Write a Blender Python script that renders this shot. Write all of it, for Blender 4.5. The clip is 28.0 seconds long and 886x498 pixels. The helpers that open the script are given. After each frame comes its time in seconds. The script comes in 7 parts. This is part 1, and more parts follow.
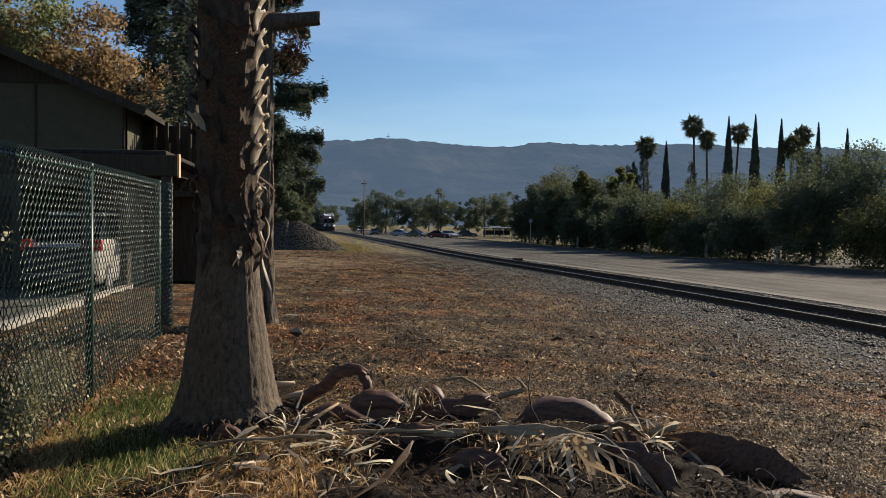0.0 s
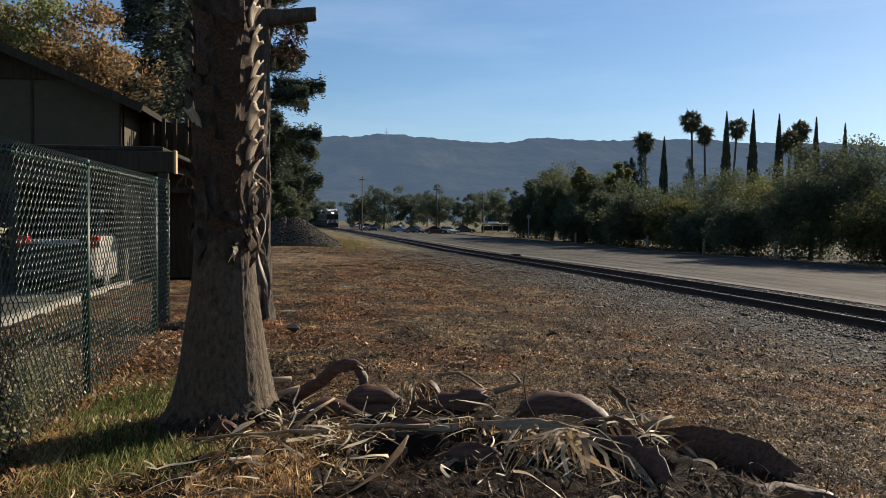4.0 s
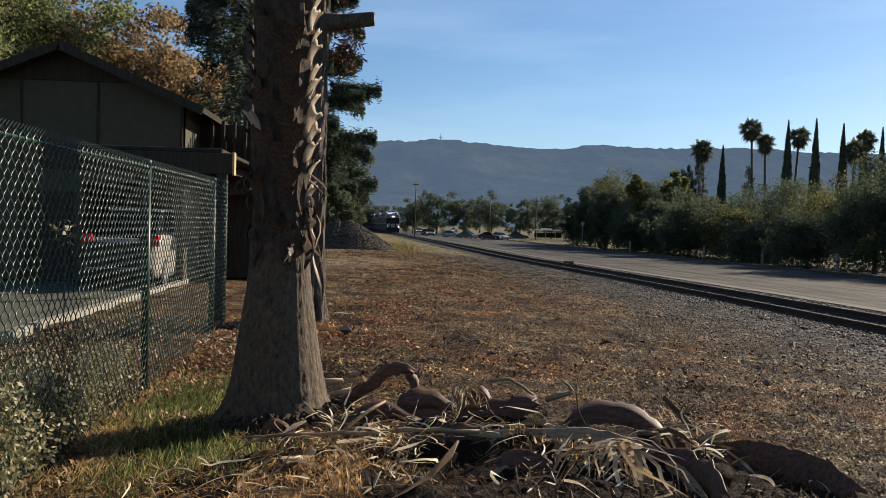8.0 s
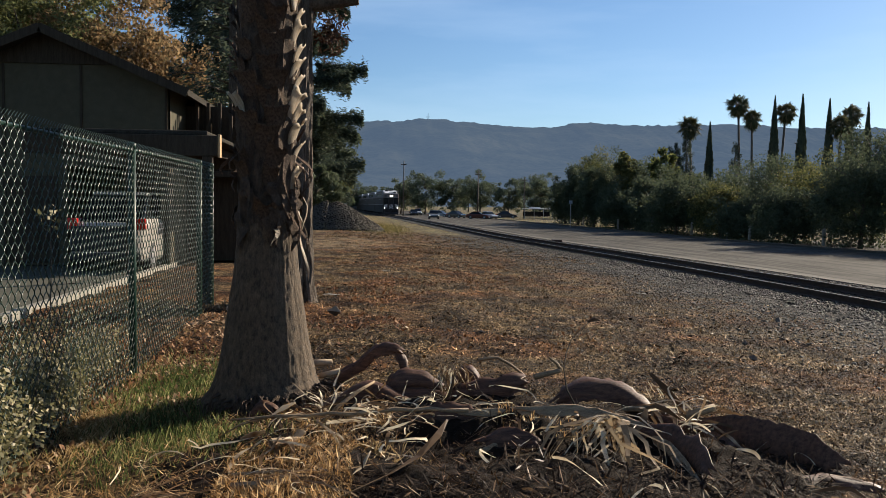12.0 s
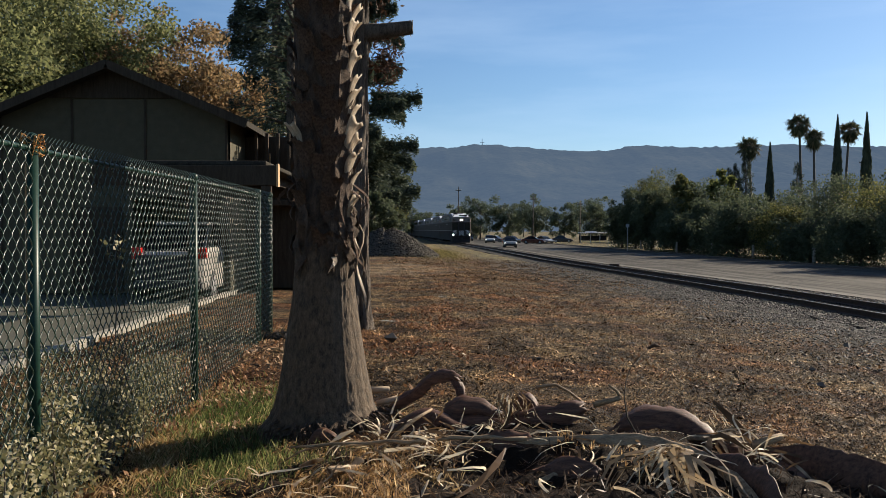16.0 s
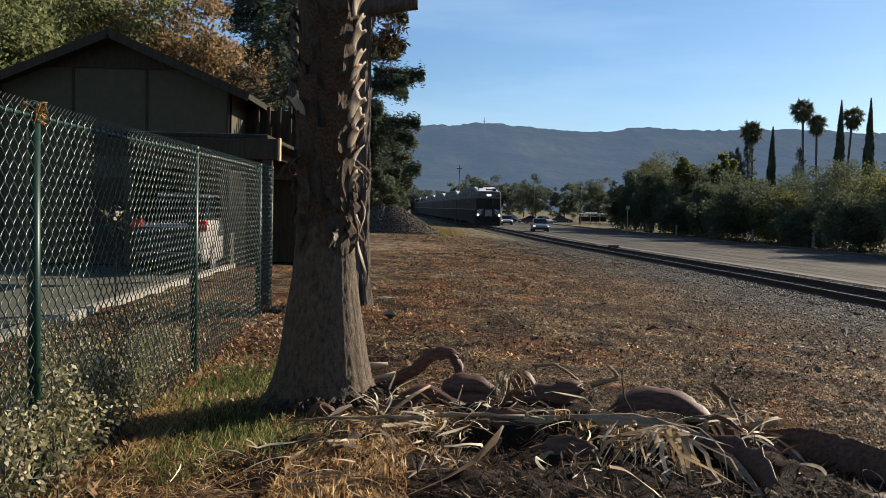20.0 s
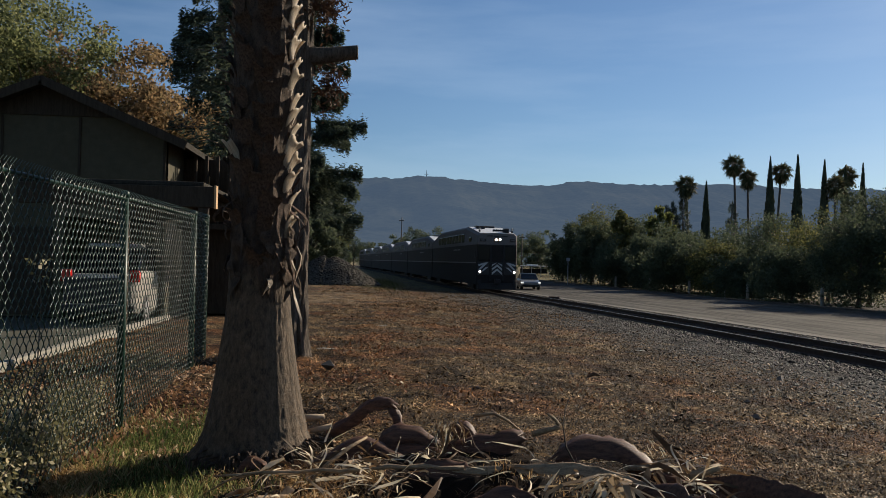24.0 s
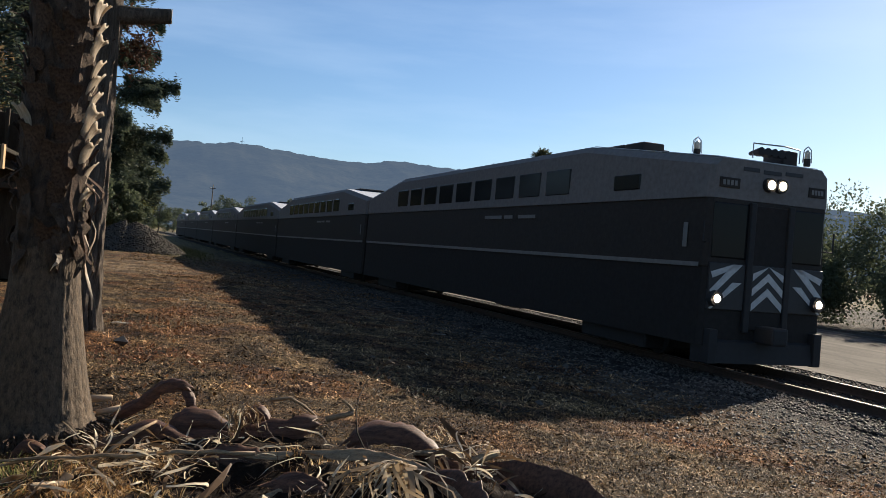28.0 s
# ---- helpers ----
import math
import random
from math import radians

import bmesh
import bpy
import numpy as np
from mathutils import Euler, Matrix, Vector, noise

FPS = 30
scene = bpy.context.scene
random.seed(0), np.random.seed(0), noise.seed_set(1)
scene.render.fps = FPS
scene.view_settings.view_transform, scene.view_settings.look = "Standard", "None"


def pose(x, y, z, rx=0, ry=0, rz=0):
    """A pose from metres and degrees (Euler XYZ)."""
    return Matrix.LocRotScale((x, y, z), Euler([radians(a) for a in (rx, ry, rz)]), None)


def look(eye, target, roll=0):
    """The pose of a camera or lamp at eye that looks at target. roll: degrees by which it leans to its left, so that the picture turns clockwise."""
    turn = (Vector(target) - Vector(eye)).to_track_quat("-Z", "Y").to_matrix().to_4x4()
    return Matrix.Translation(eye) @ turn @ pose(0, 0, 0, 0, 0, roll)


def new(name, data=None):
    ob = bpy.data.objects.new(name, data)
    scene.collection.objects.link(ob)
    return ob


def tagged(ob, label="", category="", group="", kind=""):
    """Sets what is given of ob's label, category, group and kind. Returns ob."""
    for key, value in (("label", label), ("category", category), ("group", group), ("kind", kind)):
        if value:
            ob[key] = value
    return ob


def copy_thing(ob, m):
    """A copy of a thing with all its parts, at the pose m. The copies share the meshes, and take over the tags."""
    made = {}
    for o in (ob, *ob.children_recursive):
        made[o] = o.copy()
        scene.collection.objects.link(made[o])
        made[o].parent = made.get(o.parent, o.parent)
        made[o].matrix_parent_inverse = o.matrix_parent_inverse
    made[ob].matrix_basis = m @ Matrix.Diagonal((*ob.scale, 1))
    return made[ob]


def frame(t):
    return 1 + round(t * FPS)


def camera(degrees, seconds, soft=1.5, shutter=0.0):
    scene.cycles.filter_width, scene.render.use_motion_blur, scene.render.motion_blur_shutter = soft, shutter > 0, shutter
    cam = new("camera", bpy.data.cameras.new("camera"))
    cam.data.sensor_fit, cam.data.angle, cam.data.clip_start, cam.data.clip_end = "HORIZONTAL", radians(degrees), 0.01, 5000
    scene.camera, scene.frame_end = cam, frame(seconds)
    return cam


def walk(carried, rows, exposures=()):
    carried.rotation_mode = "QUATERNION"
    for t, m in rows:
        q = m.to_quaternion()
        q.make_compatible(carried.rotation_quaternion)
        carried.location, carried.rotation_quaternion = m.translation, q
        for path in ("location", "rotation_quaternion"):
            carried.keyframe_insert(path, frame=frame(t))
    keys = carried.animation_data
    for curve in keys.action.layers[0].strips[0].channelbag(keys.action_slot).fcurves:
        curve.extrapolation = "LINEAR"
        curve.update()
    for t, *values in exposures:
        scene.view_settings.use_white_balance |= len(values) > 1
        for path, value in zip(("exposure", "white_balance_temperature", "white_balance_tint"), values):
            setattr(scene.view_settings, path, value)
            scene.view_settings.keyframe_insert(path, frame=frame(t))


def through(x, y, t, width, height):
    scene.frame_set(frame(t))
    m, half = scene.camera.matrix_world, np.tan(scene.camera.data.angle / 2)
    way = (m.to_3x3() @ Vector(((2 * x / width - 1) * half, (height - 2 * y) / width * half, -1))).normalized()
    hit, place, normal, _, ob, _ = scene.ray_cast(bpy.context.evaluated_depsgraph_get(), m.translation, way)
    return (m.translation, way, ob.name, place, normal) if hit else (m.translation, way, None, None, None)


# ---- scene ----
cam = camera(55.3, 28.0, 0.76)
PATH = [
    (0, (-0.009, -0.036, 1.502), (0.266, 1.944, 1.444), 0.6),
    (0.5, (-0.004, -0.039, 1.496), (0.297, 1.937, 1.412), 1.0),
    (1, (0.006, -0.063, 1.494), (0.308, 1.913, 1.42), 0.9),
    (1.5, (0.008, -0.06, 1.497), (0.306, 1.917, 1.437), 0.7),
    (2, (0.011, -0.045, 1.5), (0.297, 1.934, 1.439), 0.4),
    (2.5, (0.012, -0.057, 1.5), (0.289, 1.923, 1.428), 0.4),
    (4.5, (0.011, -0.057, 1.499), (0.29, 1.922, 1.432), 0.5),
    (5, (0.009, -0.043, 1.499), (0.239, 1.942, 1.415), 0.3),
    (5.5, (0.018, -0.037, 1.502), (0.14, 1.957, 1.408), 0.0),
    (6, (0.007, -0.029, 1.502), (0.108, 1.967, 1.427), 0.9),
    (6.5, (0.0, -0.025, 1.495), (0.133, 1.97, 1.444), 1.7),
    (7, (-0.009, -0.027, 1.496), (0.126, 1.968, 1.461), 2.0),
    (7.5, (-0.001, -0.045, 1.495), (0.152, 1.949, 1.449), 2.0),
    (8, (0.003, -0.038, 1.493), (0.159, 1.955, 1.436), 1.5),
    (8.5, (0.013, -0.036, 1.489), (0.162, 1.957, 1.421), 1.0),
    (9, (0.01, -0.047, 1.495), (0.166, 1.946, 1.426), 0.6),
    (9.5, (0.015, -0.04, 1.498), (0.163, 1.954, 1.422), 0.4),
    (10, (0.016, -0.044, 1.5), (0.126, 1.951, 1.419), 0.3),
    (10.5, (0.025, -0.031, 1.501), (0.091, 1.966, 1.418), -0.3),
    (11, (0.027, -0.038, 1.495), (0.142, 1.956, 1.401), -0.1),
    (11.5, (0.024, -0.04, 1.489), (0.219, 1.948, 1.388), 0.6),
    (12, (0.017, -0.041, 1.495), (0.2, 1.948, 1.391), 0.8),
    (12.5, (0.019, -0.045, 1.495), (0.177, 1.946, 1.385), 0.7),
    (14.5, (0.027, -0.047, 1.495), (0.189, 1.945, 1.424), -0.2),
    (15, (0.022, -0.046, 1.495), (0.174, 1.947, 1.429), 0.0),
    (15.5, (0.017, -0.037, 1.498), (0.115, 1.96, 1.459), 0.2),
    (16, (0.012, -0.028, 1.504), (0.064, 1.971, 1.459), 0.1),
    (16.5, (0.019, -0.024, 1.505), (0.068, 1.974, 1.433), -0.2),
    (17, (0.009, -0.027, 1.501), (0.092, 1.97, 1.434), 1.3),
    (17.5, (0.004, -0.019, 1.504), (0.091, 1.978, 1.443), 1.8),
    (18, (0.005, -0.025, 1.5), (0.077, 1.973, 1.44), 1.5),
    (18.5, (0.002, -0.022, 1.498), (0.056, 1.976, 1.432), 1.0),
    (19, (0.005, -0.02, 1.496), (0.046, 1.978, 1.411), 0.6),
    (19.5, (-0.005, -0.017, 1.497), (0.034, 1.981, 1.403), 1.1),
    (20, (-0.002, -0.022, 1.498), (0.052, 1.975, 1.401), 1.3),
    (20.5, (-0.002, -0.037, 1.496), (0.063, 1.96, 1.399), 1.3),
    (22.5, (0.006, -0.035, 1.499), (0.075, 1.963, 1.427), 0.5),
    (23, (0.043, -0.006, 1.515), (0.32, 1.973, 1.581), -0.1),
    (23.5, (0.101, 0.094, 1.454), (0.479, 2.054, 1.571), 0.6),
    (24, (0.039, 0.1, 1.446), (0.226, 2.091, 1.476), 1.3),
    (24.5, (0.049, 0.147, 1.467), (0.106, 2.145, 1.526), 0.8),
    (25, (0.006, 0.084, 1.51), (-0.074, 2.081, 1.448), -0.8),
    (25.5, (0.013, 0.081, 1.542), (0.032, 2.081, 1.518), -0.1),
    (26, (-0.012, 0.065, 1.544), (0.111, 2.06, 1.594), 1.4),
    (26.5, (-0.01, 0.03, 1.542), (0.198, 2.018, 1.612), 2.2),
    (27, (0.003, 0.021, 1.532), (0.239, 2.007, 1.571), 2.7),
    (27.5, (0.028, -0.016, 1.546), (0.357, 1.957, 1.569), 3.1),
    (28, (0.078, -0.052, 1.56), (0.696, 1.85, 1.557), 4.6),
]
walk(cam, [(t, look(eye, target, roll)) for t, eye, target, roll in PATH], [(0.0, 0.76, 5960, 9), (2.5, 0.74, 5960, 9), (5.0, 0.72, 5960, 9), (6.0, 0.96, 5960, 9), (7.0, 0.86, 5960, 9), (12.0, 0.85, 5960, 9), (16.0, 0.86, 5960, 9), (19.0, 0.92, 5960, 9), (22.5, 0.95, 5960, 9), (23.0, 1.0, 5960, 9), (24.0, 0.40, 5960, 9), (25.0, 0.90, 5960, 9), (26.0, 1.08, 5960, 9), (27.0, 0.64, 5960, 9), (28.0, 0.88, 6050, 10)])

# ---- world and sun ----
SUN_AZ, SUN_EL = radians(53.0), radians(24.4)      # clockwise from +y, above the horizon
TO_SUN = Vector((math.sin(SUN_AZ) * math.cos(SUN_EL), math.cos(SUN_AZ) * math.cos(SUN_EL), math.sin(SUN_EL)))
world = bpy.data.worlds.new("sky")
scene.world = world
world.use_nodes = True
wn = world.node_tree.nodes
sky = wn.new("ShaderNodeTexSky")
sky.sky_type, sky.sun_disc = "NISHITA", False
sky.sun_elevation, sky.sun_rotation = SUN_EL, SUN_AZ
sky.air_density, sky.dust_density, sky.ozone_density = 1.0, 0.25, 4.0
wl = world.node_tree.links
# thin high cirrus drawn out in long streaks all round the sky
wdir = wn.new("ShaderNodeTexCoord")
wmap = wn.new("ShaderNodeMapping")
wmap.inputs["Scale"].default_value = (1.1, 1.1, 7.0)
wmap.inputs["Rotation"].default_value = (radians(7), radians(-5), 0)
wl.new(wdir.outputs["Generated"], wmap.inputs["Vector"])
veil = wn.new("ShaderNodeTexNoise")
veil.inputs["Scale"].default_value, veil.inputs["Detail"].default_value, veil.inputs["Roughness"].default_value = 1.7, 6.0, 0.55
wl.new(wmap.outputs[0], veil.inputs["Vector"])
thick = wn.new("ShaderNodeMapRange")
thick.inputs["From Min"].default_value, thick.inputs["From Max"].default_value = 0.46, 0.78
thick.inputs["To Min"].default_value, thick.inputs["To Max"].default_value = 0.0, 0.30
wl.new(veil.outputs["Fac"], thick.inputs["Value"])
cirrus = wn.new("ShaderNodeMix")
cirrus.data_type = "RGBA"
cirrus.inputs[7].default_value = (7.6, 9.0, 10.6, 1)
wl.new(thick.outputs[0], cirrus.inputs[0])
wl.new(sky.outputs[0], cirrus.inputs[6])
wl.new(cirrus.outputs[2], wn["Background"].inputs[0])
wn["Background"].inputs[1].default_value = 0.057
sun_data = bpy.data.lights.new("sun", "SUN")
sun_data.energy, sun_data.angle, sun_data.color = 5.0, radians(0.55), (1.0, 0.82, 0.60)
sun = new("sun", sun_data)
sun.matrix_world = look(TO_SUN * 60, (0, 0, 0))


# ---- the lie of the land ----
def track_x(y):
    """The middle of the track, which bends gently to the left."""
    return 12.1 - 0.0362 * y - 0.0000495 * y * y


RAIL_Z, ROAD_Z = -0.40, -0.60


def sag(y):
    """The land falls a little further along the line."""
    s = min(max((y - 20.0) / 45.0, 0), 1)
    return 0.22 * s * s * (3 - 2 * s)


def ground_z(x, y):
    u = x - track_x(min(max(y, -50), 300))
    s = min(max((u + 11.0) / 8.8, 0), 1)
    dip = 0.20 * math.exp(-((x + 1.9) / 1.6) ** 2) * min(max((12.5 - y) / 4.0, 0), 1)
    return -0.1 - 0.47 * s - dip - sag(y)


def lumps_at(x, y):
    """Low hummocks and ruts in the loose verge."""
    hollow = 0.11 * math.exp(-((x - 0.55) / 0.36) ** 2 - ((y - 5.45) / 0.48) ** 2)       # the pit in front of the fronds
    return noise.noise((x * 1.1, y * 1.1, 0)) * 0.040 + noise.noise((x * 2.6, y * 2.6, 5)) * 0.030 + noise.noise((x * 5.5, y * 5.5, 3)) * 0.017 - hollow + min(max((y - 9.0) / 3.0, 0.0), 1.0) * (0.045 * noise.noise((x * 1.7, y * 1.3, 11)) + 0.022 * noise.noise((x * 4.1, y * 3.2, 12)))


# ---- materials ----
def material(name, rough=0.8, metal=0.0, spec=0.4):
    m = bpy.data.materials.new(name)
    m.use_nodes = True
    b = m.node_tree.nodes["Principled BSDF"]
    b.inputs["Roughness"].default_value, b.inputs["Metallic"].default_value = rough, metal
    b.inputs["Specular IOR Level"].default_value = spec
    return m, m.node_tree.nodes, m.node_tree.links, b


def noise_node(nodes, links, vec, scale, detail=4.0, rough=0.6):
    n = nodes.new("ShaderNodeTexNoise")
    n.inputs["Scale"].default_value, n.inputs["Detail"].default_value, n.inputs["Roughness"].default_value = scale, detail, rough
    links.new(vec, n.inputs["Vector"])
    return n.outputs["Fac"]


def ramp_node(nodes, links, fac, stops):
    r = nodes.new("ShaderNodeValToRGB")
    links.new(fac, r.inputs[0])
    e = r.color_ramp.elements
    while len(e) < len(stops):
        e.new(0.5)
    for el, (p, c) in zip(e, stops):
        el.position, el.color = p, (*c, 1)
    return r.outputs[0]


def mix_node(nodes, links, fac, a, b, mode="MIX"):
    n = nodes.new("ShaderNodeMix")
    n.data_type, n.blend_type = "RGBA", mode
    for socket, v in ((n.inputs[0], fac), (n.inputs[6], a), (n.inputs[7], b)):
        if isinstance(v, (int, float)):
            socket.default_value = v
        elif isinstance(v, tuple):
            socket.default_value = (*v, 1)
        else:
            links.new(v, socket)
    return n.outputs[2]


def maths(nodes, links, op, a, b=0.0, clamp=False):
    n = nodes.new("ShaderNodeMath")
    n.operation, n.use_clamp = op, clamp
    for socket, v in zip(n.inputs, (a, b)):
        if isinstance(v, (int, float)):
            socket.default_value = v
        else:
            links.new(v, socket)
    return n.outputs[0]


def bump_node(nodes, links, b, height, strength, dist):
    n = nodes.new("ShaderNodeBump")
    n.inputs["Strength"].default_value, n.inputs["Distance"].default_value = strength, dist
    links.new(height, n.inputs["Height"])
    links.new(n.outputs[0], b.inputs["Normal"])


def place_of(nodes, links, obj=False, stretch=(1, 1, 1)):
    v = nodes.new("ShaderNodeTexCoord").outputs["Object"] if obj else nodes.new("ShaderNodeNewGeometry").outputs["Position"]
    if stretch != (1, 1, 1):
        mp = nodes.new("ShaderNodeMapping")
        mp.inputs["Scale"].default_value = stretch
        links.new(v, mp.inputs["Vector"])
        v = mp.outputs[0]
    return v


def simple(name, dark, light, scale=6.0, rough=0.8, bump=0.3, dist=0.01, metal=0.0, spec=0.4, stretch=(1, 1, 1), obj=True, stain=0.35, fine=8.0, per_piece=0.0):
    """Two tones in noise at two scales, with relief; per_piece: how much single pieces differ."""
    m, nd, lk, b = material(name, rough, metal, spec)
    v = place_of(nd, lk, obj, stretch)
    a = noise_node(nd, lk, v, scale)
    c = noise_node(nd, lk, v, scale * fine, 3.0)
    f = maths(nd, lk, "ADD", maths(nd, lk, "MULTIPLY", a, 0.62), maths(nd, lk, "MULTIPLY", c, 0.38))
    if per_piece:
        isl = nd.new("ShaderNodeNewGeometry").outputs["Random Per Island"]
        f = maths(nd, lk, "ADD", f, maths(nd, lk, "MULTIPLY", maths(nd, lk, "SUBTRACT", isl, 0.5), per_piece))
    col = ramp_node(nd, lk, f, [(0.5 - stain / 2, dark), (0.5 + stain / 2, light)])
    lk.new(col, b.inputs["Base Color"])
    if bump:
        bump_node(nd, lk, b, maths(nd, lk, "ADD", a, c), bump, dist)
    return m


def leaf_material(name, dark, light, third=None, through=0.35, rough=0.7, clump=0.25, single=0.0):
    """Leaves: colour by single leaf and by clump, with light shining through."""
    m, nd, lk, b = material(name, rough, 0, 0.15)
    geo = nd.new("ShaderNodeNewGeometry")
    n = noise_node(nd, lk, geo.outputs["Position"], clump, 2.0)
    f = maths(nd, lk, "ADD", maths(nd, lk, "MULTIPLY", geo.outputs["Random Per Island"], 0.5), maths(nd, lk, "MULTIPLY", n, 0.6))
    if single:
        one = nd.new("ShaderNodeObjectInfo").outputs["Random"]
        f = maths(nd, lk, "ADD", f, maths(nd, lk, "MULTIPLY", maths(nd, lk, "SUBTRACT", one, 0.5), single))
    stops = [(0.25, dark), (0.62, light)] + ([(0.8, third)] if third else [])
    col = ramp_node(nd, lk, f, stops)
    lk.new(col, b.inputs["Base Color"])
    tr = nd.new("ShaderNodeBsdfTranslucent")
    lk.new(col, tr.inputs[0])
    mx = nd.new("ShaderNodeMixShader")
    mx.inputs[0].default_value = through
    lk.new(b.outputs[0], mx.inputs[1])
    lk.new(tr.outputs[0], mx.inputs[2])
    lk.new(mx.outputs[0], nd["Material Output"].inputs[0])
    return m


def plain(name, colour, rough=0.5, metal=0.0, spec=0.5):
    m, nd, lk, b = material(name, rough, metal, spec)
    v = place_of(nd, lk, True)
    n = noise_node(nd, lk, v, 9.0, 4.0)
    lo = tuple(c * 0.82 for c in colour)
    hi = tuple(min(c * 1.12, 1) for c in colour)
    lk.new(ramp_node(nd, lk, n, [(0.3, lo), (0.7, hi)]), b.inputs["Base Color"])
    return m


def glow(name, colour, strength):
    m, nd, lk, b = material(name, 0.2)
    b.inputs["Base Color"].default_value = (*colour, 1)
    b.inputs["Emission Color"].default_value = (*colour, 1)
    b.inputs["Emission Strength"].default_value = strength
    return m


def glass_material(name, tint):
    m, nd, lk, b = material(name, 0.08, 0, 0.3)
    b.inputs["Base Color"].default_value = (*tint, 1)
    return m


def ground_material():
    """Wood-chip mulch and dirt that give way to grey ballast near the track, green verge at the fence."""
    m, nd, lk, b = material("ground_cover", 0.95, 0, 0.15)
    v = place_of(nd, lk)
    sep = nd.new("ShaderNodeSeparateXYZ")
    lk.new(v, sep.inputs[0])
    u = maths(nd, lk, "ADD", sep.outputs[0], maths(nd, lk, "SUBTRACT", maths(nd, lk, "MULTIPLY", sep.outputs[1], 0.0395), 12.1))
    big = noise_node(nd, lk, v, 0.55, 4.0)
    mid = noise_node(nd, lk, v, 3.5, 5.0)
    fine = noise_node(nd, lk, v, 38.0, 5.0, 0.75)
    grit = noise_node(nd, lk, v, 120.0, 3.0, 0.7)
    lumps = noise_node(nd, lk, v, 13.0, 4.0, 0.7)
    tone = maths(nd, lk, "ADD", maths(nd, lk, "MULTIPLY", fine, 0.42), maths(nd, lk, "ADD", maths(nd, lk, "MULTIPLY", mid, 0.22), maths(nd, lk, "MULTIPLY", lumps, 0.36)))
    mulch = ramp_node(nd, lk, tone, [(0.41, (0.014, 0.008, 0.004)), (0.5, (0.066, 0.044, 0.021)), (0.58, (0.235, 0.163, 0.080))])
    red = ramp_node(nd, lk, tone, [(0.42, (0.015, 0.006, 0.002)), (0.5, (0.074, 0.036, 0.015)), (0.58, (0.250, 0.135, 0.058))])
    dirt = ramp_node(nd, lk, tone, [(0.42, (0.023, 0.015, 0.008)), (0.58, (0.14, 0.098, 0.056))])
    stone = ramp_node(nd, lk, maths(nd, lk, "ADD", maths(nd, lk, "MULTIPLY", grit, 0.5), maths(nd, lk, "MULTIPLY", fine, 0.5)),
                      [(0.38, (0.010, 0.010, 0.010)), (0.5, (0.038, 0.035, 0.032)), (0.62, (0.115, 0.106, 0.095))])
    col = mix_node(nd, lk, ramp_node(nd, lk, big, [(0.48, (0, 0, 0)), (0.58, (1, 1, 1))]), mulch, red)
    col = mix_node(nd, lk, ramp_node(nd, lk, noise_node(nd, lk, v, 0.33, 3.0), [(0.55, (0, 0, 0)), (0.66, (1, 1, 1))]), col, dirt)
    edge = maths(nd, lk, "ADD", maths(nd, lk, "MULTIPLY", maths(nd, lk, "ADD", maths(nd, lk, "ADD", u, 4.9), maths(nd, lk, "MULTIPLY", maths(nd, lk, "MINIMUM", sep.outputs[1], 40.0), 0.052)), 0.42), maths(nd, lk, "MULTIPLY", maths(nd, lk, "SUBTRACT", mid, 0.5), 1.6), True)
    col = mix_node(nd, lk, edge, col, stone)
    # dry yellow grass verge far along the track
    far = maths(nd, lk, "MULTIPLY", maths(nd, lk, "SUBTRACT", sep.outputs[1], 55.0), 0.08, True)
    dry = ramp_node(nd, lk, tone, [(0.36, (0.10, 0.085, 0.030)), (0.62, (0.30, 0.25, 0.10))])
    col = mix_node(nd, lk, maths(nd, lk, "MULTIPLY", far, ramp_node(nd, lk, mid, [(0.42, (0, 0, 0)), (0.6, (1, 1, 1))])), col, dry)
    # a bare patch of pale dirt before the gravel heap
    px = maths(nd, lk, "MULTIPLY", maths(nd, lk, "ADD", sep.outputs[0], 1.0), 0.42)
    py = maths(nd, lk, "MULTIPLY", maths(nd, lk, "SUBTRACT", sep.outputs[1], 36.0), 0.16)
    bare = maths(nd, lk, "ADD", maths(nd, lk, "MULTIPLY", px, px), maths(nd, lk, "MULTIPLY", py, py))
    bare = maths(nd, lk, "SUBTRACT", maths(nd, lk, "ADD", 1.4, maths(nd, lk, "MULTIPLY", maths(nd, lk, "SUBTRACT", mid, 0.5), 2.0)), bare, True)
    col = mix_node(nd, lk, bare, col, ramp_node(nd, lk, tone, [(0.40, (0.085, 0.062, 0.038)), (0.60, (0.215, 0.160, 0.098))]))
    lk.new(col, b.inputs["Base Color"])
    bump_node(nd, lk, b, maths(nd, lk, "ADD", fine, maths(nd, lk, "MULTIPLY", maths(nd, lk, "ADD", mid, lumps), 0.9)), 1.0, 0.055)
    return m


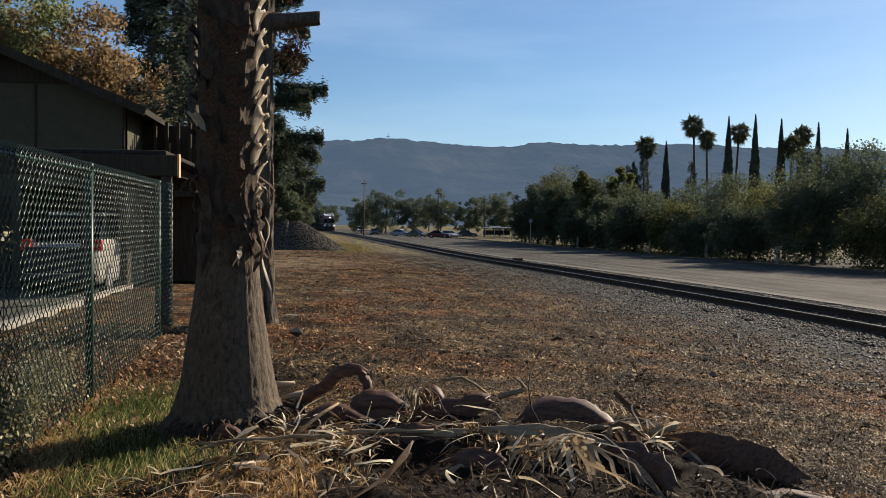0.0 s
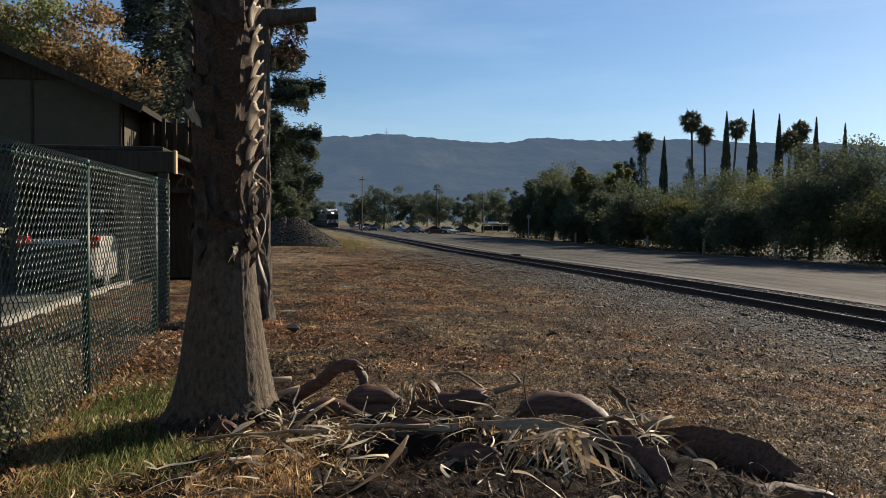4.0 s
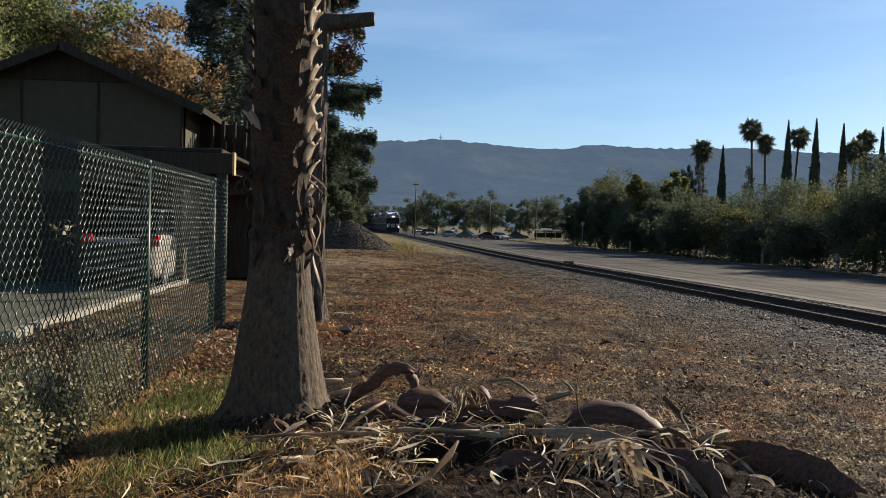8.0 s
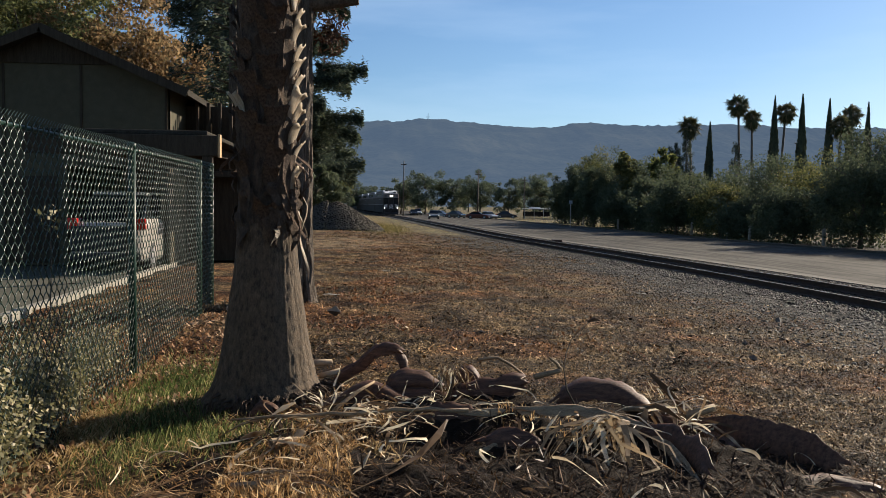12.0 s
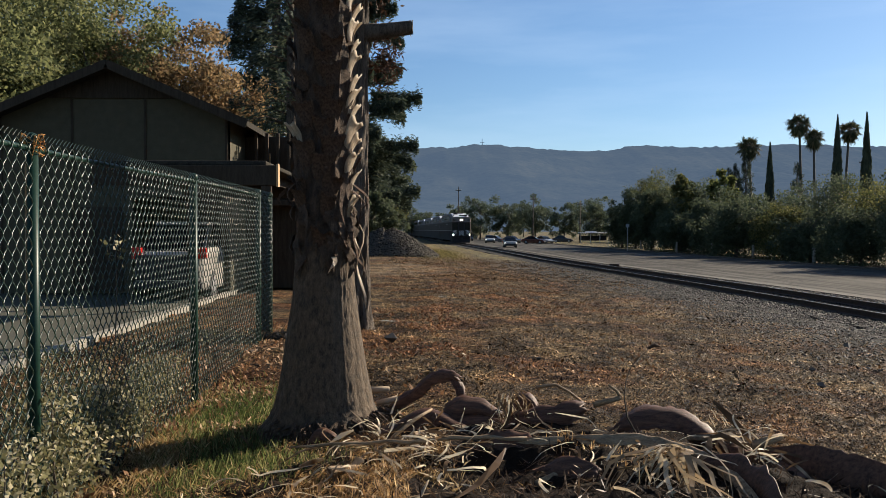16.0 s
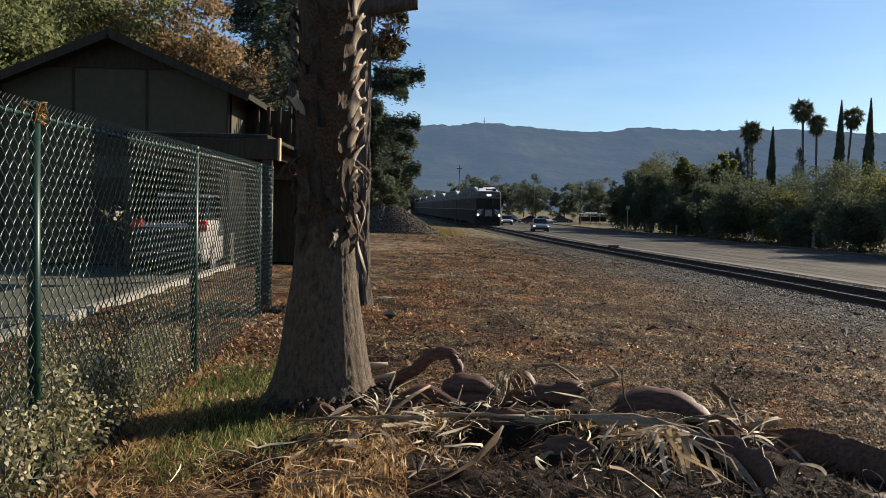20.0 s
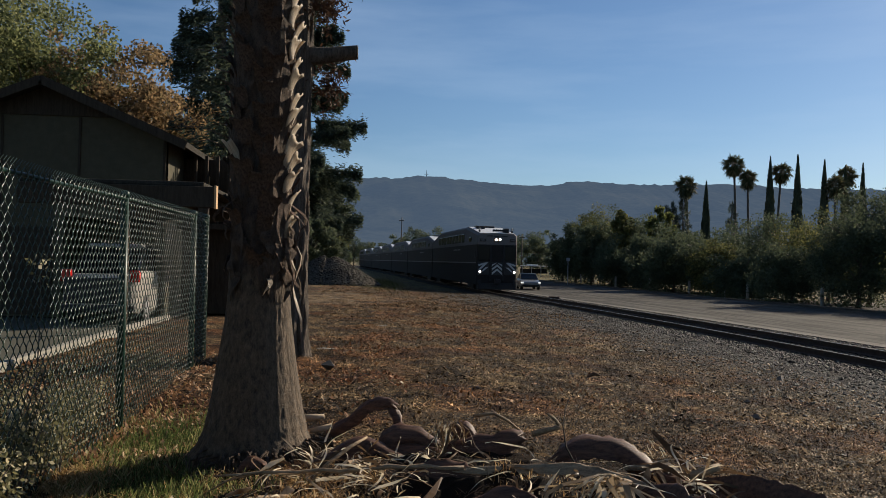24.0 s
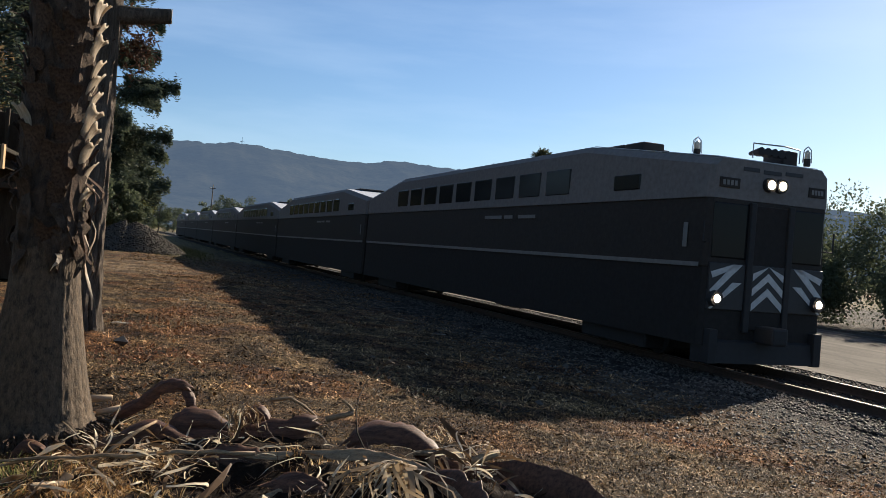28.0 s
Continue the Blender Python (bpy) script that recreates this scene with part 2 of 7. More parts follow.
def road_material():
    m, nd, lk, b = material("worn_asphalt", 0.9, 0, 0.08)
    v = place_of(nd, lk)
    g = noise_node(nd, lk, v, 70.0, 4.0, 0.7)
    s = noise_node(nd, lk, v, 0.35, 5.0)
    f = maths(nd, lk, "ADD", maths(nd, lk, "MULTIPLY", g, 0.45), maths(nd, lk, "MULTIPLY", s, 0.55))
    wear = noise_node(nd, lk, place_of(nd, lk, False, (2.4, 0.035, 1)), 1.0, 4.0, 0.65)
    f = maths(nd, lk, "ADD", maths(nd, lk, "MULTIPLY", f, 0.5), maths(nd, lk, "MULTIPLY", wear, 0.5))
    col = ramp_node(nd, lk, f, [(0.45, (0.028, 0.026, 0.023)), (0.55, (0.092, 0.086, 0.074))])
    crack = nd.new("ShaderNodeTexVoronoi")
    crack.feature = "DISTANCE_TO_EDGE"
    crack.inputs["Scale"].default_value = 0.35
    lk.new(v, crack.inputs["Vector"])
    col = mix_node(nd, lk, ramp_node(nd, lk, crack.outputs[0], [(0.006, (1, 1, 1)), (0.02, (0, 0, 0))]), col, (0.04, 0.038, 0.036))
    lk.new(col, b.inputs["Base Color"])
    bump_node(nd, lk, b, g, 0.5, 0.006)
    return m


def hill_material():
    """Far wooded hills; a blue glow stands in for the air's haze."""
    m, nd, lk, b = material("wooded_hills_haze_glow", 1.0, 0, 0.0)
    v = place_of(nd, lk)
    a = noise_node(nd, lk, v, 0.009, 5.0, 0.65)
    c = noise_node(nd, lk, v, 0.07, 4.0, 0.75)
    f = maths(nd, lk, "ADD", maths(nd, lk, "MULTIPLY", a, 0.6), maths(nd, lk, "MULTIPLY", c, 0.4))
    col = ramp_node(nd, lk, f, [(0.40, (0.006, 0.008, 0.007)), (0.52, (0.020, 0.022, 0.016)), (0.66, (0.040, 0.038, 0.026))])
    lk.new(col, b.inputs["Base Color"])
    # even blue emission paints the distance haze over the hills
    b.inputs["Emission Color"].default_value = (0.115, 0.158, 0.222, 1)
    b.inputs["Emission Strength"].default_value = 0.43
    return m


M_GROUND, M_ROAD, M_HILL = ground_material(), road_material(), hill_material()
M_CHIP = simple("wood_chips", (0.026, 0.016, 0.007), (0.61, 0.410, 0.195), 9, 0.65, 0, stain=0.6, obj=False, per_piece=0.9, spec=0.2)


def redden(m, tint=(1.03, 0.76, 0.56)):
    """Drifts of redder bark within the mulch."""
    nd, lk = m.node_tree.nodes, m.node_tree.links
    b = nd["Principled BSDF"]
    col = b.inputs["Base Color"].links[0].from_socket
    drift = ramp_node(nd, lk, noise_node(nd, lk, place_of(nd, lk), 0.55, 4.0), [(0.50, (0, 0, 0)), (0.60, (1, 1, 1))])
    col = mix_node(nd, lk, drift, col, mix_node(nd, lk, 1.0, col, tint, "MULTIPLY"))
    # older, darker and fresher, paler drifts
    age = ramp_node(nd, lk, noise_node(nd, lk, place_of(nd, lk), 1.25, 5.0, 0.62), [(0.41, (0.42, 0.39, 0.36)), (0.51, (0.95, 0.94, 0.92)), (0.62, (1.55, 1.50, 1.40))])
    lk.new(mix_node(nd, lk, 1.0, col, age, "MULTIPLY"), b.inputs["Base Color"])


redden(M_CHIP)
redden(M_GROUND, (1.0, 0.90, 0.80))
M_STONE = simple("ballast_stone", (0.020, 0.019, 0.017), (0.150, 0.135, 0.113), 14, 0.6, 0.2, 0.004, stain=0.5, obj=False, per_piece=0.8, spec=0.12)
M_RAIL = simple("rusty_rail", (0.030, 0.019, 0.013), (0.085, 0.050, 0.032), 12, 0.7, 0.2, 0.003)
M_RAIL_TOP = plain("polished_rail_head", (0.34, 0.32, 0.30), 0.38, 1.0)
M_TIE = simple("creosoted_tie", (0.018, 0.014, 0.011), (0.075, 0.058, 0.043), 8, 0.9, 0.5, 0.01, stretch=(1, 8, 8))
M_KERB = simple("pale_concrete", (0.17, 0.16, 0.13), (0.32, 0.30, 0.25), 3, 0.9, 0.2, 0.004)
M_PALM = simple("palm_trunk_bark", (0.018, 0.013, 0.008), (0.160, 0.112, 0.068), 6.0, 0.85, 0.55, 0.02, stretch=(4.5, 4.5, 2.2), stain=0.34, fine=5.0)
M_FIBRE = simple("palm_fibre", (0.019, 0.013, 0.008), (0.128, 0.084, 0.053), 10, 0.95, 0.9, 0.02, stretch=(2, 2, 1))
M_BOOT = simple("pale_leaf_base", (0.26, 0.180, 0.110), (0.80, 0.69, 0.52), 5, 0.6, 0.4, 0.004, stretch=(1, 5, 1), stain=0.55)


def thin(m, through):
    """A dry husk that lets some light through."""
    nd, lk = m.node_tree.nodes, m.node_tree.links
    tr, mx = nd.new("ShaderNodeBsdfTranslucent"), nd.new("ShaderNodeMixShader")
    lk.new(nd["Principled BSDF"].inputs["Base Color"].links[0].from_socket, tr.inputs[0])
    mx.inputs[0].default_value = through
    lk.new(nd["Principled BSDF"].outputs[0], mx.inputs[1])
    lk.new(tr.outputs[0], mx.inputs[2])
    lk.new(mx.outputs[0], nd["Material Output"].inputs[0])


thin(M_BOOT, 0.4)
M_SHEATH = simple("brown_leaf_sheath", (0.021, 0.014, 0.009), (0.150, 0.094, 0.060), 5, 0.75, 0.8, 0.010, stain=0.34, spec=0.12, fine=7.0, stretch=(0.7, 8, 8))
M_HUSK = simple("red_brown_husk", (0.024, 0.012, 0.008), (0.170, 0.084, 0.050), 5, 0.55, 0.4, 0.005, stain=0.34, spec=0.22, fine=7.0, stretch=(0.7, 8, 8))
# near black: the shade in the heap's hollows is put into the colour
M_FROND_SHADE = simple("shade_black_fronds", (0.009, 0.006, 0.004), (0.036, 0.023, 0.014), 16, 0.9, 1.0, 0.03, stain=0.4, spec=0.1)
M_STEM = simple("dry_frond_stem", (0.10, 0.062, 0.032), (0.42, 0.295, 0.165), 6, 0.7, 0.3, 0.004, stretch=(1, 6, 6))
M_STRIP = leaf_material("bleached_frond_strips", (0.040, 0.024, 0.012), (0.19, 0.120, 0.063), (0.86, 0.73, 0.51), 0.35, 0.45, 4, 0.4)
M_FAN = leaf_material("bleached_fan_blades", (0.12, 0.075, 0.040), (0.42, 0.31, 0.18), (0.85, 0.73, 0.52), 0.35, 0.45, 4, 0.4)
M_STRAW = leaf_material("golden_straw", (0.090, 0.050, 0.019), (0.52, 0.31, 0.125), (0.94, 0.70, 0.38), 0.5, 0.5, 3)
M_BARK = simple("furrowed_bark", (0.018, 0.014, 0.010), (0.27, 0.215, 0.165), 7, 0.95, 1.0, 0.04, stretch=(4, 4, 0.6), stain=0.4)
M_LIMB = simple("grey_bark", (0.04, 0.033, 0.027), (0.15, 0.125, 0.10), 5, 0.95, 0.6, 0.02, stretch=(3, 3, 0.7))
M_CUT = simple("sawn_wood", (0.30, 0.22, 0.14), (0.48, 0.37, 0.25), 20, 0.8, 0.2, 0.003)
M_VINYL = simple("green_vinyl_coat", (0.006, 0.024, 0.017), (0.013, 0.042, 0.030), 8, 0.4, 0.1, 0.002, spec=0.2)
M_WIRE = simple("glossy_green_wire_coat", (0.009, 0.026, 0.017), (0.020, 0.050, 0.034), 20, 0.36, 0, spec=0.6)
M_RUST = simple("rusted_tie_wire", (0.22, 0.09, 0.02), (0.55, 0.28, 0.07), 30, 0.8, 0.3, 0.003)
M_BROWN = simple("dark_brown_boards", (0.030, 0.024, 0.017), (0.072, 0.056, 0.040), 3, 0.85, 0.3, 0.006, stretch=(6, 6, 0.6), spec=0.1)
M_PANEL = simple("drab_stucco", (0.058, 0.052, 0.031), (0.092, 0.081, 0.050), 5, 0.95, 0.4, 0.006)
M_SHINGLE = simple("dark_shingles", (0.024, 0.022, 0.018), (0.070, 0.062, 0.050), 14, 0.95, 0.6, 0.01, spec=0.05)
M_WHITE = simple("white_paint", (0.68, 0.66, 0.60), (0.82, 0.80, 0.75), 2.5, 0.6, 0.1, 0.003)
M_TAN = simple("weathered_tan_timber_and_light_flecks", (0.36, 0.21, 0.09), (0.62, 0.42, 0.22), 4, 0.75, 0.4, 0.005, stretch=(5, 5, 0.6), stain=0.5)
M_GREYWALL = simple("grey_siding", (0.24, 0.21, 0.15), (0.36, 0.32, 0.24), 3, 0.85, 0.2, 0.004)
M_DRIVE = simple("grey_paving", (0.048, 0.048, 0.034), (0.084, 0.082, 0.058), 1.2, 0.9, 0.3, 0.005, obj=False)
M_POLE = simple("weathered_pole_wood", (0.05, 0.040, 0.032), (0.13, 0.105, 0.082), 5, 0.9, 0.4, 0.01, stretch=(4, 4, 0.4))
M_STEEL = plain("galvanised_steel", (0.30, 0.31, 0.32), 0.45, 0.8)
M_BLACK = plain("black_rubber", (0.018, 0.018, 0.019), 0.7)
M_GLASS = glass_material("dark_glass", (0.012, 0.014, 0.017))
M_LEAF_OAK = leaf_material("olive_leaves", (0.045, 0.055, 0.02), (0.125, 0.13, 0.048), (0.20, 0.185, 0.07), 0.5, clump=0.5)
M_LEAF_DARK = leaf_material("deep_green_leaves", (0.058, 0.074, 0.046), (0.098, 0.118, 0.068), (0.120, 0.138, 0.078), 0.40, clump=0.4)
M_LEAF_LIGHT = leaf_material("fresh_green_leaves", (0.055, 0.070, 0.022), (0.15, 0.165, 0.055), (0.23, 0.22, 0.08), 0.55, clump=0.4)
M_LEAF_FAR = leaf_material("grey_green_leaves_far", (0.066, 0.080, 0.054), (0.110, 0.132, 0.078), (0.160, 0.180, 0.095), 0.32, clump=0.15)
M_LEAF_SUN = leaf_material("olive_yellow_green_leaves", (0.085, 0.098, 0.046), (0.195, 0.215, 0.090), (0.29, 0.285, 0.125), 0.55, clump=0.35)
M_LEAF_RUST = leaf_material("rusty_turning_leaves", (0.125, 0.105, 0.055), (0.265, 0.178, 0.092), (0.37, 0.255, 0.13), 0.58, clump=0.4)
M_NEEDLE = leaf_material("conifer_needles", (0.032, 0.044, 0.037), (0.076, 0.097, 0.067), (0.125, 0.145, 0.085), 0.32, clump=0.8)
M_NEEDLE_DEAD = leaf_material("dead_needles", (0.035, 0.021, 0.014), (0.085, 0.048, 0.030), None, 0.2)
M_CYPRESS = leaf_material("cypress_scales", (0.034, 0.044, 0.034), (0.075, 0.092, 0.058), None, 0.25)
M_FROND = leaf_material("palm_fronds", (0.030, 0.038, 0.020), (0.085, 0.096, 0.044), (0.19, 0.15, 0.08), 0.3)
M_BUSH = leaf_material("grey_green_leaves", (0.065, 0.062, 0.030), (0.25, 0.235, 0.115), (0.68, 0.60, 0.40), 0.45, 0.4, clump=3)
M_GRASS = leaf_material("green_grass", (0.034, 0.050, 0.015), (0.105, 0.138, 0.042), (0.36, 0.33, 0.14), 0.5, clump=1.5)
M_DRYGRASS = leaf_material("straw_grass", (0.13, 0.085, 0.035), (0.37, 0.25, 0.11), (0.60, 0.46, 0.26), 0.35, clump=1.5)
M_VERGE = leaf_material("faded_verge_grass", (0.06, 0.060, 0.020), (0.16, 0.140, 0.052), (0.30, 0.24, 0.10), 0.4, clump=0.8)
M_RED_BARK = leaf_material("red_brown_bark_litter", (0.070, 0.030, 0.014), (0.22, 0.098, 0.045), (0.42, 0.23, 0.12), 0.2, clump=1.5)
M_LITTER = leaf_material("fallen_leaves", (0.100, 0.050, 0.024), (0.34, 0.185, 0.095), (0.66, 0.47, 0.30), 0.3, clump=2)


# ---- mesh helpers ----
def join(*pieces):
    V, F, n = [], [], 0
    for v, f in pieces:
        V.extend(tuple(p) for p in v)
        F.extend(tuple(i + n for i in face) for face in f)
        n += len(v)
    return V, F


def moved(piece, m):
    return [tuple(m @ Vector(p)) for p in piece[0]], piece[1]


def box(x0, x1, y0, y1, z0, z1):
    V = [(x, y, z) for z in (z0, z1) for x, y in ((x0, y0), (x1, y0), (x1, y1), (x0, y1))]
    return V, [(3, 2, 1, 0), (4, 5, 6, 7), (0, 1, 5, 4), (1, 2, 6, 5), (2, 3, 7, 6), (3, 0, 4, 7)]


def rbox(x0, x1, y0, y1, z0, z1, r=0.02):
    """A box with chamfered edges."""
    bm = bmesh.new()
    V, F = box(x0, x1, y0, y1, z0, z1)
    vs = [bm.verts.new(v) for v in V]
    for f in F:
        bm.faces.new([vs[i] for i in f])
    bmesh.ops.bevel(bm, geom=bm.edges[:], offset=r, segments=2, affect="EDGES", profile=0.5)
    bm.verts.index_update()
    out = [tuple(v.co) for v in bm.verts], [tuple(v.index for v in f.verts) for f in bm.faces]
    bm.free()
    return out


def tube(points, radii, n=8, caps=True):
    pts = [Vector(p) for p in points]
    if isinstance(radii, (int, float)):
        radii = [radii] * len(pts)
    V, F = [], []
    side = None
    for i, p in enumerate(pts):
        d = (pts[min(i + 1, len(pts) - 1)] - pts[max(i - 1, 0)]).normalized()
        if side is None:
            side = d.orthogonal().normalized()
        side = (side - d * side.dot(d)).normalized()
        up = d.cross(side)
        for k in range(n):
            a = 2 * math.pi * k / n
            V.append(tuple(p + (side * math.cos(a) + up * math.sin(a)) * radii[i]))
    for i in range(len(pts) - 1):
        for k in range(n):
            F.append((i * n + k, i * n + (k + 1) % n, (i + 1) * n + (k + 1) % n, (i + 1) * n + k))
    if caps:
        F.append(tuple(range(n - 1, -1, -1)))
        F.append(tuple((len(pts) - 1) * n + k for k in range(n)))
    return V, F


def make(name, piece, mat, parent=None, label="", smooth=False):
    me = bpy.data.meshes.new(name)
    me.from_pydata(piece[0], [], piece[1])
    me.materials.append(mat)
    if smooth:
        me.shade_smooth()
    ob = new(name, me)
    if parent is not None:
        ob.parent = parent
    if label:
        ob["label"] = label
    return ob


def part(name, piece, mat, parent, label="", smooth=False):
    return make(name, piece, mat, parent, label, smooth)


def thing(name, label, category, m=None, group="", kind=""):
    ob = new(name)
    if m is not None:
        ob.matrix_basis = m
    return tagged(ob, label, category, group, kind)


def quads(P, A, B):
    """Rhombs at P with half-axes A and B (arrays of n x 3)."""
    n = len(P)
    V = np.stack([P - A, P - B, P + A, P + B], 1).reshape(-1, 3)
    return V, np.arange(4 * n).reshape(-1, 4)


def array_mesh(name, V, F, mat, smooth=False):
    me = bpy.data.meshes.new(name)
    n, k = F.shape
    me.vertices.add(len(V))
    me.vertices.foreach_set("co", np.ascontiguousarray(V, np.float32).ravel())
    me.loops.add(n * k)
    me.loops.foreach_set("vertex_index", np.ascontiguousarray(F, np.int32).ravel())
    me.polygons.add(n)
    me.polygons.foreach_set("loop_start", np.arange(0, n * k, k, dtype=np.int32))
    me.update(calc_edges=True)
    me.materials.append(mat)
    if smooth:
        me.shade_smooth()
    return me


def array_part(name, V, F, mat, parent=None, label="", kind="", category="", smooth=False):
    ob = new(name, array_mesh(name, V, F, mat, smooth))
    if parent is not None:
        ob.parent = parent
    return tagged(ob, label, category, "", kind)


def unit(rng, n):
    d = rng.normal(size=(n, 3))
    return d / np.linalg.norm(d, axis=1)[:, None]


def leaf_quads(rng, P, size, long=1.6, up=0.0):
    """Leaves at P, turned every way; up: how much they stand upright."""
    n = len(P)
    a = unit(rng, n)
    if up:
        a[:, 2] += up * np.sign(a[:, 2] + 1e-9) * 1.5
        a /= np.linalg.norm(a, axis=1)[:, None]
    b = np.cross(a, unit(rng, n))
    b /= np.linalg.norm(b, axis=1)[:, None] + 1e-9
    s = size * rng.uniform(0.6, 1.35, n)[:, None]
    return quads(P, a * s * long / 2, b * s / 2)


M_EDGE = simple("stony_road_edge", (0.04, 0.035, 0.028), (0.115, 0.10, 0.08), 4, 0.95, 0.4, 0.01, obj=False)
M_BED = simple("ballast_bed_stone", (0.012, 0.011, 0.011), (0.085, 0.079, 0.072), 22, 0.95, 0.9, 0.03, obj=False, spec=0.1)
M_HEAP = simple("dark_heaped_gravel", (0.018, 0.016, 0.013), (0.115, 0.102, 0.082), 14, 0.85, 0.2, 0.004, stain=0.5, obj=False, per_piece=0.7, spec=0.15)
M_OILY = simple("oily_dark_stone", (0.008, 0.008, 0.008), (0.055, 0.051, 0.047), 14, 0.8, 0.2, 0.004, stain=0.5, obj=False, per_piece=0.7, spec=0.15)
M_DRYBLADE = leaf_material("brown_frond_blades", (0.050, 0.027, 0.013), (0.20, 0.115, 0.056), (0.44, 0.29, 0.15), 0.15, 0.5, 5, 0.4)
# very dark blades, so the hollow's shade is in the colour
M_BLADE_SHADE = leaf_material("shade_black_frond_blades", (0.010, 0.006, 0.004), (0.038, 0.023, 0.013), (0.12, 0.072, 0.036), 0.1, 0.8, 4)
M_CLOD = simple("mulch_clods", (0.012, 0.007, 0.003), (0.215, 0.130, 0.058), 14, 0.9, 0, stain=0.5, obj=False, per_piece=0.7, spec=0.1)


# ---- large structure ----
def build_ground():
    def steps(stops):
        out = []
        for (a, b, d) in stops:
            out += list(np.arange(a, b, d))
        return np.array(out + [stops[-1][1]])
    xs = steps([(-3200, -200, 300), (-200, -20, 12), (-20, -6, 1.0), (-6, 14, 0.14), (14, 40, 1.3), (40, 200, 16), (200, 3200, 300)])
    ys = steps([(-400, -20, 38), (-20, 2, 1.6), (2, 30, 0.15), (30, 80, 1.2), (80, 300, 10), (300, 3300, 200)])
    X, Y = np.meshgrid(xs, ys)
    Z = np.vectorize(ground_z)(X, Y)
    near = (np.abs(X - 4) < 10) & (Y > 2) & (Y < 40)
    bumps = np.array([lumps_at(x, y) for x, y in zip(X[near], Y[near])])
    Z[near] += bumps
    under = (X - np.vectorize(lambda y: track_x(min(y, 300)))(Y) > -1.9) & (Y < 330)
    Z[under] -= 0.12
    Z[(X < -4.75) & (Y > 2) & (Y < 60) & (X > -30)] -= 0.02
    n, k = X.shape
    V = np.stack([X, Y, Z], -1).reshape(-1, 3)
    i = np.arange(n * k).reshape(n, k)
    F = np.stack([i[:-1, :-1], i[:-1, 1:], i[1:, 1:], i[1:, :-1]], -1).reshape(-1, 4)
    return array_part("ground", V, F, M_GROUND, None, "brown wood-chip and dirt verge turning to grey ballast", "structure", "ground", True)


def strip(x_of_a, x_of_b, z0, z1, y0, y1, step, skirt=0.3):
    """A long slab that follows the track's bend between two edges."""
    ys = np.arange(y0, y1 + 0.1, step)
    V, F = [], []
    for y in ys:
        a, b = x_of_a(y), x_of_b(y)
        d = sag(y)
        V += [(a, y, z0 - skirt - d), (a, y, z0 - d), (b, y, z1 - d), (b, y, z1 - skirt - d)]
    for i in range(len(ys) - 1):
        q = 4 * i
        for s in range(3):
            F.append((q + s, q + 4 + s, q + 5 + s, q + 1 + s))
    return V, F


def tx(y):
    return track_x(min(y, 320))


ground = build_ground()
road = tagged(make("road", strip(lambda y: tx(y) + 3.1, lambda y: tx(y) + 15.2, ROAD_Z + 0.03, ROAD_Z + 0.06, -60, 330, 3.0), M_ROAD), "sunlit worn grey asphalt street beside the railway", "road", "", "structure")
tagged(make("pavement", strip(lambda y: tx(y) + 15.2, lambda y: tx(y) + 15.5, ROAD_Z + 0.16, ROAD_Z + 0.16, -60, 330, 3.0), M_EDGE), "pale concrete kerb along the far side of the street", "pavement", "", "structure")
tagged(make("road_edge", strip(lambda y: tx(y) + 2.55, lambda y: tx(y) + 3.1, ROAD_Z + 0.045, ROAD_Z + 0.05, -60, 330, 3.0), M_EDGE), "pale gravelly edge between track and street", "road edge", "", "structure")


def build_track():
    rails = thing("railway_track", "single railway track on grey ballast with rusty rails", "railway track", kind="structure")
    bed = strip(lambda y: tx(y) - 2.0, lambda y: tx(y) + 2.55, RAIL_Z - 0.165, RAIL_Z - 0.185, -60, 330, 3.0)
    part("ballast_bed", bed, M_BED, rails, "dark grey crushed-stone ballast")
    for side in (-0.7525, 0.7525):
        prof = [(-0.07, -0.17), (0.07, -0.17), (0.07, -0.155), (0.012, -0.13), (0.012, -0.045), (0.036, -0.03), (0.036, 0.0), (-0.036, 0.0), (-0.036, -0.03), (-0.012, -0.045), (-0.012, -0.13), (-0.07, -0.155)]
        ys = np.arange(-60, 331, 3.0)
        V, F, n = [], [], len(prof)
        for y in ys:
            V += [(tx(y) + side + a, y, RAIL_Z + b - sag(y)) for a, b in prof]
        for i in range(len(ys) - 1):
            F += [(i * n + k, i * n + (k + 1) % n, (i + 1) * n + (k + 1) % n, (i + 1) * n + k) for k in range(n)]
        rail = part("rail", (V, F), M_RAIL, rails, "rusty steel rail")
        top = strip(lambda y: tx(y) + side - 0.016, lambda y: tx(y) + side + 0.016, RAIL_Z + 0.004, RAIL_Z + 0.004, -60, 330, 3.0, 0.003)
        part("rail_head", top, M_RAIL_TOP, rail, "polished running surface")
    tie = rbox(-1.3, 1.3, -0.11, 0.11, -0.33, -0.175, 0.012)
    first = part("tie", tie, M_TIE, rails)
    ys = np.arange(2, 80, 0.53)
    for i, y in enumerate(ys):
        ob = first if i == 0 else new("tie", first.data)
        ob.parent = rails
        ob.matrix_basis = pose(tx(y), y, RAIL_Z - sag(y), 0, 0, math.degrees(0.036 + 0.0001 * y))
    far = [moved(box(-1.3, 1.3, -0.11, 0.11, -0.33, -0.18), pose(tx(y), y, RAIL_Z - sag(y), 0, 0, 2.5)) for y in np.arange(80.1, 230, 0.53)]
    tagged(part("far_ties", join(*far), M_TIE, rails), kind="stuff")
    return rails


track = build_track()


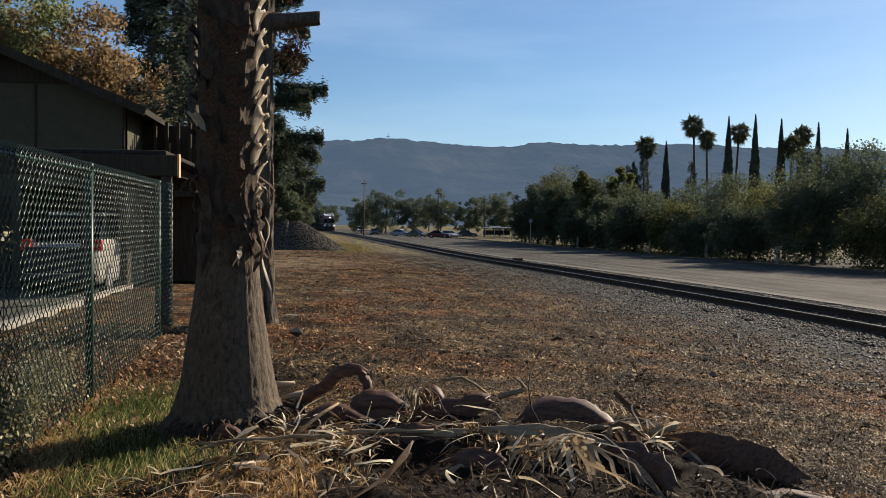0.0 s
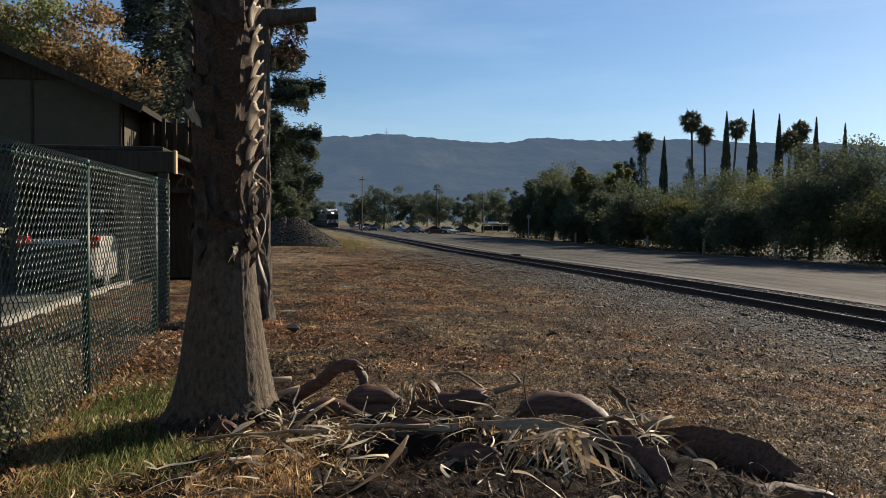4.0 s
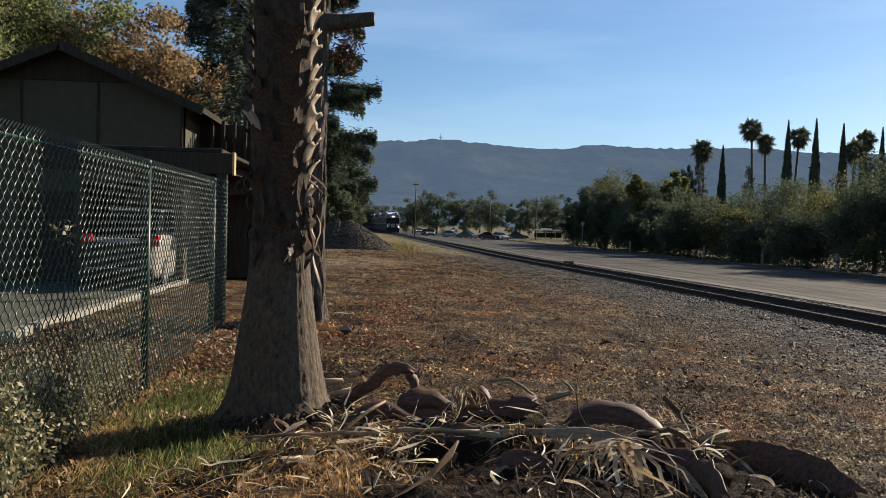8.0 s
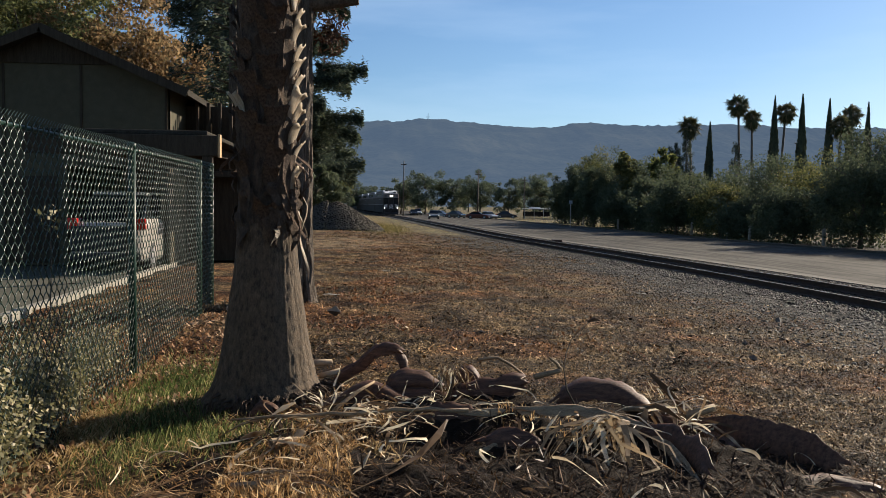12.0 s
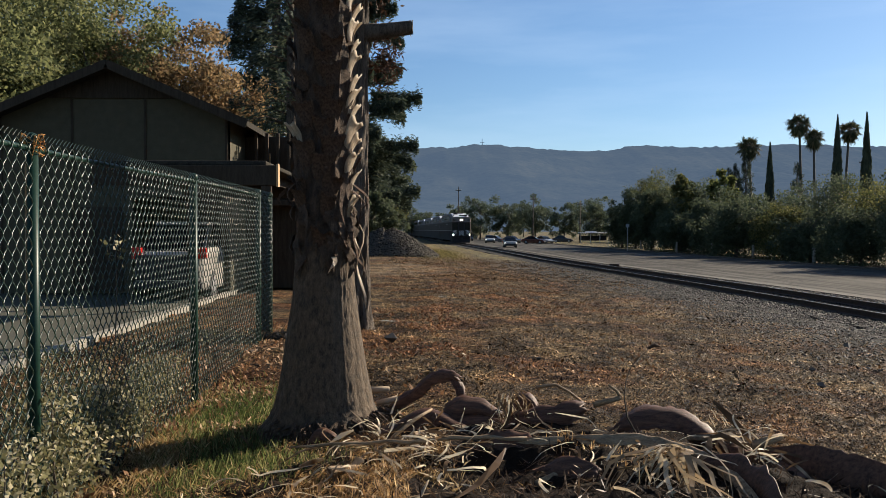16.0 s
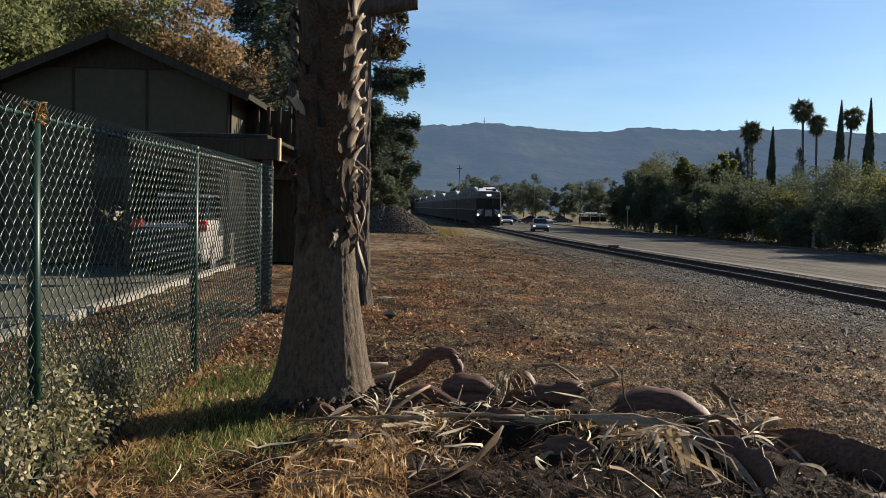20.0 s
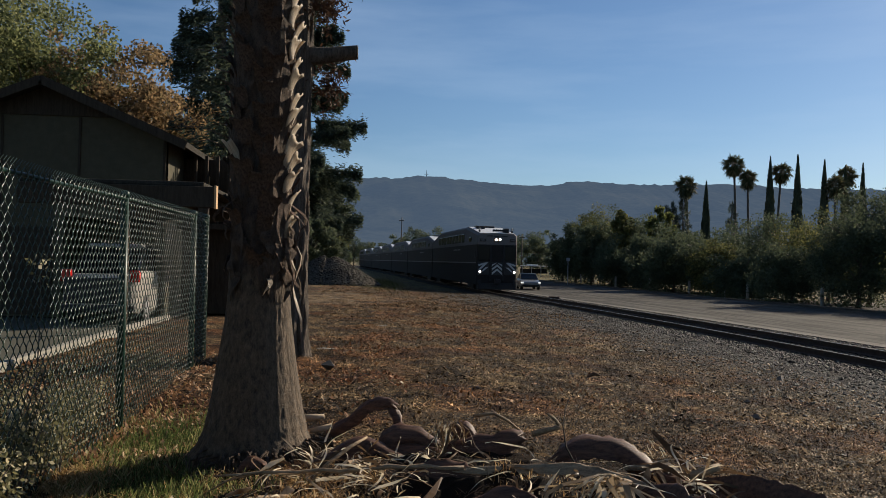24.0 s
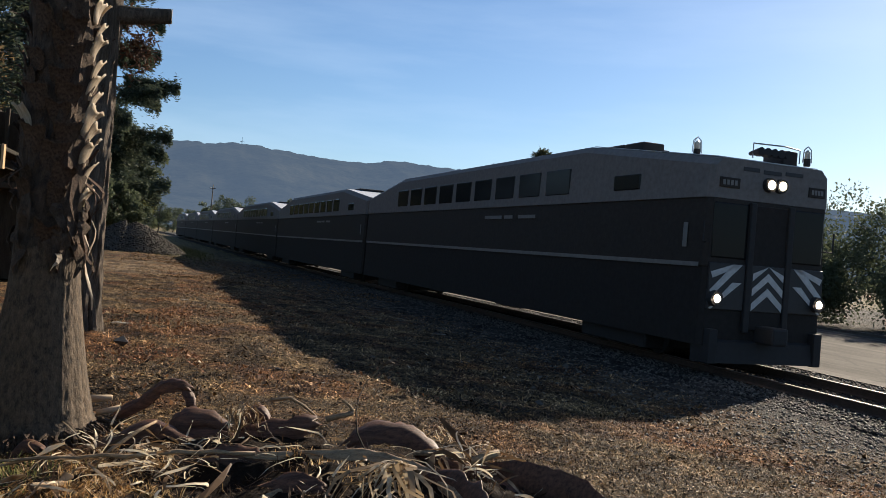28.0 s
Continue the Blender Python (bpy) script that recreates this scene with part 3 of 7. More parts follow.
def build_hills():
    """A long wooded ridge on the horizon."""
    xs = np.linspace(-1900, 2700, 420)
    ys = np.concatenate([np.linspace(1150, 2500, 60), np.linspace(2540, 3000, 8)])
    V = []
    for y in ys:
        for x in xs:
            s = min(max((y - 1150) / 1350, 0), 1)
            ridge = 247 + 7 * noise.noise((x * 0.004, 7.3, 0)) + 4 * noise.noise((x * 0.017, 1.1, 0)) + 2.4 * noise.noise((x * 0.05, 2.2, 0)) + 5.0 * abs(noise.noise((x * 0.085, 4.2, 0))) + 9.0 * max(0.0, noise.noise((x * 0.045, 8.8, 0)) - 0.05)
            ridge += 9 * math.exp(-((x - 175) / 70) ** 2) + 8 * math.exp(-((x - 650) / 60) ** 2) + 5 * math.exp(-((x - 300) / 40) ** 2) - 5 * math.exp(-((x - 480) / 110) ** 2)
            ridge += 15 * min(max((x - 450) / 700, 0), 1)
            rise = s ** 1.25
            relief = 75 * noise.noise((x * 0.0026, y * 0.0016, 4)) + 30 * noise.noise((x * 0.008, y * 0.006, 9)) + 5 * noise.noise((x * 0.05, y * 0.05, 2))
            z = ridge * rise + relief * math.sin(math.pi * s) ** 0.8 * 0.8 - 8
            if y > 2500:
                z = ridge - 8 - (y - 2500) * 0.5
            V.append((x, y, z))
    k = len(xs)
    F = [(j * k + i, j * k + i + 1, (j + 1) * k + i + 1, (j + 1) * k + i) for j in range(len(ys) - 1) for i in range(k - 1)]
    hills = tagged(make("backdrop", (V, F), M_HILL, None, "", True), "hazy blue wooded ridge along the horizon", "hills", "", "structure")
    mast = thing("radio_mast", "thin lattice radio mast on the ridge", "mast", pose(180, 2495, 255))
    part("mast_pole", tube([(0, 0, -8), (0, 0, 16)], [1.4, 0.5], 5), M_STEEL, mast)
    part("mast_arm", tube([(-6, 0, 4), (6, 0, 4)], 0.6, 5), M_STEEL, mast)
    return hills


hills = build_hills()


# ---- trees ----
def limbs(rng, height, r0, crown_base, spread, n=7, lean=(0, 0)):
    pts = [(lean[0] * t * height + 0.03 * height * math.sin(3 * t), lean[1] * t * height, t * height) for t in np.linspace(0, 1, 7)]
    pieces = [tube(pts, [r0 * (1.35 if i == 0 else 1) * (1 - 0.8 * i / 6) for i in range(7)], 8)]
    for i in range(n):
        t = crown_base + (0.9 - crown_base) * (i + rng.random()) / n
        a = rng.uniform(0, 2 * math.pi)
        p = np.array([lean[0] * t * height, lean[1] * t * height, t * height * 0.92])
        d = np.array([math.cos(a), math.sin(a), 0.75])
        L = spread * rng.uniform(0.55, 0.9)
        pieces.append(tube([p, p + d * L * 0.5 + (0, 0, 0.1 * L), p + d * L], [r0 * 0.42, r0 * 0.25, r0 * 0.06], 5))
    return join(*pieces)


def broadleaf(x, y, height, radius, seed, mat, label, leaves=5000, leaf=0.35, base=0.25, r0=None, clumps=60, name="tree", group="", droop=0.0, squash=1.0):
    rng = np.random.default_rng(seed)
    z = ground_z(x, y) if abs(x) < 60 else -0.79
    tr = thing(name, label, "tree", pose(x, y, z - 0.05), group)
    part("trunk", limbs(rng, height * 0.85, r0 or height * 0.022, base + 0.1, radius, 8), M_LIMB, tr, "", True)
    c = unit(rng, clumps) * (rng.uniform(0.35, 1.0, clumps) ** 0.55)[:, None]
    mid, half = height * (1 + base) / 2, height * (1 - base) / 2
    c = c * [radius, radius * squash, half]
    c *= (1 + 0.28 * rng.normal(size=(clumps, 1)).clip(-1, 1.4))
    c[:, 2] += mid
    c[:, 2] = np.maximum(c[:, 2], height * base * 0.7)
    size = radius * rng.uniform(0.16, 0.34, clumps)
    per = rng.choice(clumps, leaves, p=size ** 2 / (size ** 2).sum())
    off = unit(rng, leaves) * (rng.uniform(0, 1, leaves) ** 0.45)[:, None] * size[per][:, None] * [1, 1, 0.75]
    P = c[per] + off
    if droop:
        P[:, 2] -= droop * rng.exponential(0.6, leaves) * (rng.random(leaves) < 0.5)
    P[:, 2] = np.maximum(P[:, 2], 0.15)
    V, F = leaf_quads(rng, P, leaf)
    array_part("crown", V, F, mat, tr)
    return tr


def conifer(x, y, height, radius, seed, label, base=0.12, sprays=9000, r0=None, name="conifer_tree", dead=False, z=None):
    rng = np.random.default_rng(seed)
    tr = thing(name, label, "tree", pose(x, y, ground_z(x, y) - 0.05 if z is None else z))
    r0 = r0 or height * 0.018
    pts = [(0.05 * math.sin(t * 5), 0, t * height) for t in np.linspace(0, 1, 8)]
    pieces = [tube(pts, [r0 * (1.25 if i == 0 else 1) * (1 - 0.93 * i / 7) for i in range(8)], 9)]
    P, A, B = [], [], []
    t = base
    while t < 0.98:
        k = rng.integers(3, 6)
        for j in range(k):
            a = rng.uniform(0, 2 * math.pi)
            L = radius * (1 - ((t - base) / (1 - base)) ** 1.25) * rng.uniform(0.58, 1.12) + 0.3
            d = np.array([math.cos(a), math.sin(a), rng.uniform(-0.12, 0.34)])
            p0 = np.array([0, 0, t * height])
            mid = p0 + d * L * 0.5 + (0, 0, 0.02 * L)
            end = p0 + d * L + (0, 0, -0.16 * L)
            pieces.append(tube([p0, mid, end], [0.02 + 0.011 * L, 0.012 + 0.006 * L, 0.008], 4))
            m = max(int(1.6 * sprays * L / (radius * 110)), 6)
            s = rng.uniform(0.18, 1.02, m) ** 0.8
            c = p0 + d * (s * L)[:, None]
            c[:, 2] += np.where(s > 0.5, -0.16 * L * (s - 0.35) * 1.3, 0)
            w = np.array([-d[1], d[0], 0])
            lat = rng.normal(size=m) * 0.13 * L * (1.15 - s)
            c += w * lat[:, None]
            c[:, 2] += rng.normal(size=m) * (0.10 + 0.012 * height * 0.5) - np.abs(lat) * 0.3
            dirs = d * 0.8 + w * (np.sign(lat) * rng.uniform(0.3, 1.0, m))[:, None] + rng.normal(size=(m, 3)) * 0.35
            dirs[:, 2] -= rng.uniform(0.0, 0.8, m)
            dirs /= np.linalg.norm(dirs, axis=1)[:, None]
            bb = np.cross(dirs, unit(rng, m))
            bb /= np.linalg.norm(bb, axis=1)[:, None]
            sz = rng.uniform(0.5, 1.2, m)[:, None] * (0.08 + height * 0.0026)
            P.append(c), A.append(dirs * sz * 1.15), B.append(bb * sz * 0.30)
        t += 0.018 + 0.008 * rng.random()
    part("trunk", join(*pieces), M_BARK, tr, "", True)
    V, F = quads(np.concatenate(P), np.concatenate(A), np.concatenate(B))
    array_part("crown", V, F, M_NEEDLE, tr)
    return tr


def cypress(x, y, height, radius, seed):
    rng = np.random.default_rng(seed)
    tr = thing("cypress_tree", "tall narrow dark Italian cypress against the sky", "tree", pose(x, y, -0.80), "cypresses beyond the street")
    part("trunk", tube([(0, 0, 0), (0, 0, height * 0.9)], [0.22, 0.03], 6), M_LIMB, tr)
    n = 2600
    t = rng.uniform(0.02, 1.0, n) ** 0.8
    prof = 1.45 * radius * np.minimum(1, (t / 0.10) ** 0.6) * (1 - t ** 1.25) ** 0.85
    a = rng.uniform(0, 2 * math.pi, n)
    wob = 1 + 0.14 * np.sin(a * 3 + t * 23) + 0.08 * rng.normal(size=n)
    P = np.stack([np.cos(a) * prof * wob * 0.9, np.sin(a) * prof * wob * 0.9, t * height * 0.985], 1)
    d = np.stack([np.cos(a) * 0.25, np.sin(a) * 0.25, np.ones(n)], 1) + rng.normal(size=(n, 3)) * 0.12
    d /= np.linalg.norm(d, axis=1)[:, None]
    b = np.cross(d, np.stack([np.cos(a), np.sin(a), 0 * a], 1) + rng.normal(size=(n, 3)) * 0.4)
    b /= np.linalg.norm(b, axis=1)[:, None]
    k = (1.15 - 0.75 * t)[:, None]
    V, F = quads(P, d * 0.55 * k, b * 0.20 * k)
    array_part("crown", V, F, M_CYPRESS, tr)
    return tr


def frond_fan(rng, centre, heading, pitch, stalk, size):
    """A fan frond: a stalk and a folded fan of narrow blades."""
    d = np.array([math.cos(heading) * math.cos(pitch), math.sin(heading) * math.cos(pitch), math.sin(pitch)])
    hub = centre + d * stalk + np.array([0, 0, -0.12 * stalk])
    w = np.array([-math.sin(heading), math.cos(heading), 0])
    V, F = [], []
    for k in range(13):
        a = (k - 6) / 6 * 1.75
        e = d * math.cos(a) + w * math.sin(a) + np.array([0, 0, -0.28 * abs(math.sin(a)) - 0.18])
        tip = hub + e * size * rng.uniform(0.85, 1.1) + np.array([0, 0, -0.3 * size * rng.random()])
        mid = hub + e * size * 0.55
        s = np.cross(e, d) * 0.0 + w * math.cos(a) * 0.075 * size - d * math.sin(a) * 0.075 * size
        i = len(V)
        V += [hub, mid - s, tip, mid + s]
        F += [(i, i + 1, i + 2, i + 3)]
    return V, F, hub


def far_palm(x, y, height, seed, crown=2.0, lean=0.0):
    rng = np.random.default_rng(seed)
    tr = thing("palm_tree", "tall slender fan palm standing against the sky", "palm tree", pose(x, y, -0.80), "palms beyond the street")
    top = np.array([lean, 0, height])
    part("trunk", tube([(0, 0, 0), (lean * 0.3, 0, height * 0.5), tuple(top)], [0.26, 0.17, 0.14], 7), M_LIMB, tr, "", True)
    V, F, S = [], [], []
    for k in range(64):
        up = 1.35 - 2.75 * (k / 64) ** 0.9
        v, f, hub = frond_fan(rng, top, k * 2.4 + rng.random(), up + rng.normal() * 0.12, crown * rng.uniform(0.35, 0.65), crown * rng.uniform(0.40, 0.66))
        F += [tuple(i + len(V) for i in q) for q in f]
        V += v
        S.append(tube([top, top + (hub - top) * 0.5 + (0, 0, 0.06), hub], 0.03, 3, False))
    part("crown", (V, F), M_FROND, tr)
    part("stalk_cluster", join(*S), M_STEM, tr)
    return tr


# street trees and thickets beyond the road
rng0 = np.random.default_rng(5)
FRONT = [(48, 5.0), (54, 4.9), (61, 4.3), (67, 4.2), (74, 4.8), (81, 6.4), (89, 6.8), (97, 7.0), (105, 6.8), (112, 6.2), (41, 5.2), (34, 5.0), (27, 4.8), (20, 4.6)]
BACK = [(41, 7.6), (47, 7.8), (52.5, 7.0), (59, 7.0), (65, 5.8), (72, 5.4), (79, 6.4), (86, 8.8), (93, 9.6), (100, 9.8), (107, 9.6), (114, 9.2), (121, 8.4), (33, 7.4), (25, 7.0)]
n = 0
for off, row in ((18.8, FRONT), (23.6, BACK)):
    for y, h in row:
        x = track_x(y) + off + rng0.uniform(-0.7, 0.7)
        mat = M_LEAF_OAK if n % 7 == 3 else M_LEAF_DARK
        broadleaf(x, y, h * rng0.uniform(0.60, 1.06) * (1.12 if y < 70 else 1.0), rng0.uniform(2.0, 2.9) if off < 20 else rng0.uniform(2.8, 3.8), 100 + n, mat, "dense dark green street tree with a low ragged crown", 15000, 0.105 if y < 70 else 0.13, 0.12 if off < 20 else 0.16, 0.13, 130, "street_tree", "trees beyond the street", 0.7)
        n += 1
broadleaf(31.6, 88, 8.6, 1.7, 140, M_LEAF_LIGHT, "slender pale-trunked tree rising above the others", 7000, 0.2, 0.2, 0.12, 60, "street_tree", "trees beyond the street", 0.5)
broadleaf(29.6, 94, 8.9, 1.5, 141, M_LEAF_OAK, "slender pale-trunked tree rising above the others", 6000, 0.2, 0.2, 0.12, 60, "street_tree", "trees beyond the street", 0.5)
FAR_ROW = [(-11, 250, 11), (-3, 262, 9), (8.5, 205, 8.2), (14.0, 200, 9.6), (20.5, 198, 8.0), (26.0, 192, 9.0), (31.5, 186, 7.6), (37, 178, 8.0), (43, 170, 7.4), (47, 160, 8.5), (1.5, 330, 9), (18, 300, 12), (34, 280, 11), (50, 250, 12), (60, 210, 11), (-22, 270, 12)]
for i, (x, y, h) in enumerate(FAR_ROW):
    broadleaf(x, y, h, h * 0.46, 200 + i, M_LEAF_FAR, "sunlit green shade tree far down the street", 8500, 0.21, 0.10, 0.18, 60, "far_tree", "trees far down the street")
for i, (x, y, h, r) in enumerate([(54.7, 110, 17.7, 0.72), (58.6, 110, 18.1, 0.74), (63.0, 111, 17.7, 0.7), (66.6, 112, 17.1, 0.66), (69.2, 112, 17.5, 0.66), (74.3, 113, 16.9, 0.64), (46.6, 112, 14.2, 0.6)]):
    cypress(x, y, h, r, 300 + i)
for i, (x, y, h, c, ln) in enumerate([(51.0, 112, 16.6, 1.75, -0.5), (52.3, 111, 14.8, 1.5, -0.3), (56.6, 112, 15.9, 1.6, 0.7), (44.3, 112, 13.6, 1.7, -0.6), (63.9, 110, 14.0, 1.8, 0.2), (67.9, 114, 15.9, 1.6, 0.1)]):
    far_palm(x, y, h, 400 + i, c, ln)
conifer(43.0, 111, 13.0, 2.0, 61, "dark young conifer beyond the street", 0.05, 9000)
conifer(41.3, 110, 11.2, 1.4, 62, "dark young conifer beyond the street", 0.05, 8000)
conifer(40.0, 109, 10.6, 1.2, 66, "dark young conifer beyond the street", 0.05, 8000)
conifer(49.0, 109, 11.4, 1.9, 63, "dark young conifer beyond the street", 0.05, 9000)

# big conifers and the sunlit scrub left of the line
conifer(-5.6, 76, 42, 6.0, 71, "towering dark conifer with drooping boughs", 0.04, 150000)
conifer(-12.4, 73, 40, 6.2, 72, "towering dark conifer with drooping boughs", 0.08, 100000)
conifer(-9.5, 88, 40, 6.0, 73, "towering dark conifer with drooping boughs", 0.05, 45000)
broadleaf(-4.6, 90, 11, 3.2, 74, M_LEAF_DARK, "sunlit mid-green tree beside the line", 15000, 0.20, 0.08, 0.18, 60, "verge_tree", "", 0.8)
broadleaf(-5.0, 106, 9, 3.2, 75, M_LEAF_OAK, "green tree beside the line", 9000, 0.26, 0.08, 0.18, 50, "verge_tree", "", 0.6)
broadleaf(-7.0, 130, 10, 4.0, 77, M_LEAF_DARK, "dark green tree beside the line", 7000, 0.34, 0.08, 0.2, 50, "verge_tree")
broadleaf(-9.5, 165, 10, 5.0, 78, M_LEAF_DARK, "dark green tree beside the line", 6000, 0.42, 0.08, 0.2, 50, "verge_tree")
broadleaf(-4.3, 69, 5.6, 2.6, 76, M_LEAF_DARK, "dense green shrub behind the gravel heap", 15000, 0.14, 0.02, 0.08, 40, "shrub")
conifer(-4.9, 32, 17, 2.3, 79, "dark conifer with hanging boughs behind the house", 0.12, 9000)
# trees behind the house
for i, (x, y, h, r, mat, lab) in enumerate([
        (-21, 42, 17, 6.0, M_LEAF_SUN, "tall olive-green tree behind the house"), (-14.4, 38, 12.2, 3.7, M_LEAF_SUN, "sunlit green tree behind the house"),
        (-8.8, 36, 9.2, 2.2, M_LEAF_RUST, "tree with brown turning leaves behind the house"), (-11.4, 38, 10.6, 2.6, M_LEAF_RUST, "olive-brown tree behind the house"),
        (-10.6, 47, 9.4, 2.3, M_LEAF_SUN, "tall olive-green tree behind the house"), (-17.5, 30, 12.6, 4.0, M_LEAF_SUN, "olive-green tree behind the house"), (-26, 33, 15, 6, M_LEAF_OAK, "dark green tree behind the house")]):
    broadleaf(x, y, h, r, 500 + i, mat, lab, int(860 * r * h), 0.105, 0.22, 0.22, 170, "shade_tree", "trees behind the house")


# ---- the palm beside the fence ----
def ribbon(points, widths, side, twist=0.0, thick=0.0):
    """A flat bent strip along points; side: across direction at the start; twist: radians from end to end."""
    pts = [Vector(p) for p in points]
    V, F, n = [], [], len(pts)
    s0 = Vector(side)
    for i, p in enumerate(pts):
        d = (pts[min(i + 1, n - 1)] - pts[max(i - 1, 0)]).normalized()
        s = (s0 - d * s0.dot(d))
        s = s.normalized() if s.length > 1e-4 else d.orthogonal().normalized()
        s = Matrix.Rotation(twist * i / (n - 1), 3, d) @ s
        nrm = d.cross(s) * thick / 2
        w = s * widths[i] / 2
        V += [p - w + nrm, p + w + nrm] + ([p + w - nrm, p - w - nrm] if thick else [])
    k = 4 if thick else 2
    for i in range(n - 1):
        a, b = i * k, (i + 1) * k
        if thick:
            F += [(a + j, a + (j + 1) % 4, b + (j + 1) % 4, b + j) for j in range(4)]
        else:
            F.append((a, a + 1, b + 1, b))
    if thick:
        F += [(3, 2, 1, 0), tuple((n - 1) * 4 + j for j in range(4))]
    return [tuple(v) for v in V], F


def boot_piece(seed):
    """A dry leaf base: a half cup, narrow below, its rim split and curling into two points. Out is +x, up is +z."""
    r = random.Random(seed)
    flare, tall = r.uniform(0.060, 0.095), r.uniform(0.25, 0.31)
    wide, notch, lean, skew = r.uniform(0.115, 0.150), r.uniform(0.08, 0.26), r.uniform(-0.16, 0.16), r.uniform(-0.02, 0.02)
    V, F, n, m = [], [], 9, 11
    for layer in (0, 1):
        for i in range(n):
            t = i / (n - 1)
            w = 0.045 + (wide - 0.045) * t ** 0.6
            for k in range(m):
                a = 2 * k / (m - 1) - 1
                top = 1 - notch * max(0, 1 - abs(a) * 1.5) ** 0.8 + lean * a - 0.25 * max(0, abs(a) - 0.75) + 0.13 * noise.noise((a * 4, seed * 3.0, 1))
                out = 0.004 + flare * t ** 1.9 * (1 - 0.30 * a * a) - 0.030 * a * a * (1 - t)
                out += 0.035 * t ** 4 * abs(a) + 0.014 * t * noise.noise((a * 2.5, t * 3, seed * 7.0))
                V.append((out - 0.009 * layer * (1 - 0.55 * t), a * w + skew * t * t, -0.16 + tall * t * (1 + (top - 1) * t * t)))
    for layer in (0, 1):
        o = layer * n * m
        for i in range(n - 1):
            for k in range(m - 1):
                q = (o + i * m + k, o + i * m + k + 1, o + (i + 1) * m + k + 1, o + (i + 1) * m + k)
                F.append(q if layer == 0 else q[::-1])
    for i in range(n - 1):
        for k in (0, m - 1):
            F.append((i * m + k, (i + 1) * m + k, n * m + (i + 1) * m + k, n * m + i * m + k))
    for k in range(m - 1):
        F.append(((n - 1) * m + k, (n - 1) * m + k + 1, n * m + (n - 1) * m + k + 1, n * m + (n - 1) * m + k))
    return V, F


PALM = Vector((-0.842, 7.45, 0))


def build_palm():
    z0 = ground_z(PALM.x, PALM.y)
    palm = thing("palm_tree", "thick old fan palm with flared grey base and torn stubs", "palm tree", pose(PALM.x, PALM.y, -0.23))
    rnd = random.Random(4)
    prof = [(-0.12, 0.64), (0.0, 0.555), (0.08, 0.49), (0.2, 0.44), (0.33, 0.408), (0.53, 0.372), (0.83, 0.325), (1.13, 0.283), (1.38, 0.262), (1.55, 0.255)]
    n, V, F = 200, [], []
    rows = [(z0_, r_) for (za, ra), (zb, rb) in zip(prof, prof[1:]) for z0_, r_ in [(za + (zb - za) * q / 11, ra + (rb - ra) * q / 11) for q in range(11)]] + [prof[-1]]
    for z, r in rows:
        for k in range(n):
            a = 2 * math.pi * k / n
            flare = max(0, 0.35 - z)
            rr = r * (1 + 0.018 * noise.noise((math.cos(a) * 6, math.sin(a) * 6, z * 2)) + 0.22 * flare * noise.noise((math.cos(a) * 2.2, math.sin(a) * 2.2, 5)) + 0.010 * noise.noise((math.cos(a) * 22, math.sin(a) * 22, z * 1.5)))
            rr -= 0.011 * abs(noise.noise((math.cos(a) * r * 42, math.sin(a) * r * 42, z * 11))) + 0.006 * abs(noise.noise((math.cos(a) * r * 90, math.sin(a) * r * 90, z * 30)))
            V.append((math.cos(a) * rr, math.sin(a) * rr, z + 0.02 * math.sin(3 * a) * flare))
    F = [(i * n + k, i * n + (k + 1) % n, (i + 1) * n + (k + 1) % n, (i + 1) * n + k) for i in range(len(rows) - 1) for k in range(n)]
    part("trunk_base", (V, F), M_PALM, palm, "grey furrowed flared base", True)
    V, n, zs = [], 40, np.arange(1.48, 8.43, 0.06)
    for z in zs:
        for k in range(n):
            a = 2 * math.pi * k / n
            rr = 0.245 + 0.05 * max(0, 1.75 - z) * noise.noise((math.cos(a) * 2.5, math.sin(a) * 2.5, 9)) + 0.045 * noise.noise((math.cos(a) * 3, math.sin(a) * 3, z * 4)) + 0.02 * noise.noise((math.cos(a) * 9, math.sin(a) * 9, z * 12))
            V.append((math.cos(a) * rr, math.sin(a) * rr, z))
    F = [(i * n + k, i * n + (k + 1) % n, (i + 1) * n + (k + 1) % n, (i + 1) * n + k) for i in range(len(zs) - 1) for k in range(n)]
    part("trunk", (V, F), M_FIBRE, palm, "dark fibrous upper trunk")
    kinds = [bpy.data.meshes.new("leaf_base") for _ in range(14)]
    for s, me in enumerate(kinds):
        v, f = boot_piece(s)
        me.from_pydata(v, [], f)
        # seven pale meshes for the sun's side, seven brown for the shaded side
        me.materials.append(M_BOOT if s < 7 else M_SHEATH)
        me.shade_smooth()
    count = 0
    z = 1.68
    while z < 8.1:
        for k in range(6):
            a = 2 * math.pi * (k + 0.28 * (count % 2)) / 6 - 0.40 + rnd.uniform(-0.12, 0.12)
            zz = z + rnd.uniform(-0.05, 0.05)
            if rnd.random() < (0.45 if z < 1.95 else 0.08):
                continue
            whitened = math.cos(a + 0.18) > 0.68 or rnd.random() < 0.025        # paler towards the sun, brown on the shaded side: light put into colour
            ob = new("leaf_base", kinds[rnd.randrange(7) + (0 if whitened else 7)])
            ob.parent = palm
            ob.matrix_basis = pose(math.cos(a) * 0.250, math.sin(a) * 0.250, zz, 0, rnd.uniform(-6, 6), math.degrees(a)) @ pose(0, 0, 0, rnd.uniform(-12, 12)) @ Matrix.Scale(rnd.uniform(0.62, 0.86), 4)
        z += 0.150
        count += 1
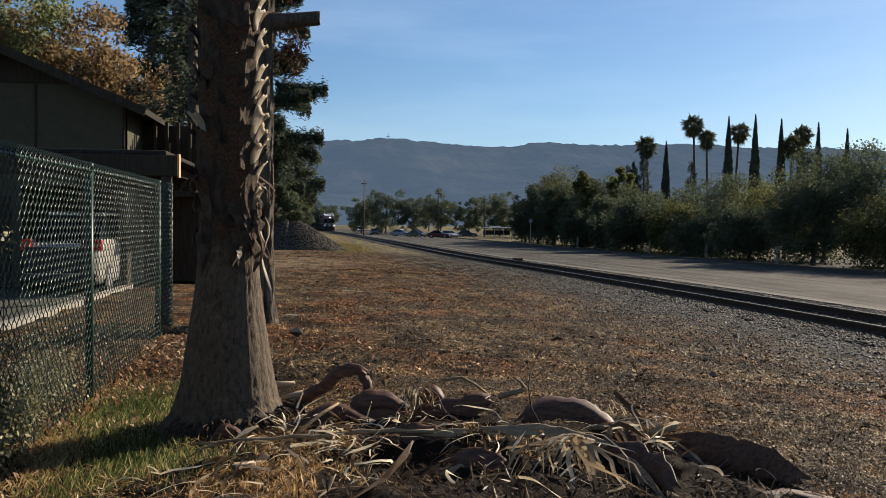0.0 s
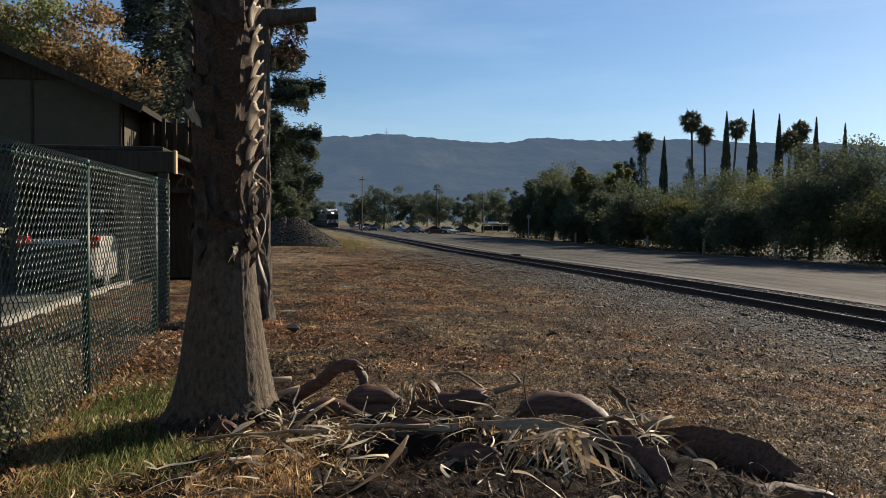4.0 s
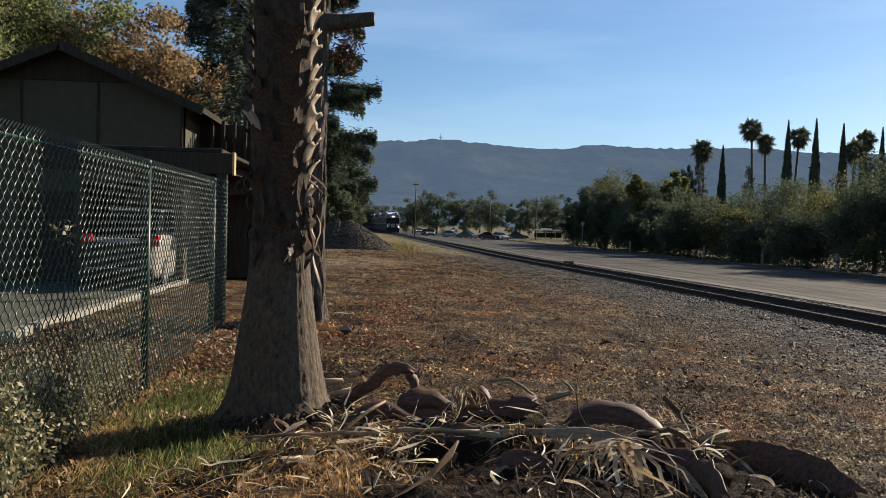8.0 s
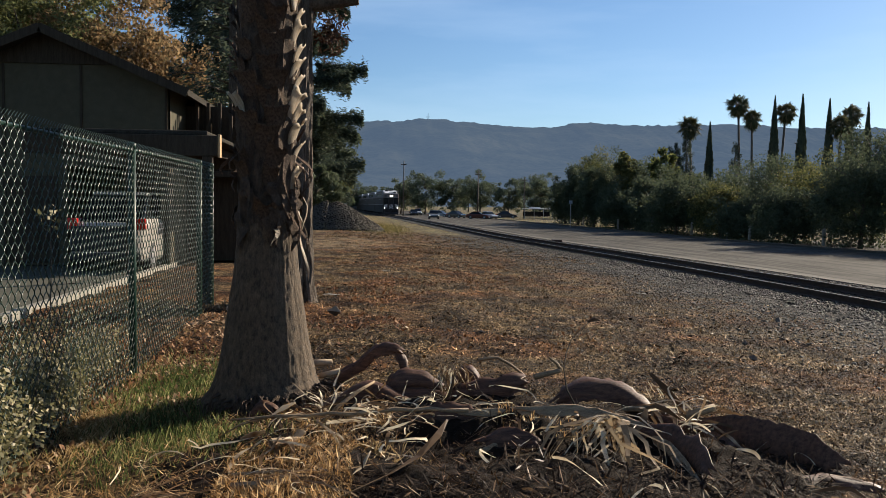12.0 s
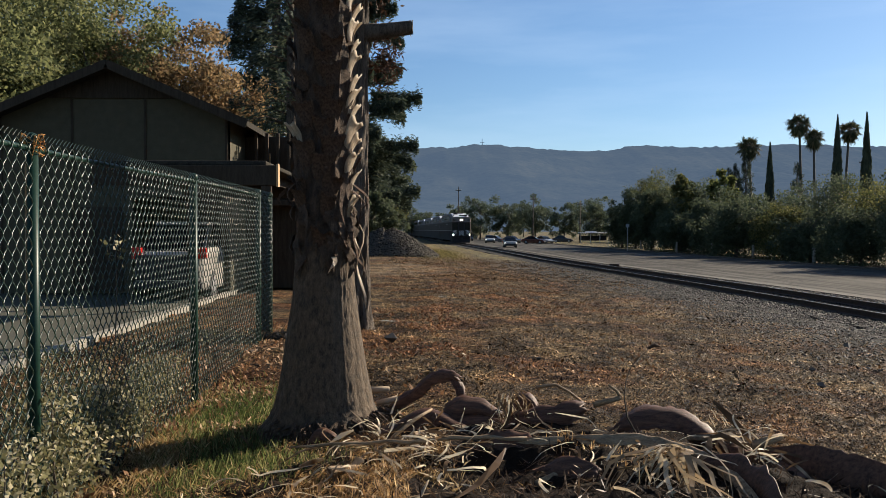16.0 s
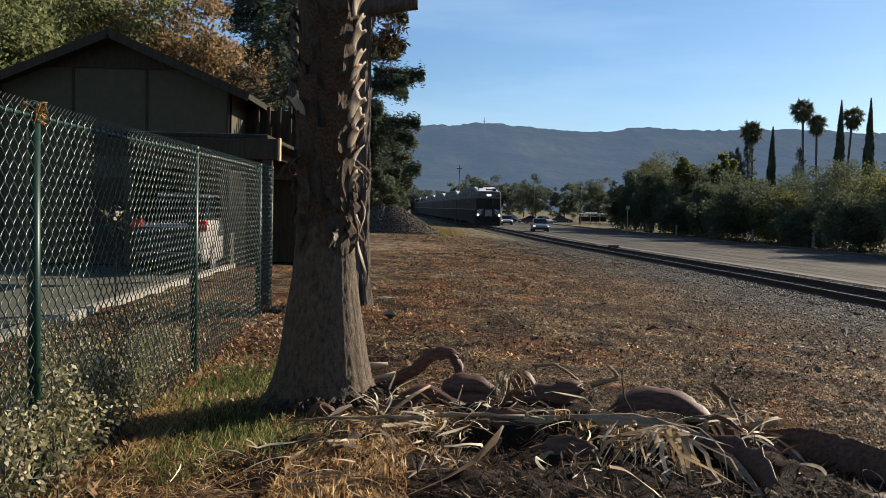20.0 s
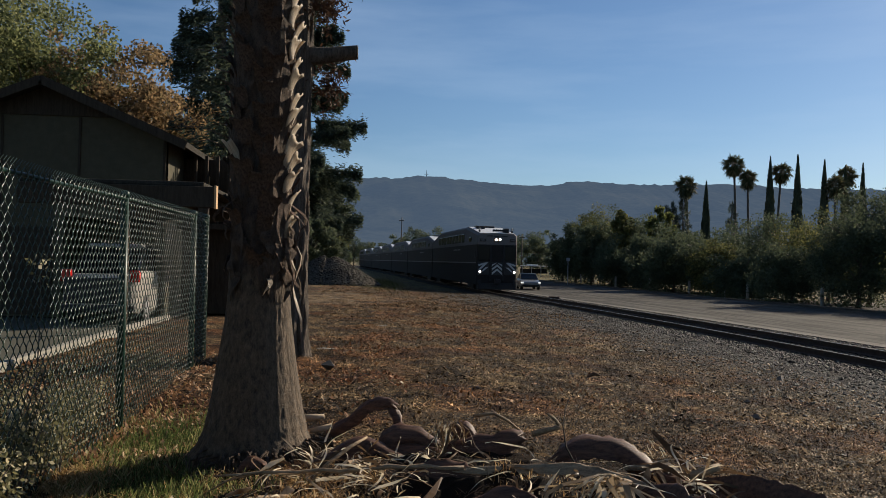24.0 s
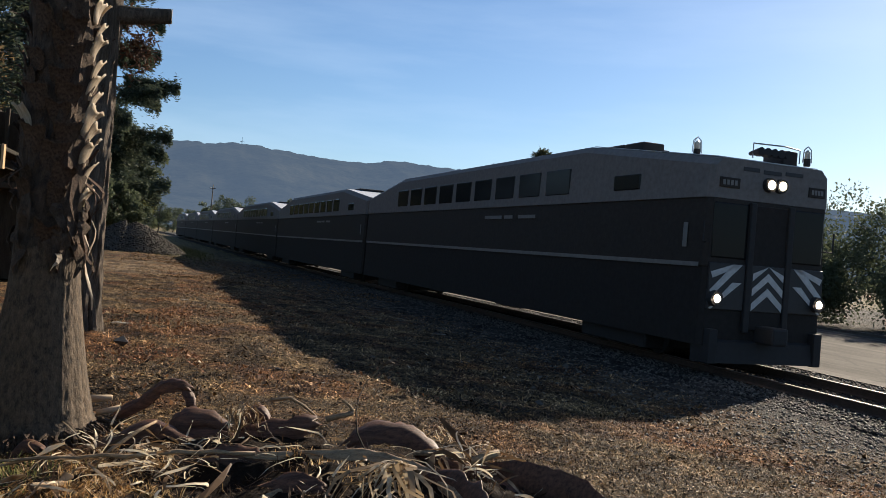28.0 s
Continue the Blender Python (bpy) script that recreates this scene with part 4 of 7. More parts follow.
    # torn skirts and hanging strips where the stubs end
    for k in range(15):
        a = rnd.uniform(0, 2 * math.pi) if k > 11 else rnd.uniform(-1.3, 0.5)
        h = rnd.uniform(1.48, 2.28)
        L = rnd.uniform(0.15, 0.55)
        o = Vector((math.cos(a), math.sin(a), 0))
        pts = [o * (0.26 + 0.07 * math.sin(t * 2.6) + 0.05 * t) + Vector((0.03 * math.sin(5 * t + k), 0.03 * math.cos(4 * t), h - L * t)) for t in np.linspace(0, 1, 6)]
        part("torn_strip", ribbon(pts, [0.04 + 0.04 * rnd.random(), 0.05, 0.04, 0.03, 0.02, 0.006], (-o.y, o.x, 0.2), rnd.uniform(-2, 2), 0.004), M_BOOT if k % 3 == 0 else M_SHEATH, palm)
    for k in range(34):
        a, h, L = rnd.uniform(0, 2 * math.pi), rnd.uniform(1.5, 1.95), rnd.uniform(0.10, 0.30)
        o = Vector((math.cos(a), math.sin(a), 0))
        pts = [o * (0.265 + 0.03 * math.sin(t * 2.8)) + Vector((-o.y, o.x, 0)) * 0.05 * math.sin(3 * t + k) + Vector((0, 0, h - L * t)) for t in np.linspace(0, 1, 4)]
        part("fibre_tuft", ribbon(pts, [0.07, 0.09, 0.06, 0.012], (-o.y, o.x, 0.1), rnd.uniform(-0.7, 0.7), 0.006), M_FIBRE, palm)
    roots = []
    for k in range(150):
        a = rnd.gauss(-0.75, 0.75)
        r0 = rnd.uniform(0.50, 0.60)
        z1 = rnd.uniform(0.02, 0.16)
        a2 = a + rnd.uniform(-0.14, 0.14)
        L = rnd.uniform(0.03, 0.13)
        roots.append(tube([(math.cos(a) * (r0 - 0.06), math.sin(a) * (r0 - 0.06), z1), (math.cos(a2) * (r0 + L * 0.6), math.sin(a2) * (r0 + L * 0.6), z1 * 0.7 + 0.01), (math.cos(a2) * (r0 + L), math.sin(a2) * (r0 + L), -0.03)], [0.010, 0.009, 0.004], 4))
    tagged(part("root_mass", join(*roots), M_FIBRE, palm, "mat of dark rootlets at the foot"), kind="stuff")
    rng = np.random.default_rng(8)
    V, F, S = [], [], []
    top = np.array([0.0, 0, 8.38])
    for k in range(34):
        v, f, hub = frond_fan(rng, top, k * 2.4, 1.2 - 2.0 * k / 34, 1.1, 1.0)
        F += [tuple(i + len(V) for i in q) for q in f]
        V += v
        S.append(tube([top, top + (hub - top) * 0.5 + (0, 0, 0.08), hub], 0.025, 4, False))
    part("crown", (V, F), M_FROND, palm)
    part("stalk_cluster", join(*S), M_STEM, palm)
    return palm


palm = build_palm()


def build_bark_tree():
    """The furrowed trunk behind the palm, with a sawn-off limb."""
    x, y = -1.08, 13.5
    tr = thing("conifer_tree", "old conifer with deeply furrowed bark and a sawn-off limb", "tree", pose(x, y, ground_z(x, y)))
    n, zs = 44, np.arange(-0.1, 14, 0.09)
    V = []
    for z in zs:
        r = 0.27 * (1 - z / 22) + 0.10 * math.exp(-max(z, 0) * 3)
        for k in range(n):
            a = 2 * math.pi * k / n
            f = 0.42 * abs(noise.noise((math.cos(a) * 4.6, math.sin(a) * 4.6, z * 1.1))) + 0.10 * noise.noise((math.cos(a) * 9, math.sin(a) * 9, z * 3))
            V.append((0.012 * z + math.cos(a) * r * (1 - f), math.sin(a) * r * (1 - f), z))
    F = [(i * n + k, i * n + (k + 1) % n, (i + 1) * n + (k + 1) % n, (i + 1) * n + k) for i in range(len(zs) - 1) for k in range(n)]
    part("trunk", (V, F), M_BARK, tr)
    limb = part("limb_stub", tube([(0.1, 0, 4.72), (0.45, -0.05, 4.74), (0.7, -0.08, 4.77), (0.95, -0.1, 4.80)], [0.16, 0.125, 0.115, 0.11], 12, False), M_BARK, tr, "sawn-off limb", True)
    part("cut_face", tube([(0.945, -0.1, 4.80), (0.96, -0.1, 4.80)], 0.108, 12), M_CUT, limb, "pale sawn end")
    rng = np.random.default_rng(31)
    pieces, P, A, B = [], [], [], []
    for k in range(60):
        t = rng.uniform(6.8, 13.5)
        a = rng.uniform(0, 2 * math.pi)
        L = 2.6 * (1 - (t - 5) / 11) * rng.uniform(0.6, 1.1)
        d = np.array([math.cos(a), math.sin(a), 0.1])
        p0 = np.array([0.012 * t, 0, t])
        pieces.append(tube([p0, p0 + d * L * 0.5, p0 + d * L + (0, 0, -0.3 * L)], [0.05, 0.03, 0.01], 5))
        m = 70
        s = rng.uniform(0.2, 1.03, m)
        c = p0 + d * (s * L)[:, None] + rng.normal(size=(m, 3)) * 0.16
        c[:, 2] -= 0.3 * L * np.maximum(s - 0.5, 0) * 2
        P.append(c)
    part("branchwork", join(*pieces), M_BARK, tr)
    V, F = leaf_quads(rng, np.concatenate(P), 0.12, 3.4)
    array_part("crown", V, F, M_NEEDLE, tr)
    c = np.array([0.5, 0.15, 4.35]) + rng.normal(size=(420, 3)) * [0.14, 0.12, 0.20]
    V, F = leaf_quads(rng, c, 0.032, 3.6)
    array_part("dead_needles", V, F, M_NEEDLE_DEAD, tr, "rust-red dead needles", "stuff")
    c = np.array([0.46, -0.2, 5.48]) + rng.normal(size=(620, 3)) * [0.13, 0.12, 0.19]
    V, F = leaf_quads(rng, c, 0.030, 3.6)
    array_part("dead_needles", V, F, M_NEEDLE_DEAD, tr, "rust-red dead needles", "stuff")
    # bare twigs that droop from the lowest boughs
    for pts in ([(0.2, 0.0, 7.0), (0.34, -0.15, 6.5), (0.43, -0.2, 6.18), (0.51, -0.2, 5.95), (0.62, -0.2, 5.87), (0.69, -0.2, 5.76), (0.76, -0.2, 5.64), (0.81, -0.2, 5.45)],
                [(0.54, -0.2, 5.93), (0.57, -0.2, 5.76), (0.61, -0.2, 5.62)], [(0.42, -0.2, 6.2), (0.43, -0.2, 5.95), (0.49, -0.2, 5.83), (0.54, -0.2, 5.71)],
                [(0.3, 0.0, 7.3), (0.8, -0.1, 6.9), (1.05, -0.2, 6.5), (1.12, -0.2, 6.25), (1.09, -0.2, 5.98), (1.08, -0.2, 5.82), (1.05, -0.2, 5.69), (1.0, -0.2, 5.56)], [(1.085, -0.2, 5.9), (1.05, -0.19, 5.78), (1.03, -0.2, 5.70)]):
        part("twig", tube(pts, [0.011 - 0.008 * i / (len(pts) - 1) for i in range(len(pts))], 5, False), M_LIMB, tr)
    return tr


build_bark_tree()


# ---- chain-link fence ----
FENCE_X, FENCE_TOP = -2.30, 2.04


def build_fence():
    fence = thing("chain_link_fence", "green vinyl-coated chain-link fence with a top rail", "fence")
    posts = [1.55, 5.13, 8.75, 12.2, 13.15]
    for y in posts:
        post = part("post", tube([(FENCE_X - 0.03, y, -0.45), (FENCE_X - 0.03, y, FENCE_TOP - 0.02)], 0.038, 14), M_VINYL, fence, "", True)
        part("post_cap", tube([(FENCE_X - 0.03, y, FENCE_TOP - 0.03), (FENCE_X - 0.03, y, FENCE_TOP + 0.03), (FENCE_X - 0.03, y, FENCE_TOP + 0.045)], [0.043, 0.041, 0.012], 14), M_VINYL, post, "", True)
    part("top_rail", tube([(FENCE_X - 0.026, y, FENCE_TOP - 0.045 + 0.012 * math.sin(y * 0.8)) for y in np.linspace(1.55, 13.15, 24)], 0.018, 10), M_VINYL, fence, "", True)
    a, h, r = 0.052, 0.0635, 0.0042
    sub = 6
    for y0, y1 in zip(posts, posts[1:]):
        n = int((y1 - y0) / a)
        m = int((FENCE_TOP + 0.329) / h + 0.5) * sub
        i = np.arange(n)[:, None]
        j = np.arange(m + 1)[None, :] / sub
        saw = np.abs((j + i) % 2 - 1)
        bend = 0.45 * saw + 0.55 * (0.5 - 0.5 * np.cos(np.pi * saw))          # rounded, springy wires
        Y = y0 + (i + bend) * a + 0.002 * np.sin(j * 0.9 + i)
        Z = -0.314 + j * h + 0 * i
        X = FENCE_X + 0.0048 * np.sin(np.pi * (j + i)) + 0.012 * np.sin(Y * 2.1) * np.sin(Z * 1.5)
        P = np.stack([X, Y, Z], -1)
        T = np.gradient(P, axis=1)
        T /= np.linalg.norm(T, axis=2)[..., None]
        S = np.cross(T, np.array([1.0, 0, 0]))
        S /= np.linalg.norm(S, axis=2)[..., None]
        N = np.cross(S, T)
        V = np.stack([P + (N * math.cos(q * math.pi / 3) + S * math.sin(q * math.pi / 3)) * r for q in range(6)], 2).reshape(-1, 3)
        base = (np.arange(n)[:, None] * (m + 1) + np.arange(m)[None, :]).reshape(-1) * 6
        F = np.concatenate([np.stack([base + k, base + (k + 1) % 6, base + 6 + (k + 1) % 6, base + 6 + k], 1) for k in range(6)])
        array_part("wire_mesh", V, F, M_WIRE, fence, "woven diamond mesh", smooth=True)
        tips = []
        for k in range(n):
            y = y0 + (k + 0.5) * a * 1.0
            if k >= 0:
                tips.append(tube([(FENCE_X, y - 0.012, FENCE_TOP), (FENCE_X + 0.006, y, FENCE_TOP + 0.02), (FENCE_X + 0.012, y + 0.012, FENCE_TOP + 0.034)], 0.003, 3))
        tagged(part("selvage", join(*tips), M_WIRE, fence, "twisted wire ends"), kind="stuff")
    rnd = random.Random(3)
    ties = []
    for k in range(26):
        pts = [(FENCE_X - 0.03 + rnd.uniform(-0.05, 0.07), 5.13 + rnd.uniform(-0.06, 0.06), FENCE_TOP - 0.01 + rnd.uniform(-0.09, 0.05)) for _ in range(4)]
        ties.append(tube(pts, 0.004, 4))
    part("rusty_tie", join(*ties), M_RUST, fence, "tangle of orange rusted wire")
    return fence


fence = build_fence()


# ---- buildings behind the fence ----
tagged(make("driveway", box(-40, -4.76, -6, 25.6, -0.25, -0.085), M_DRIVE), "grey paved driveway behind the fence", "driveway", "", "structure")
kerb = tagged(make("kerb", rbox(-4.76, -4.60, -6, 21.25, -0.3, 0.0, 0.02), M_KERB), "pale concrete kerb along the driveway", "kerb", "", "structure")


def gable_house():
    """A dark house with a low gable towards the fence line."""
    house = thing("house", "dark brown house with a low-pitched gable roof, in shade", "house", pose(-7.42, 20.7, -0.05))
    w, d, eave, ridge = 2.75, 5.0, 4.35, 5.55
    V = [(-w, 0, 0), (w, 0, 0), (w, 0, eave), (0, 0, ridge - 0.12), (-w, 0, eave), (-w, d, 0), (w, d, 0), (w, d, eave), (0, d, ridge - 0.12), (-w, d, eave)]
    g, lintel, t = 0.42, 2.35, 0.18                                        # the garage opening: from g to the corner, up to the lintel
    front = [(-w, 0), (g, 0), (g, lintel), (w - t, lintel), (w - t, 0), (w, 0), (w, eave), (0, ridge - 0.12), (-w, eave)]
    n = len(front)
    wall = ([(x, y, z) for y in (0.0, t) for x, z in front], [tuple(range(n)), tuple(range(2 * n - 1, n - 1, -1))] + [(i, i + n, (i + 1) % n + n, (i + 1) % n) for i in range(n)])
    part("wall", wall, M_PANEL, house, "drab stucco gable wall with an open garage bay")
    part("wall", (V, [(9, 8, 7, 6, 5), (1, 6, 7, 2), (5, 0, 4, 9)]), M_PANEL, house, "drab stucco walls")
    part("garage_ceiling", rbox(-w + 0.01, w - 0.01, t, d - 0.01, lintel + 0.05, lintel + 0.15, 0.005), M_BROWN, house)
    part("garage_partition", rbox(g - 0.12, g, t, d - 0.01, 0, lintel + 0.05, 0.005), M_PANEL, house)
    for s in (-1, 1):
        e, o = w + 0.55, 0.5
        ze = eave - 0.2
        p = [(0, -o, ridge), (s * e, -o, ze), (s * e, d + o, ze), (0, d + o, ridge)]
        V = p + [(x, y, z - 0.14) for x, y, z in p]
        roof = part("roof", (V, [(0, 1, 2, 3), (7, 6, 5, 4), (0, 4, 5, 1), (1, 5, 6, 2), (2, 6, 7, 3), (3, 7, 4, 0)]), M_SHINGLE, house, "dark shingle roof slope")
        part("fascia", ribbon([(0, -o - 0.02, ridge - 0.09), (s * e, -o - 0.02, ze - 0.09)], [0.2, 0.2], (0, 0, 1), 0, 0.03), M_BROWN, roof)
    for x in (-2.7, -1.0, 0.75, 2.7):
        part("batten", rbox(x - 0.03, x + 0.03, -0.03, 0.0, 2.4 if x == 0.75 else 0, min(4.7, eave + (1 - abs(x) / w) * 1.0), 0.01), M_BROWN, house)
    # darker triangle set high in the gable
    gable = [(-1.7, 4.72), (1.7, 4.72), (0.0, 5.46)]
    part("gable_panel", ([(x, q, z) for q in (-0.05, -0.01) for x, z in gable], [(0, 1, 2), (5, 4, 3), (0, 3, 4, 1), (1, 4, 5, 2), (2, 5, 3, 0)]), M_BROWN, house, "dark brown triangle in the gable")
    part("door", rbox(-0.9, 0.2, -0.03, 0.02, 0.05, 2.1, 0.01), M_BROWN, house)
    # made-up dark box, added so the side wall does not show sunlit
    part("dark_cover_box", rbox(w + 0.01, w + 1.75, 1.9, 4.9, 0, 4.02, 0.02), M_BROWN, house, "dark box added to cover the sunlit side wall")
    # a screened side porch; pale strips behind its slats are painted flecks of light
    for k in range(7):
        part("porch_slat", rbox(w + 0.35 + 0.28 * k, w + 0.43 + 0.28 * k, 1.4, 1.5, 2.3, 4.06, 0.01), M_BROWN, house)
    # thin tan strips added in place of the light between the slats
    for x in (0.62, 0.70, 1.46, 1.52):
        part("light_fleck_strip", rbox(w + x, w + x + 0.03, 1.60, 1.64, 2.31, 3.55, 0.006), M_TAN, house, "pale strip painted as a fleck of light between slats")
    part("porch_rail", rbox(w, w + 2.4, 1.35, 1.55, 2.78, 2.93, 0.01), M_BROWN, house)
    part("porch_floor", rbox(w, w + 2.4, 1.3, 4.2, 2.18, 2.32, 0.01), M_BROWN, house)
    return house


house = gable_house()


def carport():
    """A low timber carport at the fence's end."""
    c = thing("carport", "low dark timber carport with a beam end painted as sunlit", "carport", pose(-4.0, 13.4, -0.1))
    part("roof", rbox(-1.2, 1.55, 0.1, 5.4, 2.625, 2.70, 0.02), M_SHINGLE, c, "dark flat roof")
    for y in (0.0, 5.2):
        part("beam", rbox(-1.2, 1.72, y, y + 0.14, 2.30, 2.62, 0.012), M_BROWN, c)
    # tan cap on the dark beam: sunlight on its end put into colour
    part("lit_beam_end", rbox(1.725, 1.76, -0.01, 0.15, 2.28, 2.64, 0.006), M_TAN, c, "beam end coloured tan for the sun on it")
    for x in (-1.1, 1.48):
        for y in (5.2,) if x < 0 else (0.02, 5.2):
            part("post", rbox(x, x + 0.15, y, y + 0.15, 0, 2.3, 0.012), M_BROWN, c)
    for k in range(4):
        part("joist", rbox(-0.9 + 0.7 * k, -0.85 + 0.7 * k, 0.14, 5.2, 2.45, 2.61, 0.006), M_BROWN, c)
    return c


carport()


def gate_wall():
    """The end of a small steep-roofed shed close behind the fence, sunlit on its track side."""
    s = thing("shed", "small grey timber shed with tan post and white eaves board", "shed", pose(-2.68, 5.12, -0.12))
    prism = [(0, 1, 2, 3), (7, 6, 5, 4), (0, 4, 5, 1), (1, 5, 6, 2), (2, 6, 7, 3), (3, 7, 4, 0)]

    def rake(x):
        return 2.56 + 0.84 * (-0.12 - x)

    V = [(x, y, z) for y in (0.0, 0.30) for x, z in ((-1.75, 0.0), (-0.12, 0.0), (-0.12, rake(-0.12)), (-1.75, rake(-1.75)))]
    part("boarding", (V, prism), M_GREYWALL, s, "grey plank gable end")
    for k in range(8):
        x = -1.68 + 0.2 * k
        part("cover_strip", rbox(x - 0.012, x + 0.012, -0.014, 0.0, 0.0, rake(x) - 0.06, 0.004), M_GREYWALL, s)
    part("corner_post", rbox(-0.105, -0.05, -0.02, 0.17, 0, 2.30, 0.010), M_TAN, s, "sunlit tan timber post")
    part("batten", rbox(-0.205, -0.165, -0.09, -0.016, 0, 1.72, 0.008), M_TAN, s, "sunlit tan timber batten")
    part("eaves_board", rbox(-0.118, -0.09, -0.03, 0.33, 2.305, 2.55, 0.006), M_WHITE, s, "white painted eaves board")
    part("barge_board", rbox(-0.60, -0.12, -0.045, -0.016, 2.30, 2.54, 0.006), M_WHITE, s, "white painted board")
    V = [(x, y, z) for y in (-0.06, 0.36) for x, z in ((-1.80, rake(-1.80) + 0.004), (-0.06, rake(-0.06) + 0.004), (-0.06, rake(-0.06) + 0.030), (-1.80, rake(-1.80) + 0.030))]
    part("roof", (V, prism), M_SHINGLE, s, "thin dark roof edge")
    return s


gate_wall()


# ---- gravel heap beside the line ----
def stones(rng, P, size, flat=0.7):
    """Angular stones: squashed, jittered octahedra."""
    n = len(P)
    o = np.array([(1, 0, 0), (0, 1, 0), (-1, 0, 0), (0, -1, 0), (0, 0, 1), (0, 0, -1)], float)
    s = size * rng.uniform(0.55, 1.5, n)[:, None, None]
    V = o[None] * s * rng.uniform(0.6, 1.3, (n, 6, 1)) * [1, 1, flat]
    a = rng.uniform(0, 2 * math.pi, n)
    c, d = np.cos(a)[:, None], np.sin(a)[:, None]
    V = np.stack([V[..., 0] * c - V[..., 1] * d, V[..., 0] * d + V[..., 1] * c, V[..., 2] + 0.5 * V[..., 0] * rng.uniform(-1, 1, n)[:, None]], -1) + P[:, None, :]
    f = np.array([(0, 1, 4), (1, 2, 4), (2, 3, 4), (3, 0, 4), (1, 0, 5), (2, 1, 5), (3, 2, 5), (0, 3, 5)])
    F = (np.arange(n)[:, None, None] * 6 + f[None]).reshape(-1, 3)
    return V.reshape(-1, 3), F


def build_heap():
    x0, y0 = -2.6, 60.0
    heap = thing("gravel_heap", "heap of dark grey crushed stone on the verge", "gravel heap", pose(x0, y0, ground_z(x0, y0)))
    n = 46
    V, F = [], []

    def height(x, y):
        r = math.hypot((x - (0.6 if x > 0 else 0)) / 3.4, y / 3.0)
        return (2.05 * (1 - r ** 1.15) if r < 1 else -0.5) * (1 + 0.12 * noise.noise((x * 0.6, y * 0.6, 1))) - 0.05
    g = np.linspace(-4.4, 4.4, n)
    for y in g:
        for x in g:
            V.append((x, y, height(x, y)))
    F = [(j * n + i, j * n + i + 1, (j + 1) * n + i + 1, (j + 1) * n + i) for j in range(n - 1) for i in range(n - 1)]
    part("core", (V, F), M_HEAP, heap, "", True)
    rng = np.random.default_rng(12)
    XY = rng.uniform(-4.2, 4.2, (9000, 2))
    P = np.array([(x, y, height(x, y)) for x, y in XY if height(x, y) > 0.0])
    V, F = stones(rng, P, 0.07)
    tagged(array_part("gravel", V, F, M_HEAP, heap), kind="stuff")
    return heap


build_heap()


# ---- street furniture ----
def power_pole(x, y, h, arm=0.55):
    p = thing("power_pole", "weathered wooden power pole with a crossarm", "power pole", pose(x, y, -0.65 - sag(y)), "power poles along the street")
    part("pole", tube([(0, 0, 0), (0.05, 0, h)], [0.12, 0.085], 8), M_POLE, p, "", True)
    part("crossarm", rbox(-arm, arm, -0.08, 0.08, h - 0.75, h - 0.6, 0.01), M_POLE, p)
    for k in (-0.9, -0.45, 0.45, 0.9):
        part("insulator", tube([(k * arm, 0, h - 0.6), (k * arm, 0, h - 0.42)], [0.05, 0.03], 6), M_STEEL, p)
    return p


for x, y, h in ((7.3, 165, 10.8), (18.6, 140, 8.2), (30.2, 160, 8.0), (38.0, 168, 8.6), (64.5, 122, 13.0), (43.0, 95, 7.6)):
    power_pole(x, y, h)


def shelter():
    s = thing("bus_shelter", "low open shelter with a pale roof beside the street", "shelter", pose(30.8, 150, -0.77))
    part("roof", rbox(-2.6, 2.6, -1.1, 1.1, 1.75, 1.88, 0.03), M_WHITE, s, "pale flat roof")
    part("roof_vent", rbox(-1.4, 0.4, -0.6, 0.6, 1.88, 2.1, 0.05), M_WHITE, s)
    for x in (-2.5, -0.8, 0.9, 2.5):
        part("post", rbox(x - 0.05, x + 0.05, -1.0, -0.9, 0, 1.75, 0.01), M_STEEL, s)
    part("back_panel", rbox(-2.5, 2.5, 0.95, 1.0, 0.5, 1.3, 0.01), M_GLASS, s, "dark glazed back")
    part("bench", rbox(-2, 2, 0.3, 0.8, 0.4, 0.48, 0.02), M_POLE, s)
    return s


shelter()


def sign_post(x, y, h, board=(0.5, 0.5), mat=None, name="road_sign", lab="small road sign on a steel post"):
    s = thing(name, lab, "sign", pose(x, y, -0.6 - sag(y)))
    part("post", tube([(0, 0, 0), (0, 0, h)], 0.05, 8), M_STEEL, s)
    part("board", rbox(-board[0], board[0], -0.06, -0.02, h - 2 * board[1], h, 0.02), mat or M_WHITE, s)
    return s


sign_post(22.6, 92, 3.0, (0.20, 0.18), M_STEEL)
sign_post(27.4, 62, 2.6, (0.3, 0.3), plain("sign_yellow", (0.6, 0.38, 0.04), 0.4), "road_sign", "yellow diamond warning sign on a post")
for x, y in ((26.2, 100), (25.6, 84), (26.4, 76), (27.0, 68), (27.3, 58), (27.2, 48)):
    b = thing("bollard", "pale short post by the footpath", "bollard", pose(x, y, -0.5 - sag(y)), "posts along the footpath")
    part("post", tube([(0, 0, 0), (0, 0, 1.0), (0, 0, 1.06)], [0.1, 0.1, 0.05], 10), M_KERB, b)
marker = thing("track_box", "small dark steel box beside the rails", "box", pose(11.5, 50.0, -0.78))
part("body", rbox(-0.28, 0.28, -0.2, 0.2, 0, 0.26, 0.03), M_RAIL, marker)
part("lid", rbox(-0.3, 0.3, -0.22, 0.22, 0.26, 0.3, 0.01), M_RAIL, marker)


